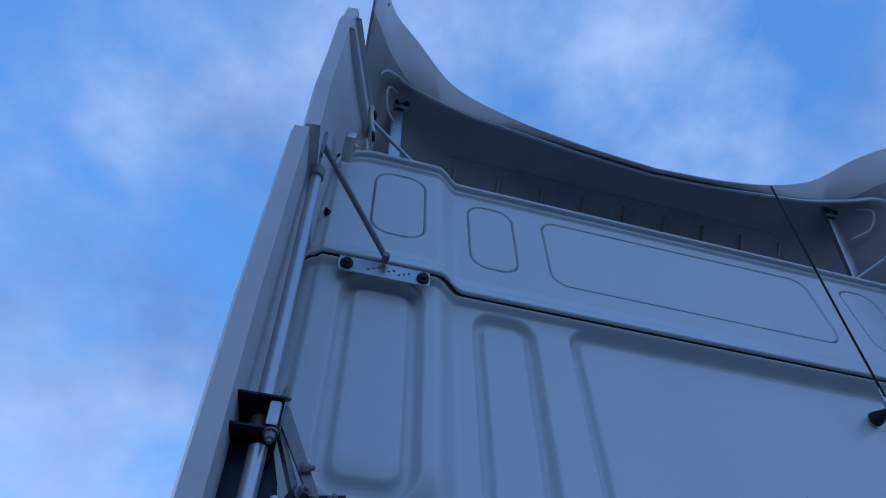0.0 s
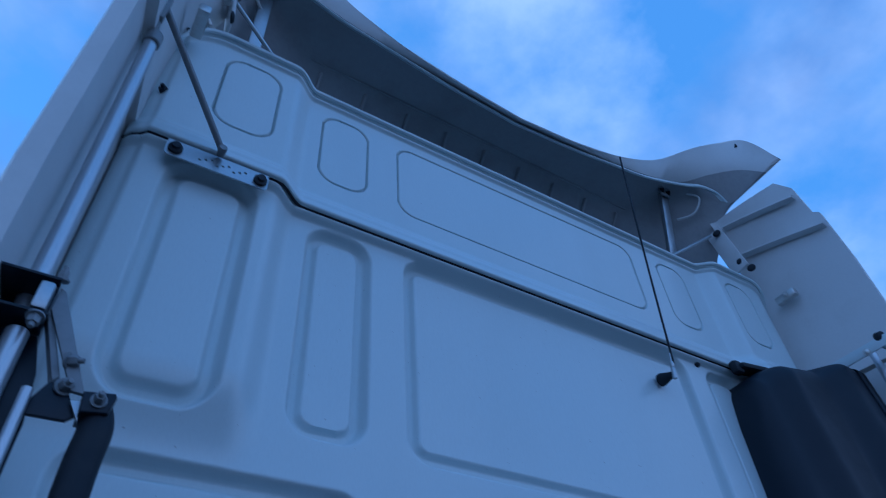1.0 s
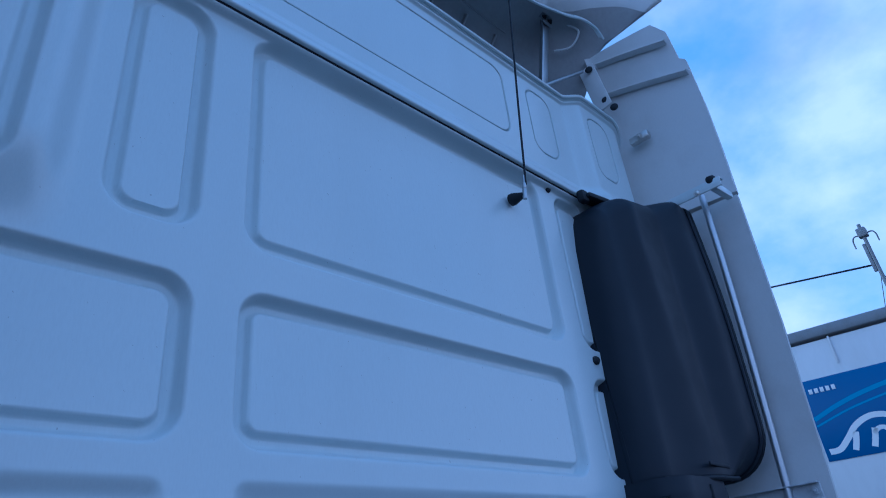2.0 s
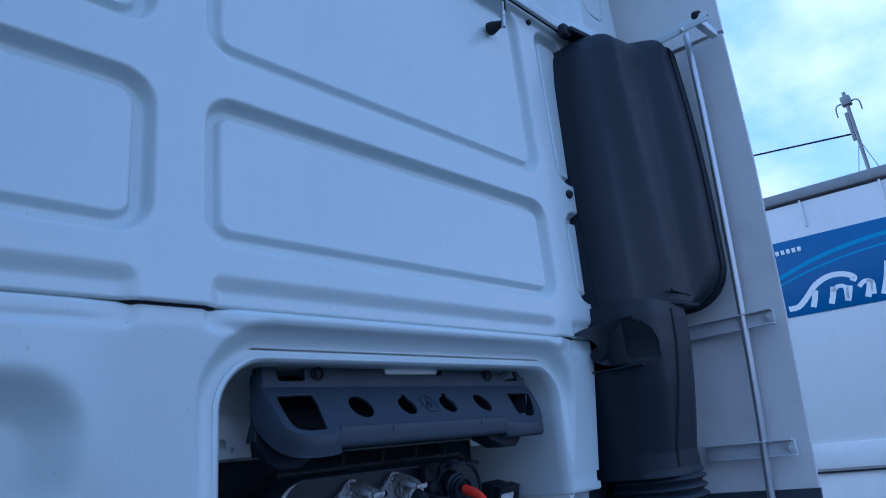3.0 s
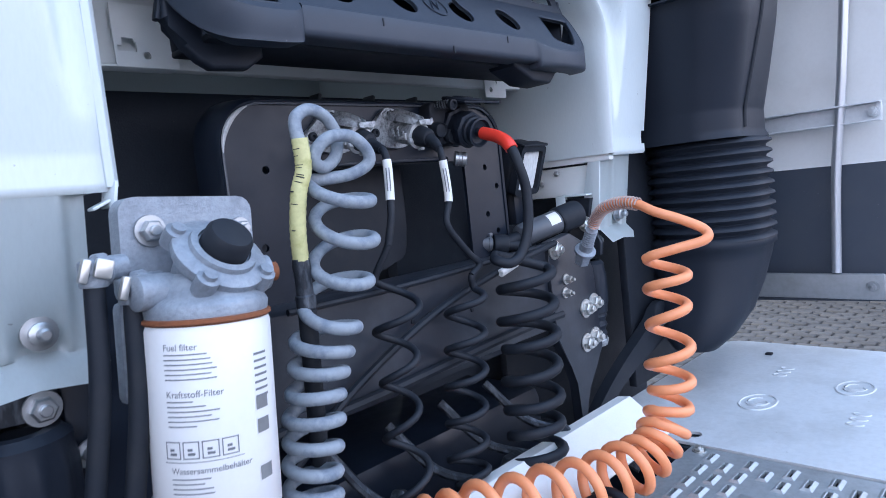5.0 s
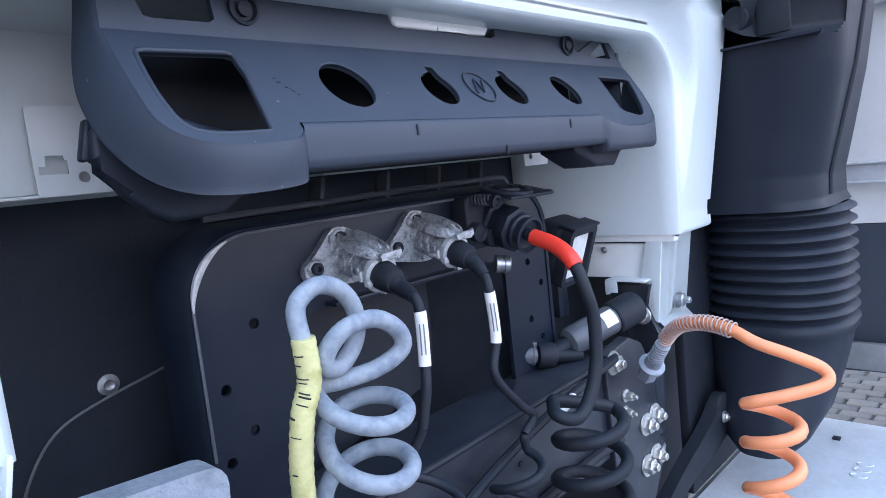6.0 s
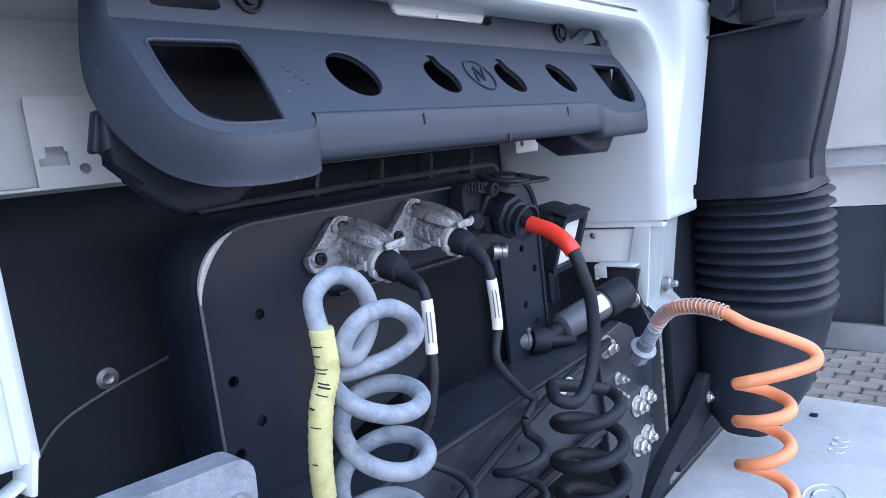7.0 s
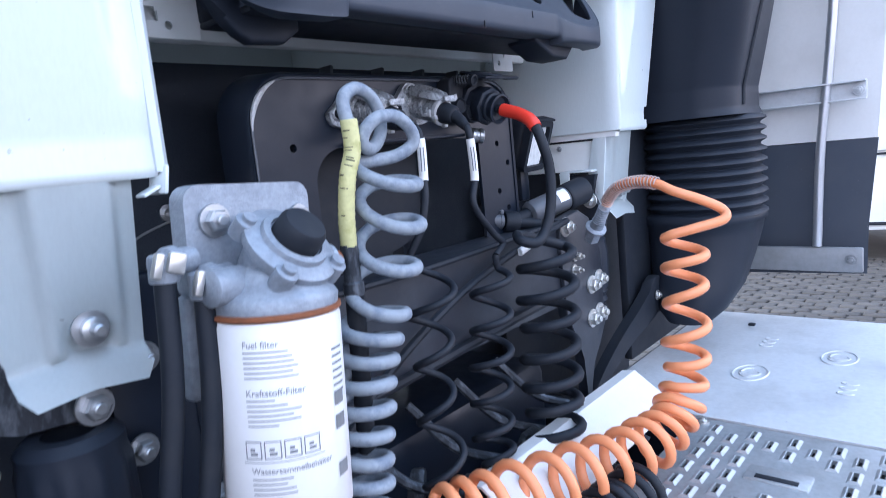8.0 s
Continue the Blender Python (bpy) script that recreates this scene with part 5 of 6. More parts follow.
bm = B()
lathe(bm, base + AX * 0.066, AX, [(0.0235, 0), (0.0235, 0.004), (0.0205, 0.006), (0.0205, 0.014), (0.0240, 0.016), (0.0245, 0.019), (0.021, 0.020), (0.0185, 0.014), (0.012, 0.012)], 28)
part("collar", bm, DUCT, conn)
lid_at = base + Vector((-0.002, -0.045, 0.032))
bm = B()
lathe(bm, lid_at, (0.02, -0.22, 1), [(0.034, 0), (0.036, 0.003), (0.034, 0.006), (0.027, 0.0065), (0.026, 0.0045), (0.018, 0.0045), (0.017, 0.008), (0.010, 0.0085), (0.008, 0.0065)], 28)
box(bm, lid_at + Vector((0.012, -0.012, -0.002)), (0.082, 0.050, 0.004), 0.0015, (12, 0, -6))
box(bm, lid_at + Vector((0.040, -0.030, -0.006)), (0.030, 0.010, 0.006), 0.002, (12, 0, -8))
lid = part("lid", bm, DUCT, conn)
bm = B()
tube(bm, helix([lid_at + Vector((-0.044, 0.028, -0.004)), lid_at + Vector((-0.040, -0.006, -0.006))], 0.0065, 7, 0, 12), 0.0013, 6)
part("lid_spring", bm, IRON, lid)
bm = B()
lathe(bm, lid_at + Vector((-0.042, -0.012, -0.008)), (0, -1, -0.2), [(0.009, 0), (0.009, 0.006), (0.006, 0.0065), (0.004, 0.003)], 14)
part("lid_screw", bm, RUBBER, lid)
for dx, dz in ((-0.052, -0.012), (-0.026, -0.022)):
    bm = B()
    lathe(bm, base + Vector((dx, -0.026, dz)), (-0.08, -1, -0.2), [(0.0125, 0), (0.0125, 0.012), (0.0115, 0.0135), (0.0095, 0.011), (0.004, 0.0115)], 20)
    part("cap", bm, RUBBER, conn)
bm = B()
lathe(bm, (0.112, 0.15, 1.567), (0.75, -0.6, -0.16), [(0.0125, 0), (0.0125, 0.006), (0.0115, 0.007), (0.0115, 0.011), (0.0125, 0.012), (0.0125, 0.018), (0.010, 0.020)], 20)
part("sensor", bm, ZINC, conn, "bright metal sensor end")

# ---- cables from the plugs ----
def cable(name, label, pts, r, mat=RUBBER, sleeve=None, category="cable"):
    c = thing(name, label, category, pts[0], "trailer cables")
    bm = B()
    line = smooth_line(pts[:-1], 10)
    tube(bm, line, r, 14)
    part("cord", bm, mat, c)
    if sleeve:
        i0, i1, smat, nm, extra = sleeve
        bm = B()
        tube(bm, line[i0:i1 + 1], r + extra, 12)
        tag = part(nm, bm, smat, c)
        if nm == "tag":
            for g in (-0.5, 0.1):
                rows = []
                for dg in (0.0, 0.22):
                    ang = 2.45 + g + dg
                    rows.append([p + Vector((-math.sin(ang), math.cos(ang), 0)) * (r + extra + 0.0004) for p in line[i0 + 3:i1 - 2]])
                v, f = loft(rows)
                raw_part("print_bar", v, f, INK, tag)
    return c


def boot_of(start, pts, owner):
    """A rubber strain relief that narrows along the first stretch of a cable."""
    bm = B()
    tube(bm, smooth_line([start] + pts, 6), lambda t: 0.0112 - 0.0048 * t + (0.0006 if 0.3 < t < 0.36 or 0.62 < t < 0.68 else 0), 12)
    return part("strain_relief", bm, RUBBER, owner)


c1 = [tuple(e1 - AX * 0.006), tuple(e1 + AX * 0.010 + Vector((0.002, 0, -0.004))), (-0.1225, 0.061, 1.578), (-0.1235, 0.054, 1.561), (-0.126, 0.053, 1.514), (-0.131, 0.050, 1.488), (-0.140, 0.052, 1.452), (-0.125, 0.052, 1.43)]
boot_of(c1[0], [c1[1], c1[2]], cable("black_cable", "thin black cable with white tag", c1, 0.0052, RUBBER, (29, 41, LABEL, "tag", 0.0011)))
c2 = [tuple(e2 - AX * 0.006), tuple(e2 + AX * 0.010 + Vector((0.001, 0, -0.004))), (-0.0085, 0.066, 1.576), (-0.0105, 0.060, 1.556), (-0.001, 0.066, 1.503), (-0.014, 0.062, 1.465), (0.022, 0.060, 1.419), (0.043, 0.058, 1.398), (0.020, 0.056, 1.384), (-0.02, 0.06, 1.394)]
boot_of(c2[0], [c2[1], c2[2]], cable("black_cable", "thin black cable with white tag", c2, 0.0052, RUBBER, (29, 41, LABEL, "tag", 0.0011)))
c3 = [tuple(base + AX * 0.080), tuple(base + AX * 0.094), (0.117, 0.055, 1.590), (0.106, 0.026, 1.573), (0.106, 0.012, 1.540), (0.113, 0.008, 1.500), (0.108, 0.008, 1.446), (0.088, 0.010, 1.408), (0.062, 0.012, 1.396), (0.050, 0.030, 1.402), (0.075, 0.052, 1.406), (0.10, 0.05, 1.40)]
cable("thick_black_cable", "thick black cable with red boot", c3, 0.0080, RUBBER, (8, 32, RED, "red_boot", 0.0024))
for nm, feed, at, R, r, z0, turns, phase, seed, lab in (("thin_coiled_cable", c1, [(-0.140, 0.042), (-0.152, 0.044), (-0.158, 0.044), (-0.165, 0.03)], 0.027, 0.0050, 1.43, 5.0, 0.6, 2, "thin black coiled cable hanging loosely"),
                                                        ("coiled_cable", c2, [(0.000, 0.05), (-0.018, 0.05), (-0.034, 0.05), (-0.05, 0.03)], 0.026, 0.0054, 1.385, 6.8, 2.4, 5, "black coiled cable hanging loosely"),
                                                        ("thick_coiled_cable", c3, [(0.118, 0.03), (0.114, 0.03), (0.106, 0.03), (0.09, 0.02)], 0.044, 0.0082, 1.39, 7.4, 2.9, 7, "thick black coiled cable hanging down")):
    c = thing(nm, lab, "coiled cable", (*at[0], 1.05), "coiled cables")
    bm = B()
    run = helix([(*at[0], z0), (*at[1], z0 - 0.12), (*at[2], z0 - 0.24), (*at[3], 1.05)], R, turns, phase, 18, 1, 0.004, None, seed)
    tube(bm, smooth_line([feed[-3], feed[-2], run[6], run[9]], 12)[12:-12] + run[6:], r, 14)
    part("coil", bm, RUBBER, c)
# tangle of coils lying behind the tread plate
c = thing("coiled_cable_bundle", "tangle of black coiled cables lying on the frame", "coiled cable", (-0.15, -0.05, 1.0), "coiled cables")
for k, (ax, R, turns) in enumerate((([(-0.24, 0.00, 1.035), (-0.15, -0.06, 1.028), (-0.04, -0.10, 1.026), (0.07, -0.125, 1.030)], 0.034, 17), ([(-0.32, -0.06, 1.032), (-0.23, -0.10, 1.030), (-0.12, -0.13, 1.027), (-0.04, -0.15, 1.026)], 0.034, 12),
                                    ([(-0.20, 0.05, 1.035), (-0.11, 0.02, 1.030), (-0.01, 0.0, 1.030)], 0.032, 9))):
    bm = B()
    tube(bm, helix(ax, R, turns, k, 16, 1, 0.004, None, 11 + k), 0.0068, 12)
    part("coil", bm, RUBBER, c)

# ---- blue coiled air hose ----
hose = thing("blue_air_hose", "dusty blue coiled air hose, yellow end sleeve", "air hose", (-0.31, 0.0, 1.05))
sleeve_line = smooth_line([(-0.302, 0.012, 1.452), (-0.303, 0.008, 1.49), (-0.299, 0.003, 1.53), (-0.291, 0.0, 1.556), (-0.292, -0.001, 1.588)], 9)


def hang(f):
    """Middle of the coil after f turns: stretched above, slack and dense below."""
    z = 1.541 - 0.046 * min(f, 3.6) - 0.0255 * max(0.0, f - 3.6)
    return Vector((float(np.interp(z, [1.0, 1.2, 1.30, 1.37, 1.42, 1.46, 1.50, 1.54], [-0.348, -0.332, -0.318, -0.290, -0.264, -0.248, -0.242, -0.246])), 0.0, z))


ACROSS = Vector((0.72, -0.69, 0))
rnd = random.Random(4)
sway = [rnd.uniform(-1, 1) for _ in range(24)]
# the hose leaves its sleeve in an arch and one wide loop, then hangs in a coil
body = [Vector(p) for p in ((-0.291, 0.006, 1.603), (-0.284, 0.008, 1.615), (-0.266, 0.010, 1.621), (-0.245, 0.012, 1.613), (-0.232, 0.014, 1.595), (-0.233, 0.014, 1.574),
                            (-0.246, 0.010, 1.561), (-0.264, 0.004, 1.556), (-0.276, 0.000, 1.564), (-0.271, -0.004, 1.578), (-0.256, -0.008, 1.588), (-0.230, -0.010, 1.588),
                            (-0.209, -0.010, 1.573), (-0.206, -0.008, 1.557), (-0.226, 0.000, 1.546), (-0.254, 0.010, 1.543))]
for i in range(0, 24 * 18, 2):
    f = i / 24
    ang = radians(170) - 2 * math.pi * f
    rad = 0.0350 - 0.0075 * float(sstep(3, 6, np.array(f)))
    k = int(f)
    sw = sway[k] * (1 - f % 1) + sway[k + 1] * (f % 1)
    slack = float(sstep(2.6, 4.4, np.array(f)))
    near = Vector((-0.66, -0.69, -0.34 + 0.40 * slack))
    tilt = Vector((0, 0, 0.008 * sw * math.cos(ang) * (1 - 0.5 * slack)))
    body.append(hang(f) + (ACROSS * math.cos(ang) + near * math.sin(ang)) * (rad + 0.0022 * sw) + Vector((0.003 * sw, 0, 0.002 * sw)) + tilt)
bm = B()
tube(bm, smooth_line(sleeve_line[24:-1:4] + body, 4), 0.0073, 14)
part("coil", bm, BLUE, hose)
bm = B()
tube(bm, sleeve_line, 0.0088, 14, rib=0.0005, rib_step=1)
part("sleeve", bm, YELLOW, hose, "grubby yellow kink-guard sleeve")
for k in (9, 15, 18, 21, 23, 24, 27, 28, 31, 33):
    bm = B()
    a, u, w = frame_of(sleeve_line[k + 1] - sleeve_line[k])
    g0 = rnd.uniform(0.9, 1.9)
    arc = [sleeve_line[k] + (u * math.cos(g) + w * math.sin(g)) * 0.0091 for g in np.linspace(g0, g0 + rnd.uniform(0.4, 1.5), 10)]
    tube(bm, arc, rnd.uniform(0.0004, 0.0008), 6)
    part("dark_slit", bm, RUBBER, hose)
bm = B()
lathe(bm, (-0.302, 0.012, 1.458), (0, 0, -1), [(0.0095, 0), (0.0105, 0.012), (0.0095, 0.014), (0.0095, 0.04), (0.0115, 0.042), (0.0115, 0.055), (0.009, 0.057)], 14)
part("fitting", bm, IRON, hose)
bm = B()
rod(bm, (-0.302, 0.012, 1.402), (-0.306, 0.02, 1.22), 0.0105)
part("pipe", bm, RUBBER, hose)

# ---- orange coiled air hose ----
hose = thing("orange_air_hose", "orange coiled air hose with steel fitting", "air hose", (0.2, -0.1, 1.05))
lead = smooth_line([(0.300, 0.012, 1.425), (0.293, -0.004, 1.443), (0.284, -0.025, 1.456), (0.273, -0.06, 1.463), (0.262, -0.095, 1.460), (0.261, -0.125, 1.446), (0.276, -0.160, 1.430), (0.296, -0.187, 1.411), (0.284, -0.192, 1.397), (0.254, -0.160, 1.388), (0.237, -0.127, 1.380)], 8)
axis = [(0.256, -0.141, 1.372), (0.246, -0.141, 1.30), (0.233, -0.144, 1.20), (0.214, -0.14, 1.125), (0.16, -0.13, 1.085), (0.07, -0.105, 1.078), (-0.03, -0.065, 1.08), (-0.14, -0.02, 1.088), (-0.20, 0.01, 1.088)]
body = helix(axis, lambda t: 0.031 + 0.008 * float(sstep(0.35, 0.6, np.array(t))), 17.0, 2.6, 20, 1, 0.003, lambda t: t / 0.36 * (1.30 - 0.30 * t / 0.36) * 0.42 if t < 0.36 else 0.42 + (t - 0.36) / 0.64 * 0.58, 9)
bm = B()
tube(bm, lead + body + smooth_line([body[-1], (-0.215, 0.045, 1.07), (-0.258, 0.06, 1.078), (-0.314, 0.075, 1.07), (-0.36, 0.085, 1.055)], 6)[1:], 0.0078, 14)
part("coil", bm, ORANGE, hose)
bm = B()
tube(bm, helix(lead[0:34:3], 0.0102, 24, 0, 14), 0.0012, 6)
part("spring_guard", bm, SPRING, hose, "coppery spring kink guard")
bm = B()
fa, fb = Vector((0.324, 0.050, 1.372)), Vector((0.300, 0.010, 1.427))
lathe(bm, fa - (fb - fa).normalized() * 0.022, fb - fa, [(0.0135, 0), (0.0145, 0.002), (0.0145, 0.022), (0.0135, 0.024)], 6)
lathe(bm, fa + (fb - fa).normalized() * 0.003, fb - fa, [(0.0185, 0), (0.0195, 0.002), (0.0195, 0.007), (0.0130, 0.010), (0.0120, 0.022), (0.0125, 0.024)], 20)
fitting = part("fitting", bm, HEAD, hose)
bm = B()
lathe(bm, fa + (fb - fa).normalized() * 0.026, fb - fa, [(r, 0.005 * k + d) for k in range(7) for r, d in ((0.0095, 0), (0.0112, 0.001), (0.0112, 0.0032), (0.0095, 0.0042))], 16)
part("ridged_ferrule", bm, HEAD, fitting)
bm = B()
tube(bm, smooth_line([(-0.215, 0.045, 1.07), (-0.258, 0.06, 1.078), (-0.314, 0.075, 1.07), (-0.36, 0.085, 1.055)], 10), 0.0095, 10, rib=0.002, rib_step=1)
part("spring_guard", bm, ORANGE, hose)

# ---- cross beam and damper behind the cab ----
beam = thing("cross_beam", "black painted cross beam with bolted end plate", "cross beam", (0.05, 0.12, 1.2))
bm = B()
prism(bm, [(0.10, 1.385), (0.112, 1.39), (0.20, 1.385), (0.20, 1.235), (0.112, 1.235), (0.10, 1.24)], yz_at, -0.45, 0.36, 0.003)
part("beam", bm, CHASSIS, beam)
bm = B()
tube(bm, [(x, 0.095, 1.252 + 0.01 * math.sin(x * 6)) for x in np.linspace(-0.4, 0.3, 24)], 0.008, 8)
part("pipe", bm, RUBBER, beam)
bm = B()
tube(bm, smooth_line([(-0.30, 0.085, 1.20), (-0.2, 0.082, 1.27), (-0.05, 0.08, 1.335), (0.10, 0.08, 1.372), (0.27, 0.075, 1.40)], 8), 0.006, 8)
part("pipe", bm, RUBBER, beam)
bm = B()
tube(bm, smooth_line([(-0.28, 0.09, 1.388), (-0.1, 0.088, 1.387), (0.1, 0.088, 1.392), (0.28, 0.08, 1.40)], 6), 0.0045, 8)
part("pipe", bm, RUBBER, beam)
bm = B()
rod(bm, (0.106, 0.072, 1.3715), (0.152, 0.072, 1.3825), 0.0066, 12)
part("cable_tag", bm, LABEL, beam)
bm = B()
plate = [(0.275, 1.40), (0.345, 1.41), (0.385, 1.39), (0.418, 1.33), (0.428, 1.17), (0.40, 1.135), (0.365, 1.10), (0.35, 1.04), (0.33, 1.04), (0.33, 1.12), (0.31, 1.16), (0.275, 1.22), (0.27, 1.36)]
prism(bm, plate, xz, 0.092, 0.112, 0.003)
part("end_plate", bm, CHASSIS, beam)
for x, z in ((0.376, 1.257), (0.407, 1.263), (0.370, 1.190), (0.401, 1.196), (0.290, 1.385), (0.318, 1.325), (0.312, 1.30)):
    bm = B()
    hexbolt(bm, (x, 0.092, z), (0, -1, 0), 0.0125 if x > 0.33 or z > 1.35 else 0.007, 0.012)
    part("bolt", bm, BOLT, beam)
bm = B()
for k in range(4):
    box(bm, (-0.2 + 0.13 * k, 0.0995, 1.32 + 0.01 * (k % 2)), (0.007, 0.004, 0.007), 0.0015)
part("plug", bm, RUBBER, beam)
damper = thing("lateral_damper", "grey lateral damper with white label band", "damper", (0.3, 0.14, 1.4))
bm = B()
lathe(bm, (0.272, 0.158, 1.412), (0.15, -0.045, 0.032), [(0.015, 0), (0.0215, 0.004), (0.0235, 0.010), (0.0235, 0.095), (0.022, 0.10)], 28)
part("body", bm, DAMPER, damper)
bm = B()
lathe(bm, (0.362, 0.131, 1.431), (0.15, -0.045, 0.032), [(0.025, 0), (0.0268, 0.002), (0.0272, 0.006), (0.0272, 0.050), (0.026, 0.055), (0.018, 0.056)], 28)
part("cap", bm, RUBBER, damper)
rows = []
d_ax, d_u, d_w = frame_of(Vector((0.15, -0.045, 0.032)))
for g in np.linspace(0, 1, 12):
    out = Vector((-0.35, -0.75, 0.55))
    out = (out - d_ax * out.dot(d_ax)).normalized()
    side = d_ax.cross(out)
    ang = -0.55 + 1.1 * float(g)
    rows.append([Vector((0.272, 0.158, 1.412)) + d_ax * h + (out * math.cos(ang) + side * math.sin(ang)) * 0.0238 for h in (0.066, 0.074, 0.082, 0.091)])
v, f = loft(rows)
raw_part("label_band", v, f, LABEL, damper)
EYE_AX = Vector((1.0, -0.62, -0.22)).normalized()
eye = Vector((0.232, 0.170, 1.404)) - EYE_AX * 0.016
bm = B()
lathe(bm, eye, EYE_AX, [(0.010, 0), (0.0185, 0.0), (0.0200, 0.003), (0.0200, 0.025), (0.0188, 0.028), (0.016, 0.0282), (0.0145, 0.020)], 24)
rod_end = part("rod_end", bm, RUBBER, damper)
bm = B()
tube(bm, [eye + EYE_AX * 0.0275 + (frame_of(EYE_AX)[1] * math.cos(g) + frame_of(EYE_AX)[2] * math.sin(g)) * 0.0172 for g in np.linspace(0, 2 * math.pi, 25)], 0.0012, 6, caps=False)
part("ring", bm, GREY, rod_end)
bm = B()
rod(bm, eye - EYE_AX * 0.002, eye + EYE_AX * 0.075, 0.0105, 18)
part("pin", bm, RUBBER, damper)
bm = B()
lathe(bm, eye - EYE_AX * 0.028, EYE_AX, [(0.013, 0), (0.0145, 0.002), (0.0145, 0.018), (0.0155, 0.019), (0.0155, 0.024), (0.013, 0.026)], 20)
box(bm, eye - EYE_AX * 0.006 + Vector((0, -0.004, 0.017)), (0.010, 0.008, 0.008), 0.002)
part("hose_clamp", bm, DAMPER, damper, "grey steel hose clamp")
bm = B()
rod(bm, (0.240, 0.168, 1.404), (0.280, 0.156, 1.4135), 0.013, 18)
part("neck", bm, RUBBER, damper)
bm = B()
prism(bm, [(0.185, 1.468), (0.110, 1.468), (0.122, 1.43), (0.108, 1.40), (0.095, 1.375), (0.10, 1.35), (0.125, 1.345), (0.14, 1.375), (0.152, 1.36), (0.158, 1.385), (0.185, 1.42)], yz_at, 0.462, 0.472, 0.002)
part("yoke", bm, CHASSIS, damper)
bm = B()
hexbolt(bm, (0.461, 0.127, 1.415), (-1, 0, 0), 0.011, 0.012)
part("bolt", bm, BOLT, damper)

# ---- cab air springs ----
for x, y, zt in ((-0.570, 0.10, 1.338), (0.49, 0.15, 1.335)):
    sp = thing("cab_air_spring", "black cylindrical cab air spring", "air spring", (x, y, zt - 0.2), "cab air springs")
    bm = B()
    R = 0.044 if x < 0 else 0.034
    rows = []
    for r, h in ((R * 0.5, 0), (R * 0.8, 0), (R, 0.008), (R, 0.02), (R, 0.03), (R, 0.09), (R, 0.095), (R * 0.97, 0.104), (R * 0.97, 0.112), (R * 0.5, 0.112)):
        rows.append([(x + (r + (0.003 if k % 4 < 2 and 0.025 < h < 0.093 else 0)) * math.cos(2 * math.pi * k / 48), y + (r + (0.003 if k % 4 < 2 and 0.025 < h < 0.093 else 0)) * math.sin(2 * math.pi * k / 48), zt - h) for k in range(48)])
    lv, lf = loft(rows, True)
    vs_ = [bm.verts.new(q) for q in lv]
    for q in lf:
        bm.faces.new([vs_[k] for k in q])
    part("can", bm, DUCT, sp)
    bm = B()
    lathe(bm, (x, y, zt - 0.11), (0, 0, -1), [(R * 0.8, 0), (R * 0.92, 0.01), (R * 0.78, 0.02), (R * 0.9, 0.03), (R * 0.75, 0.04), (R * 0.88, 0.05), (R * 0.7, 0.06)], 24)
    part("boot", bm, DUCT, sp)
    bm = B()
    lathe(bm, (x, y, zt - 0.168), (0, 0, -1), [(R * 0.85, 0), (R * 0.9, 0.004), (R * 0.8, 0.016)], 24)
    part("foot", bm, CAST, sp)
    bm = B()
    hexbolt(bm, (x + 0.020, y - 0.012, zt + (0.018 if x < 0 else 0.040)), (0, -1, 0), 0.0115, 0.010)
    part("bolt", bm, ZINC, sp)
lug = thing("cast_bearing_block", "dark cast bearing block with bolts", "bracket", (-0.63, 0.1, 1.35))
bm = B()
prism(bm, [(-0.655, 1.468), (-0.60, 1.470), (-0.585, 1.42), (-0.565, 1.385), (-0.522, 1.372), (-0.520, 1.345), (-0.552, 1.334), (-0.600, 1.350), (-0.648, 1.356), (-0.655, 1.372)], xz, 0.112, 0.18, 0.006)
for hx, hz in ((-0.630, 1.445), (-0.603, 1.400), (-0.592, 1.382), (-0.590, 1.366)):
    lathe(bm, (hx, 0.1125, hz), (0, -1, 0), [(0.0055, 0), (0.0055, 0.001), (0.0035, 0.0012), (0.0032, 0.0002)], 12)
part("block", bm, IRON, lug)
bm = B()
rod(bm, (-0.632, 0.11, 1.362), (-0.642, 0.075, 1.335), 0.008)
hexbolt(bm, (-0.642, 0.075, 1.334), (-0.2, -0.8, -0.5), 0.0085, 0.008)
part("bolt", bm, BOLT, lug)

# ---- fuel filter ----
filt = thing("fuel_filter", "white fuel filter canister with printed label and cast head", "fuel filter", (-0.445, -0.055, 1.15))
FX, FY = -0.444, -0.052
bm = B()
lathe(bm, (FX, FY, 1.428), (0, 0, -1), [(0.045, 0), (0.052, 0.002), (0.0535, 0.006), (0.0535, 0.168), (0.0500, 0.173), (0.0500, 0.177), (0.0508, 0.179), (0.0498, 0.202), (0.045, 0.206)], 40)
part("canister", bm, CAN, filt)
bm = B()
lathe(bm, (FX, FY, 1.4325), (0, 0, -1), [(0.051, 0), (0.0545, 0.001), (0.0548, 0.004), (0.052, 0.006)], 40)
part("rust_ring", bm, RUST, filt)
bm = B()
lathe(bm, (FX, FY, 1.224), (0, 0, -1), [(0.040, 0), (0.041, 0.004), (0.041, 0.05), (0.034, 0.065), (0.012, 0.068)], 12)
part("bowl", bm, BOWL, filt, "brown translucent water bowl")
bm = B()
lathe(bm, (FX, FY, 1.432), (0, 0, 1), [(0.052, 0), (0.053, 0.008), (0.050, 0.013), (0.043, 0.018), (0.038, 0.030), (0.030, 0.036)], 30)
lathe(bm, (FX + 0.03, FY, 1.462), (1, -0.1, 0), [(0.016, 0), (0.016, 0.03), (0.012, 0.032)], 18)
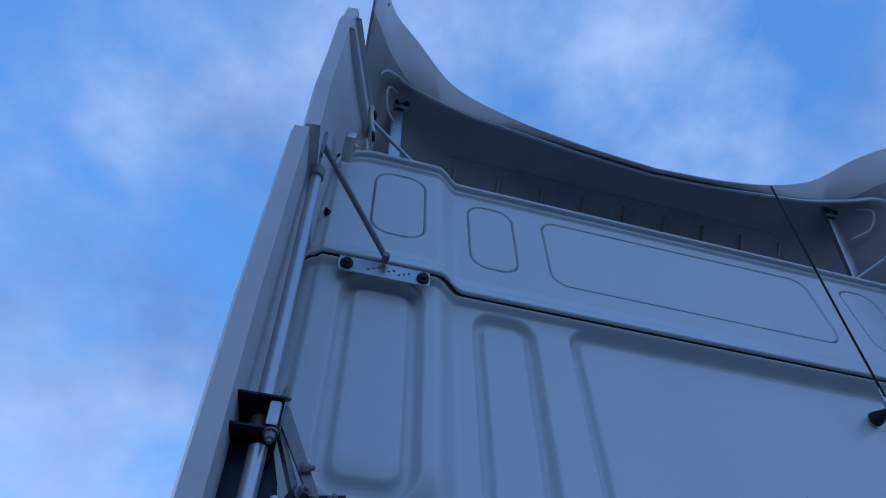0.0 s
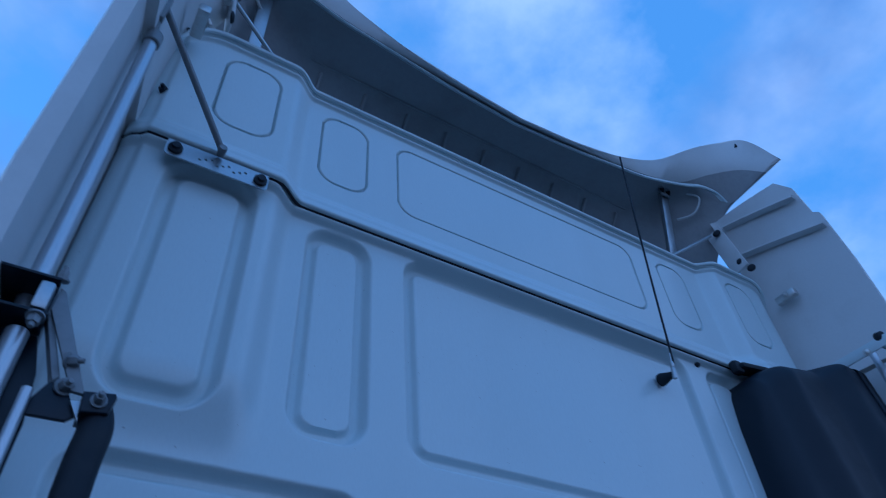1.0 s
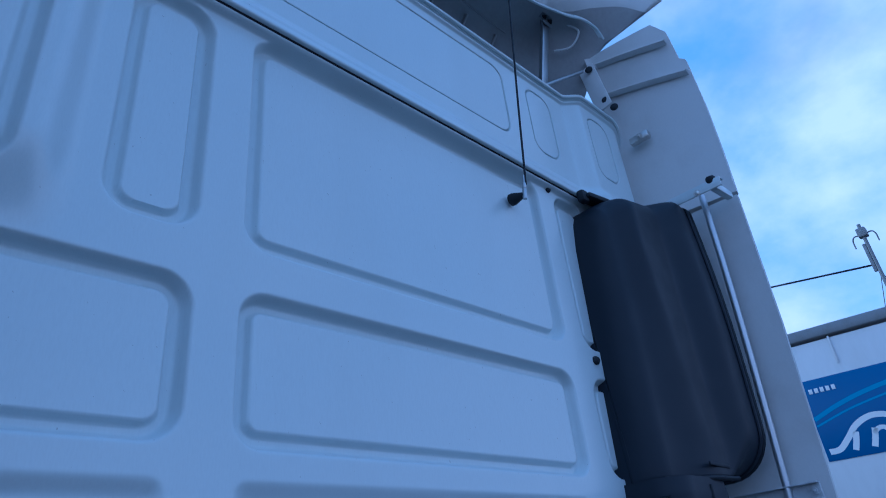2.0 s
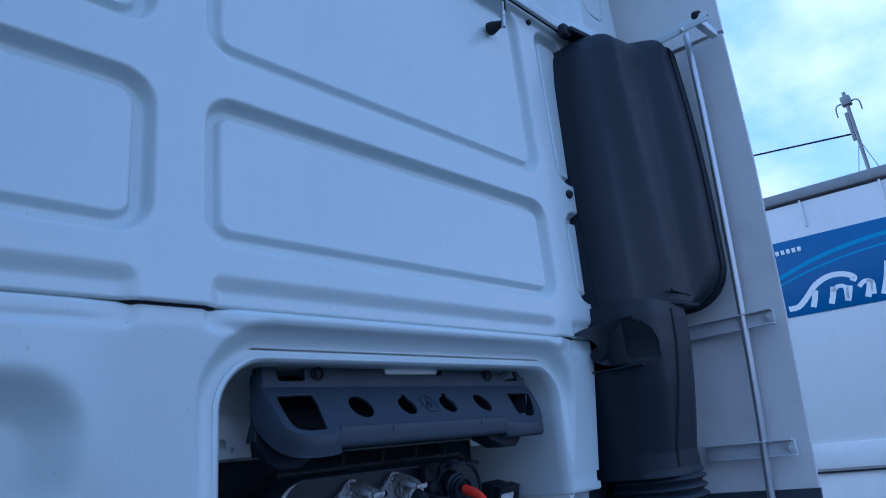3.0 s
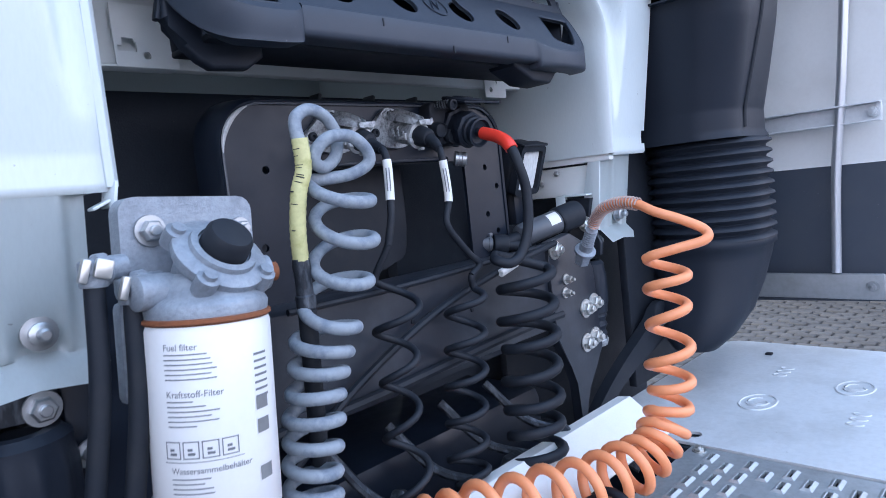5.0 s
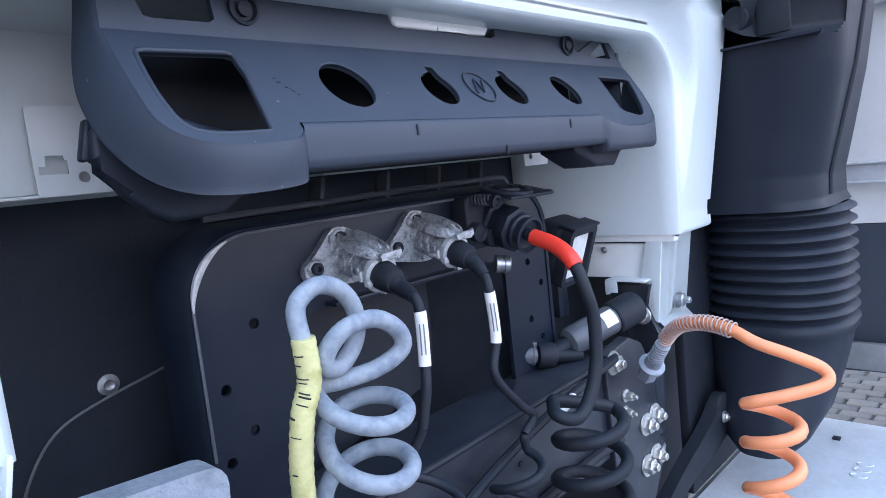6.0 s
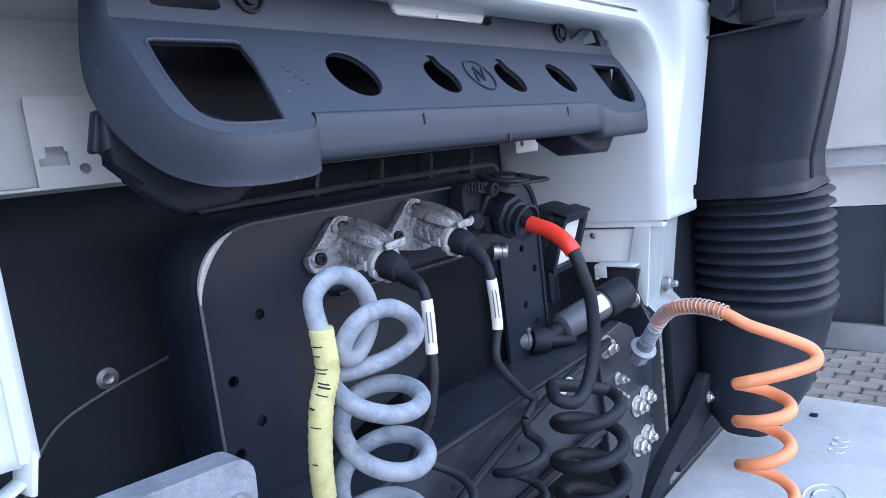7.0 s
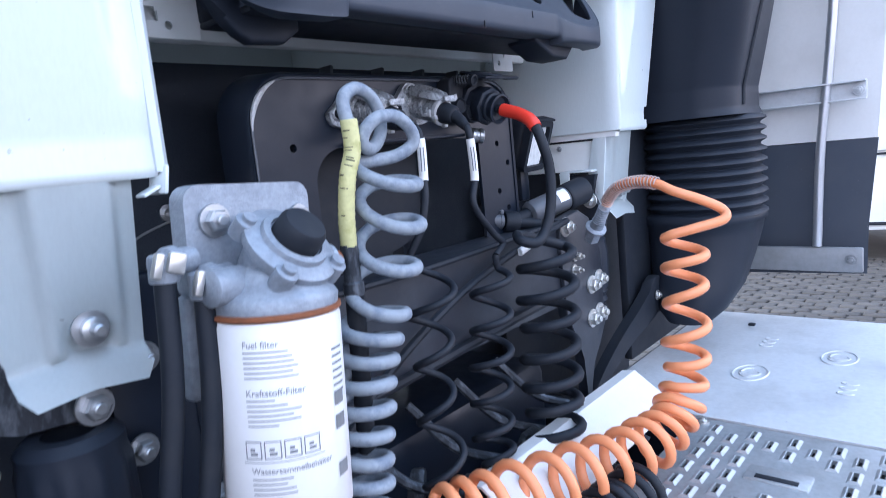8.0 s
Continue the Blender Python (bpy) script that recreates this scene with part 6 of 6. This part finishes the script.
lathe(bm, (FX - 0.03, FY, 1.455), (-1, -0.1, 0), [(0.015, 0), (0.015, 0.03), (0.012, 0.032)], 18)
head = part("filter_head", bm, HEAD, filt)
bm = B()
holed_plate(bm, rounded(-0.500, -0.376, 1.440, 1.536, 0.014, 4), [], xz, -0.019, 0.004)
part("mounting_plate", bm, HEAD, head)
bm = B()
box(bm, (-0.485, 0.0, 1.40), (0.035, 0.02, 0.09), 0.006)
part("mounting_foot", bm, HEAD, head)
AXC = Vector((0.10, -0.62, 0.62)).normalized()
pc = Vector((FX + 0.008, FY - 0.010, 1.476))
bm = B()
lathe(bm, pc, AXC, [(0.030, -0.03), (0.034, -0.004), (0.040, 0), (0.042, 0.004), (0.042, 0.010), (0.036, 0.013), (0.030, 0.0135), (0.029, 0.018), (0.0235, 0.019), (0.023, 0.015)], 30)
a, u, w = frame_of(AXC)
for k in range(4):
    ang = math.pi / 4 + k * math.pi / 2
    q = pc + (u * math.cos(ang) + w * math.sin(ang)) * 0.040
    lug_bm = B()
    lathe(lug_bm, q, AXC, [(0.010, -0.004), (0.010, 0.012), (0.006, 0.013), (0.006, 0.017)], 14)
    part("screw_lug", lug_bm, HEAD, head)
part("pump_housing", bm, HEAD, head)
bm = B()
lathe(bm, pc + AXC * 0.014, AXC, [(0.021, 0), (0.0215, 0.003), (0.0205, 0.017), (0.0175, 0.021), (0.007, 0.022)], 24)
part("primer_knob", bm, RUBBER, head, "black rubber primer knob")
for p, r in (((-0.475, -0.02, 1.506), 0.0095), ((-0.39, -0.02, 1.505), 0.007)):
    bm = B()
    hexbolt(bm, p, (0, -1, 0), r, 0.009)
    part("head_bolt", bm, ZINC, head)
bm = B()
lathe(bm, (FX + 0.06, FY - 0.004, 1.462), (1, -0.1, 0), [(0.009, 0), (0.009, 0.008), (0.007, 0.009)], 14)
part("plug", bm, RUST, head)
for x, y, z in ((-0.500, -0.040, 1.458), (-0.526, -0.030, 1.474)):
    bm = B()
    lathe(bm, (x + 0.026, y + 0.004, z + 0.004), (-1, -0.15, -0.1), [(0.010, 0), (0.0105, 0.014), (0.0135, 0.016), (0.0135, 0.024), (0.010, 0.026), (0.010, 0.034)], 16)
    lathe(bm, (x, y, z - 0.012), (0, 0, 1), [(0.0105, 0), (0.0115, 0.002), (0.0115, 0.020), (0.009, 0.022)], 16)
    part("union", bm, HEAD, head)
    bm = B()
    box(bm, (x + 0.004, y - 0.013, z + 0.003), (0.014, 0.006, 0.016), 0.002, (0, 15, 0))
    box(bm, (x - 0.010, y - 0.011, z + 0.002), (0.007, 0.008, 0.020), 0.002, (0, 15, 0))
    part("spring_clip", bm, BOLT, head, "bright spring clip")
    bm = B()
    tube(bm, smooth_line([(x, y, z - 0.008), (x - 0.002, y, z - 0.10), (x - 0.012, y + 0.01, z - 0.22), (x - 0.02, y + 0.02, z - 0.4)], 8), 0.0085, 12)
    part("fuel_hose", bm, RUBBER, filt)
# printed label
def wrap(x, z, r=0.0537, a0=-0.58):
    ang = -math.pi / 2 + a0 + x / r
    return (FX + r * math.cos(ang), FY + r * math.sin(ang), z)


def printed(text, x, z, size, mat, name):
    cu = bpy.data.curves.new("letters", "FONT")
    cu.body, cu.size = text, size
    tmp = bpy.data.objects.new("letters", cu)
    scene.collection.objects.link(tmp)
    me = bpy.data.meshes.new_from_object(tmp.evaluated_get(bpy.context.evaluated_depsgraph_get()))
    bpy.data.objects.remove(tmp)
    verts = [wrap(x + p.co.x, z + p.co.y, 0.0540) for p in me.vertices]
    faces = [list(q.vertices) for q in me.polygons]
    bpy.data.meshes.remove(me)
    return raw_part(name, verts, faces, mat, filt)


printed("Fuel filter", -0.030, 1.408, 0.0075, INK, "print")
printed("Kraftstoff-Filter", -0.030, 1.370, 0.0075, INK, "print")
printed("Wassersammelbehälter", -0.030, 1.308, 0.0070, INK, "print")


def bars(zs, x0, widths, h, mat, name="print_bar"):
    for z, wd in zip(zs, widths):
        n = max(2, int(wd / 0.004))
        rows = [[wrap(x0 + wd * k / n, z + dz, 0.0540) for k in range(n + 1)] for dz in (0, h)]
        v, f = loft(rows)
        raw_part(name, v, f, mat, filt)


rnd = random.Random(5)
bars([1.404 - 0.004 * k for k in range(6)], -0.030, [rnd.uniform(0.022, 0.044) for _ in range(6)], 0.0010, INK)
bars([1.366 - 0.004 * k for k in range(6)], -0.030, [rnd.uniform(0.022, 0.044) for _ in range(6)], 0.0010, INK)
bars([1.303 - 0.004 * k for k in range(6)], -0.030, [rnd.uniform(0.022, 0.044) for _ in range(6)], 0.0010, INK)
bars([1.317, 1.262], -0.036, [0.066, 0.05], 0.0006, INK)
for z0 in (1.320, 1.264):
    for k in range(4):
        x0 = -0.034 + 0.0155 * k
        bars([z0, z0 + 0.0135], x0, [0.0135] * 2, 0.0009, INK)
        bars([z0 + 0.003, z0 + 0.0065], x0 + 0.004, [0.006, 0.004], 0.0022, INK)
        for dx in (0, 0.0126):
            bars([z0], x0 + dx, [0.0009], 0.0144, INK)
for k in range(3):
    bars([1.244], -0.028 + 0.0165 * k, [0.0135], 0.0135, INK_BLUE, "blue_mark")
bars([1.396 - 0.006 * k for k in range(7)], 0.045, [0.016] * 7, 0.002, INK)
bars([1.350, 1.330, 1.29], 0.045, [0.014] * 3, 0.012, GREY)
bars([1.246], 0.047, [0.016], 0.010, INK_BLUE, "blue_mark")

# the canister hangs a little out of plumb
filt.matrix_basis = Matrix.Translation((FX, FY, 1.45)) @ Matrix.Rotation(radians(4.2), 4, "Y") @ Matrix.Translation((-FX, -FY, -1.45)) @ filt.matrix_basis

# ---- work lamp ----
lamp = thing("work_lamp", "black square work lamp with ribbed glass", "work lamp", (0.36, 0.2, 1.5))
bm = B()
box(bm, (0.350, 0.210, 1.549), (0.088, 0.056, 0.102), 0.014, (19, -1, 3), 3)
box(bm, (0.350, 0.165, 1.588), (0.084, 0.03, 0.005), 0.002, (19, -1, 3))
part("housing", bm, RUBBER, lamp)
turn = pose(0.350, 0.182, 1.540, 19, -1, 3)
bm = B()
holed_plate(bm, rounded(-0.043, 0.043, -0.050, 0.049, 0.011, 5), [rounded(-0.033, 0.033, -0.040, 0.038, 0.006, 5)], lambda a, b, d: tuple(turn @ Vector((a, d, b))), -0.012, 0.004)
part("bezel", bm, RUBBER, lamp)
rows = []
for k in range(69):
    a = -0.034 + 0.001 * k
    y = -0.003 + 0.0012 * math.cos(a * 2 * math.pi / 0.004)
    rows.append([turn @ Vector((a, y, -0.040 + 0.0097 * j)) for j in range(9)])
v, f = loft(rows)
raw_part("lens", v, f, LENS, lamp, "ribbed clear glass")
bm = B()
box(bm, (0.36, 0.23, 1.47), (0.03, 0.03, 0.08), 0.004)
part("stalk", bm, BLACK, lamp)

# ---- tread plates over the chassis ----
cw = thing("tread_plate", "aluminium tread plate with punched slots", "tread plate", (0.1, -0.5, 1.0))
def flat(a, b, d):
    return (a, b, d)


def tread_cell(x0, x1, y0, y1, slot, verts, faces):
    """A square of sheet with one raised, punched slot."""
    n0 = len(verts)
    Z = 1.0055
    cx, cy = (x0 + x1) / 2, (y0 + y1) / 2
    hx, hy = (0.014, 0.0032) if slot else (0.0, 0.0)
    rings = [[(x0, y0, Z), (x1, y0, Z), (x1, y1, Z), (x0, y1, Z)]]
    if slot:
        for gx, gy, z in ((0.0045, 0.0065, Z), (0.001, 0.0015, Z + 0.0038), (0.0, 0.0, Z + 0.0034), (0.0, 0.0, Z - 0.004)):
            rings.append([(cx - hx - gx, cy - hy - gy, z), (cx + hx + gx, cy - hy - gy, z), (cx + hx + gx, cy + hy + gy, z), (cx - hx - gx, cy + hy + gy, z)])
    for r in rings:
        verts.extend(r)
    for r in range(len(rings) - 1):
        for k in range(4):
            a, b = n0 + 4 * r + k, n0 + 4 * r + (k + 1) % 4
            faces.append((a, b, b + 4, a + 4))
    if not slot:
        faces.append((n0, n0 + 1, n0 + 2, n0 + 3))


verts, faces = [], []
CX, CY = 0.050, 0.032
for i in range(19):
    y1 = -0.090 - CY * i
    off = 0.025 if i % 2 else 0.0
    edges = [-0.16] + [-0.135 + off + CX * j for j in range(11) if -0.135 + off + CX * j < 0.395] + [0.402]
    for a, b in zip(edges, edges[1:]):
        mid = (a + b) / 2
        blank = b - a < 0.045 or i in (0, 18) or (0.17 < mid < 0.31 and 4 <= i <= 7)
        tread_cell(a, b, y1 - CY, y1, not blank, verts, faces)
bm = B()
vs_ = [bm.verts.new(q) for q in verts]
for q in faces:
    bm.faces.new([vs_[k] for k in q])
bmesh.ops.remove_doubles(bm, verts=bm.verts, dist=0.0004)
part("sheet", bm, ALU, cw, angle=25)
bm = B()
box(bm, (0.24, -0.27, 1.0062), (0.045, 0.09, 0.006), 0.002)
part("step_edge", bm, ALU, cw)
bm = B()
box(bm, (0.228, -0.27, 1.0095), (0.012, 0.06, 0.002), 0.0005)
part("lift_slot", bm, RUBBER, cw)
bm = B()
box(bm, (0.12, -0.39, 0.985), (0.54, 0.60, 0.01), 0.002)
part("backing", bm, BLACK, cw)
for x, y in ((0.385, -0.11), (0.385, -0.40), (0.02, -0.11)):
    bm = B()
    hexbolt(bm, (x, y, 1.005), (0, 0, 1), 0.008, 0.005)
    part("bolt", bm, BOLT, cw)

guard = thing("mudguard_cover", "light grey moulded mudguard cover with embossed marks", "mudguard", (0.8, -0.3, 1.0))
bm = B()
holed_plate(bm, rounded(0.408, 1.13, -1.0, 0.125, 0.06, 5), [circle(0.447, -0.075, 0.014, 14), circle(0.52, -0.46, 0.014, 14), circle(0.44, -0.62, 0.011, 12)], flat, 1.002, 1.008)
part("cover", bm, GUARD, guard)
bm = B()
holed_plate(bm, rounded(0.402, 1.145, -1.02, 0.14, 0.06, 5), [], flat, 0.55, 0.999)
part("guard_side", bm, PLASTIC, guard)
for cx, cy in ((0.664, -0.117), (0.825, -0.258)):
    bm = B()
    tube(bm, [(cx + 0.05 * math.cos(a), cy + 0.034 * math.sin(a), 1.008) for a in np.linspace(0, 2 * math.pi, 33)], 0.0025, 6, caps=False)
    for k in range(3):
        tube(bm, [(cx + 0.028 * math.cos(a) * (1 - 0.3 * k), cy + 0.02 * math.sin(a), 1.008) for a in np.linspace(k, k + 3.5, 12)], 0.0025, 6)
    part("embossed_mark", bm, GUARD, guard)
for cx, cy in ((0.62, -0.30), (0.86, -0.10)):
    bm = B()
    for k in range(3):
        tube(bm, [(cx + 0.028 * k + 0.009 * math.cos(a), cy + 0.014 * math.sin(a), 1.008) for a in np.linspace(0.5, 5, 10)], 0.002, 6)
    part("embossed_mark", bm, GUARD, guard)
bm = B()
box(bm, (1.018, -0.027, 1.010), (0.016, 0.016, 0.006), 0.002)
part("plug", bm, RUBBER, guard)

sheet = thing("white_cover_plate", "white bent cover plate lying beside the coils", "cover plate", (0.3, 0.0, 1.02))
bm = B()
prism(bm, [(-0.062, 1.034), (0.014, 1.090), (0.040, 1.086), (0.040, 1.083), (0.015, 1.086), (-0.060, 1.031)], yz_at, -0.12, 0.38, 0.0008)
part("plate", bm, LABEL, sheet)

# ---- black plastic guard at the left, chassis rails ----
side = thing("battery_box", "black plastic equipment box beside the chassis", "equipment box", (-0.85, 0.0, 0.9))
bm = B()
box(bm, (-0.87, 0.11, 1.20), (0.32, 0.20, 0.54), 0.035, (0, 0, 0), 4)
part("body", bm, PLASTIC, side)
bm = B()
box(bm, (-0.87, 0.11, 1.476), (0.27, 0.17, 0.022), 0.009)
part("lid", bm, PLASTIC, side)
for x in (-0.95, -0.79):
    bm = B()
    box(bm, (x, 0.008, 1.455), (0.03, 0.012, 0.04), 0.004)
    part("latch", bm, DUCT, side)
bm = B()
lathe(bm, (-0.765, 0.012, 1.262), (0, -1, 0), [(0.022, 0), (0.024, 0.003), (0.020, 0.005), (0.016, 0.001)], 22)
part("drain_ring", bm, DUCT, side)
rails = thing("chassis_frame", "dark painted chassis frame rails", "chassis", (0, 0.0, 0.7))
for s in (-1, 1):
    bm = B()
    box(bm, (s * 0.40, -0.8, 0.85), (0.07, 3.6, 0.27), 0.01)
    part("rail", bm, BLACK, rails)
bm = B()
box(bm, (0, 0.1, 0.88), (0.76, 0.12, 0.2), 0.01)
box(bm, (0, 0.35, 0.95), (0.72, 0.3, 0.3), 0.03)
part("cross_member", bm, BLACK, rails)
bm = B()
rnd = random.Random(8)
for k in range(16):
    p = Vector((rnd.uniform(-0.3, 0.28), rnd.uniform(-0.02, 0.22), rnd.uniform(0.98, 1.08)))
    box(bm, p, (rnd.uniform(0.02, 0.07), rnd.uniform(0.02, 0.06), rnd.uniform(0.02, 0.05)), 0.006, (rnd.uniform(0, 40), rnd.uniform(0, 40), rnd.uniform(0, 90)))
for k in range(5):
    x = -0.3 + 0.12 * k
    tube(bm, smooth_line([(x, 0.2, 1.15), (x + 0.03, 0.13, 1.08), (x + 0.08, 0.05, 1.05), (x + 0.1, -0.05, 1.0)], 6), 0.008, 8)
tagged(part("valve_gear", bm, IRON, rails, "dusty grey valves and pipes"), kind="stuff")
for p in ((-0.50, 0.09, 1.385), (-0.515, 0.09, 1.30), (-0.47, 0.05, 1.24)):
    bm = B()
    hexbolt(bm, p, (0, -1, 0), 0.010, 0.01)
    part("frame_bolt", bm, ZINC, rails)
bm = B()
box(bm, (-0.45, 0.12, 1.22), (0.16, 0.03, 0.48), 0.006)
part("filter_carrier", bm, BLACK, rails)

# ---- parked trailer ----
trailer = thing("parked_trailer", "white box trailer with blue company sign", "trailer", (7.8, 6.0, 0))
TX = 6.62
bm = B()
box(bm, (TX + 1.25, 3.0, 2.60), (2.5, 13.0, 2.6), 0.02)
part("box_body", bm, TRAILER, trailer)
bm = B()
box(bm, (TX + 1.25, 3.0, 3.985), (2.56, 13.06, 0.12), 0.02)
part("roof_rail", bm, GREY, trailer)
bm = B()
box(bm, (TX + 1.25, 3.0, 0.78), (2.46, 13.0, 0.86), 0.02)
part("side_skirt", bm, TRAILER, trailer)
bm = B()
box(bm, (TX - 0.012, 3.0, 1.25), (0.03, 13.0, 0.24), 0.008)
part("lashing_rail", bm, TRAILER, trailer)
bm = B()
box(bm, (TX - 0.006, 3.0, 1.10), (0.02, 13.0, 0.02), 0.004)
box(bm, (TX - 0.004, 3.0, 0.42), (0.02, 13.0, 0.03), 0.004)
part("dark_trim", bm, RUBBER, trailer)
for k in range(9):
    bm = B()
    box(bm, (TX - 0.008, -1.5 + 0.75 * k, 3.76), (0.012, 0.02, 0.30), 0.003)
    part("seam_post", bm, TRAILER, trailer)
bm = B()
box(bm, (TX - 0.006, 0.62, 0.71), (0.02, 0.10, 0.10), 0.006)
part("marker_lamp", bm, GREY, trailer)
bm = B()
box(bm, (TX - 0.004, 1.17 - 2.1, 3.09), (0.006, 4.2, 0.83), 0.001)
sign = part("company_sign", bm, SIGN, trailer, "deep blue sign field")


def stroke(name, pts, r, mat):
    """A flat painted stroke of even width on the trailer's side."""
    line = smooth_line([(0, a, b) for a, b in pts], 8)
    left, right = [], []
    for i, p in enumerate(line):
        t = (line[min(i + 1, len(line) - 1)] - line[max(i - 1, 0)]).normalized()
        n = Vector((0, -t.z, t.y)) * r
        left.append((TX - 0.0085, p.y + n.y, p.z + n.z))
        right.append((TX - 0.0085, p.y - n.y, p.z - n.z))
    v, f = loft([left, right])
    return raw_part(name, v, f, mat, trailer)


stroke("light_swoosh", [(1.16, 3.10), (0.9, 3.20), (0.6, 3.28), (0.2, 3.34), (-0.4, 3.38)], 0.022, SWOOSH)
stroke("light_swoosh", [(1.16, 3.03), (0.8, 3.14), (0.4, 3.215), (0.0, 3.25)], 0.010, SWOOSH)
# the company's mark as plain strokes
stroke("white_mark", [(1.13, 2.765), (1.03, 2.775), (0.93, 2.86), (0.82, 2.97), (0.68, 3.03), (0.55, 3.02), (0.47, 2.97), (0.49, 2.93)], 0.028, SIGN_WHITE)
for a, b in ((0.90, 0.17), (0.73, 0.17), (0.58, 0.15), (0.40, 0.17), (0.26, 0.32), (0.10, 0.16)):
    stroke("white_mark", [(a, 2.74), (a - b * 0.2, 2.74 + b * 0.5), (a - b * 0.35, 2.74 + b)], 0.027, SIGN_WHITE)
for a in (0.66, 0.42):
    stroke("white_mark", [(a + 0.03, 2.86), (a - 0.03, 2.905), (a - 0.09, 2.88), (a - 0.08, 2.76)], 0.021, SIGN_WHITE)
bm = B()
for k in range(5):
    box(bm, (TX - 0.01, 1.10 - 0.055 * k, 3.385), (0.004, 0.036, 0.05), 0.001)
part("print_bar", bm, SIGN_WHITE, trailer)
for k in range(4):
    bm = B()
    rod(bm, (TX + 0.4 if k % 2 else TX + 2.1, 6.4 + 1.3 * (k // 2), 0.5), (TX + 0.15 if k % 2 else TX + 2.35, 6.4 + 1.3 * (k // 2), 0.5), 0.5, 32, 0.03)
    part("wheel", bm, RUBBER, trailer)
trailer.matrix_basis = Matrix.Translation((TX, 1.1, 0)) @ Matrix.Rotation(radians(9), 4, "Z") @ Matrix.Translation((-TX, -1.1, 0)) @ trailer.matrix_basis

# ---- weather mast far behind ----
MX, MY = 10.65, 0.56
mast = thing("lattice_mast", "slim steel mast with guy wires", "mast", (MX, MY, 0))
bm = B()
rod(bm, (MX, MY, -0.05), (MX, MY, 6.6), 0.028)
box(bm, (MX, MY + 0.05, 6.0), (0.05, 0.05, 0.5), 0.01)
part("pole", bm, GREY, mast)
bm = B()
for s in (-1, 1):
    tube(bm, smooth_line([(MX, MY, 6.40), (MX, MY + 0.12 * s, 6.42), (MX, MY + 0.17 * s, 6.36), (MX, MY + 0.175 * s, 6.22)], 6), 0.012, 6)
box(bm, (MX, MY, 6.44), (0.14, 0.14, 0.16), 0.02)
part("sensor_arm", bm, GREY, mast)
for s in (-1, 1):
    bm = B()
    tube(bm, [(MX, MY, 5.75), (MX, MY + 1.5 * s, 0.0)], 0.006, 6)
    part("guy_wire", bm, GREY, mast)
bm = B()
tube(bm, [(MX, MY, 5.86), (MX, 10.0, 7.4)], 0.016, 6)
part("cable", bm, RUBBER, mast)

# ---- granite setts on the yard ----
rnd = random.Random(21)
base_mesh = []
for k in range(6):
    bm = B()
    box(bm, (0, 0, 0), (0.155 + 0.008 * (k % 3), 0.088 + 0.006 * (k % 2), 0.06), 0.014, (0, 0, 0), 2)
    for vtx in bm.verts:
        vtx.co += Vector((rnd.uniform(-1, 1), rnd.uniform(-1, 1), rnd.uniform(-0.6, 0.6))) * 0.004
    me = bpy.data.meshes.new("sett")
    bm.to_mesh(me)
    bm.free()
    me.materials.append(STONE)
    me.polygons.foreach_set("use_smooth", [True] * len(me.polygons))
    base_mesh.append(me)
count = 0
far_v, far_f = [], []
for i in range(-10, 60):
    for j in range(-2, 75):
        x, y = 1.35 + 0.097 * i, -0.9 + 0.175 * j + (0.087 if i % 2 else 0)
        if x < 1.25:
            continue
        place = Matrix.Translation((x, y, -0.012 + rnd.uniform(-0.006, 0.006))) @ Euler((rnd.uniform(-0.04, 0.04), rnd.uniform(-0.04, 0.04), math.pi / 2 + rnd.uniform(-0.06, 0.06))).to_matrix().to_4x4()
        me = base_mesh[rnd.randrange(6)]
        if 3.4 < x < 6.2 and 0.0 < y < 2.0 and count < 300:
            ob = new("sett", me)
            ob.parent, ob.matrix_basis = ground, place
            count += 1
        else:
            n0 = len(far_v)
            far_v += [tuple(place @ q.co) for q in me.vertices]
            far_f += [tuple(n0 + k for k in q.vertices) for q in me.polygons]
ob = raw_part("sett_field", far_v, far_f, STONE, ground)
tagged(ob, kind="stuff")
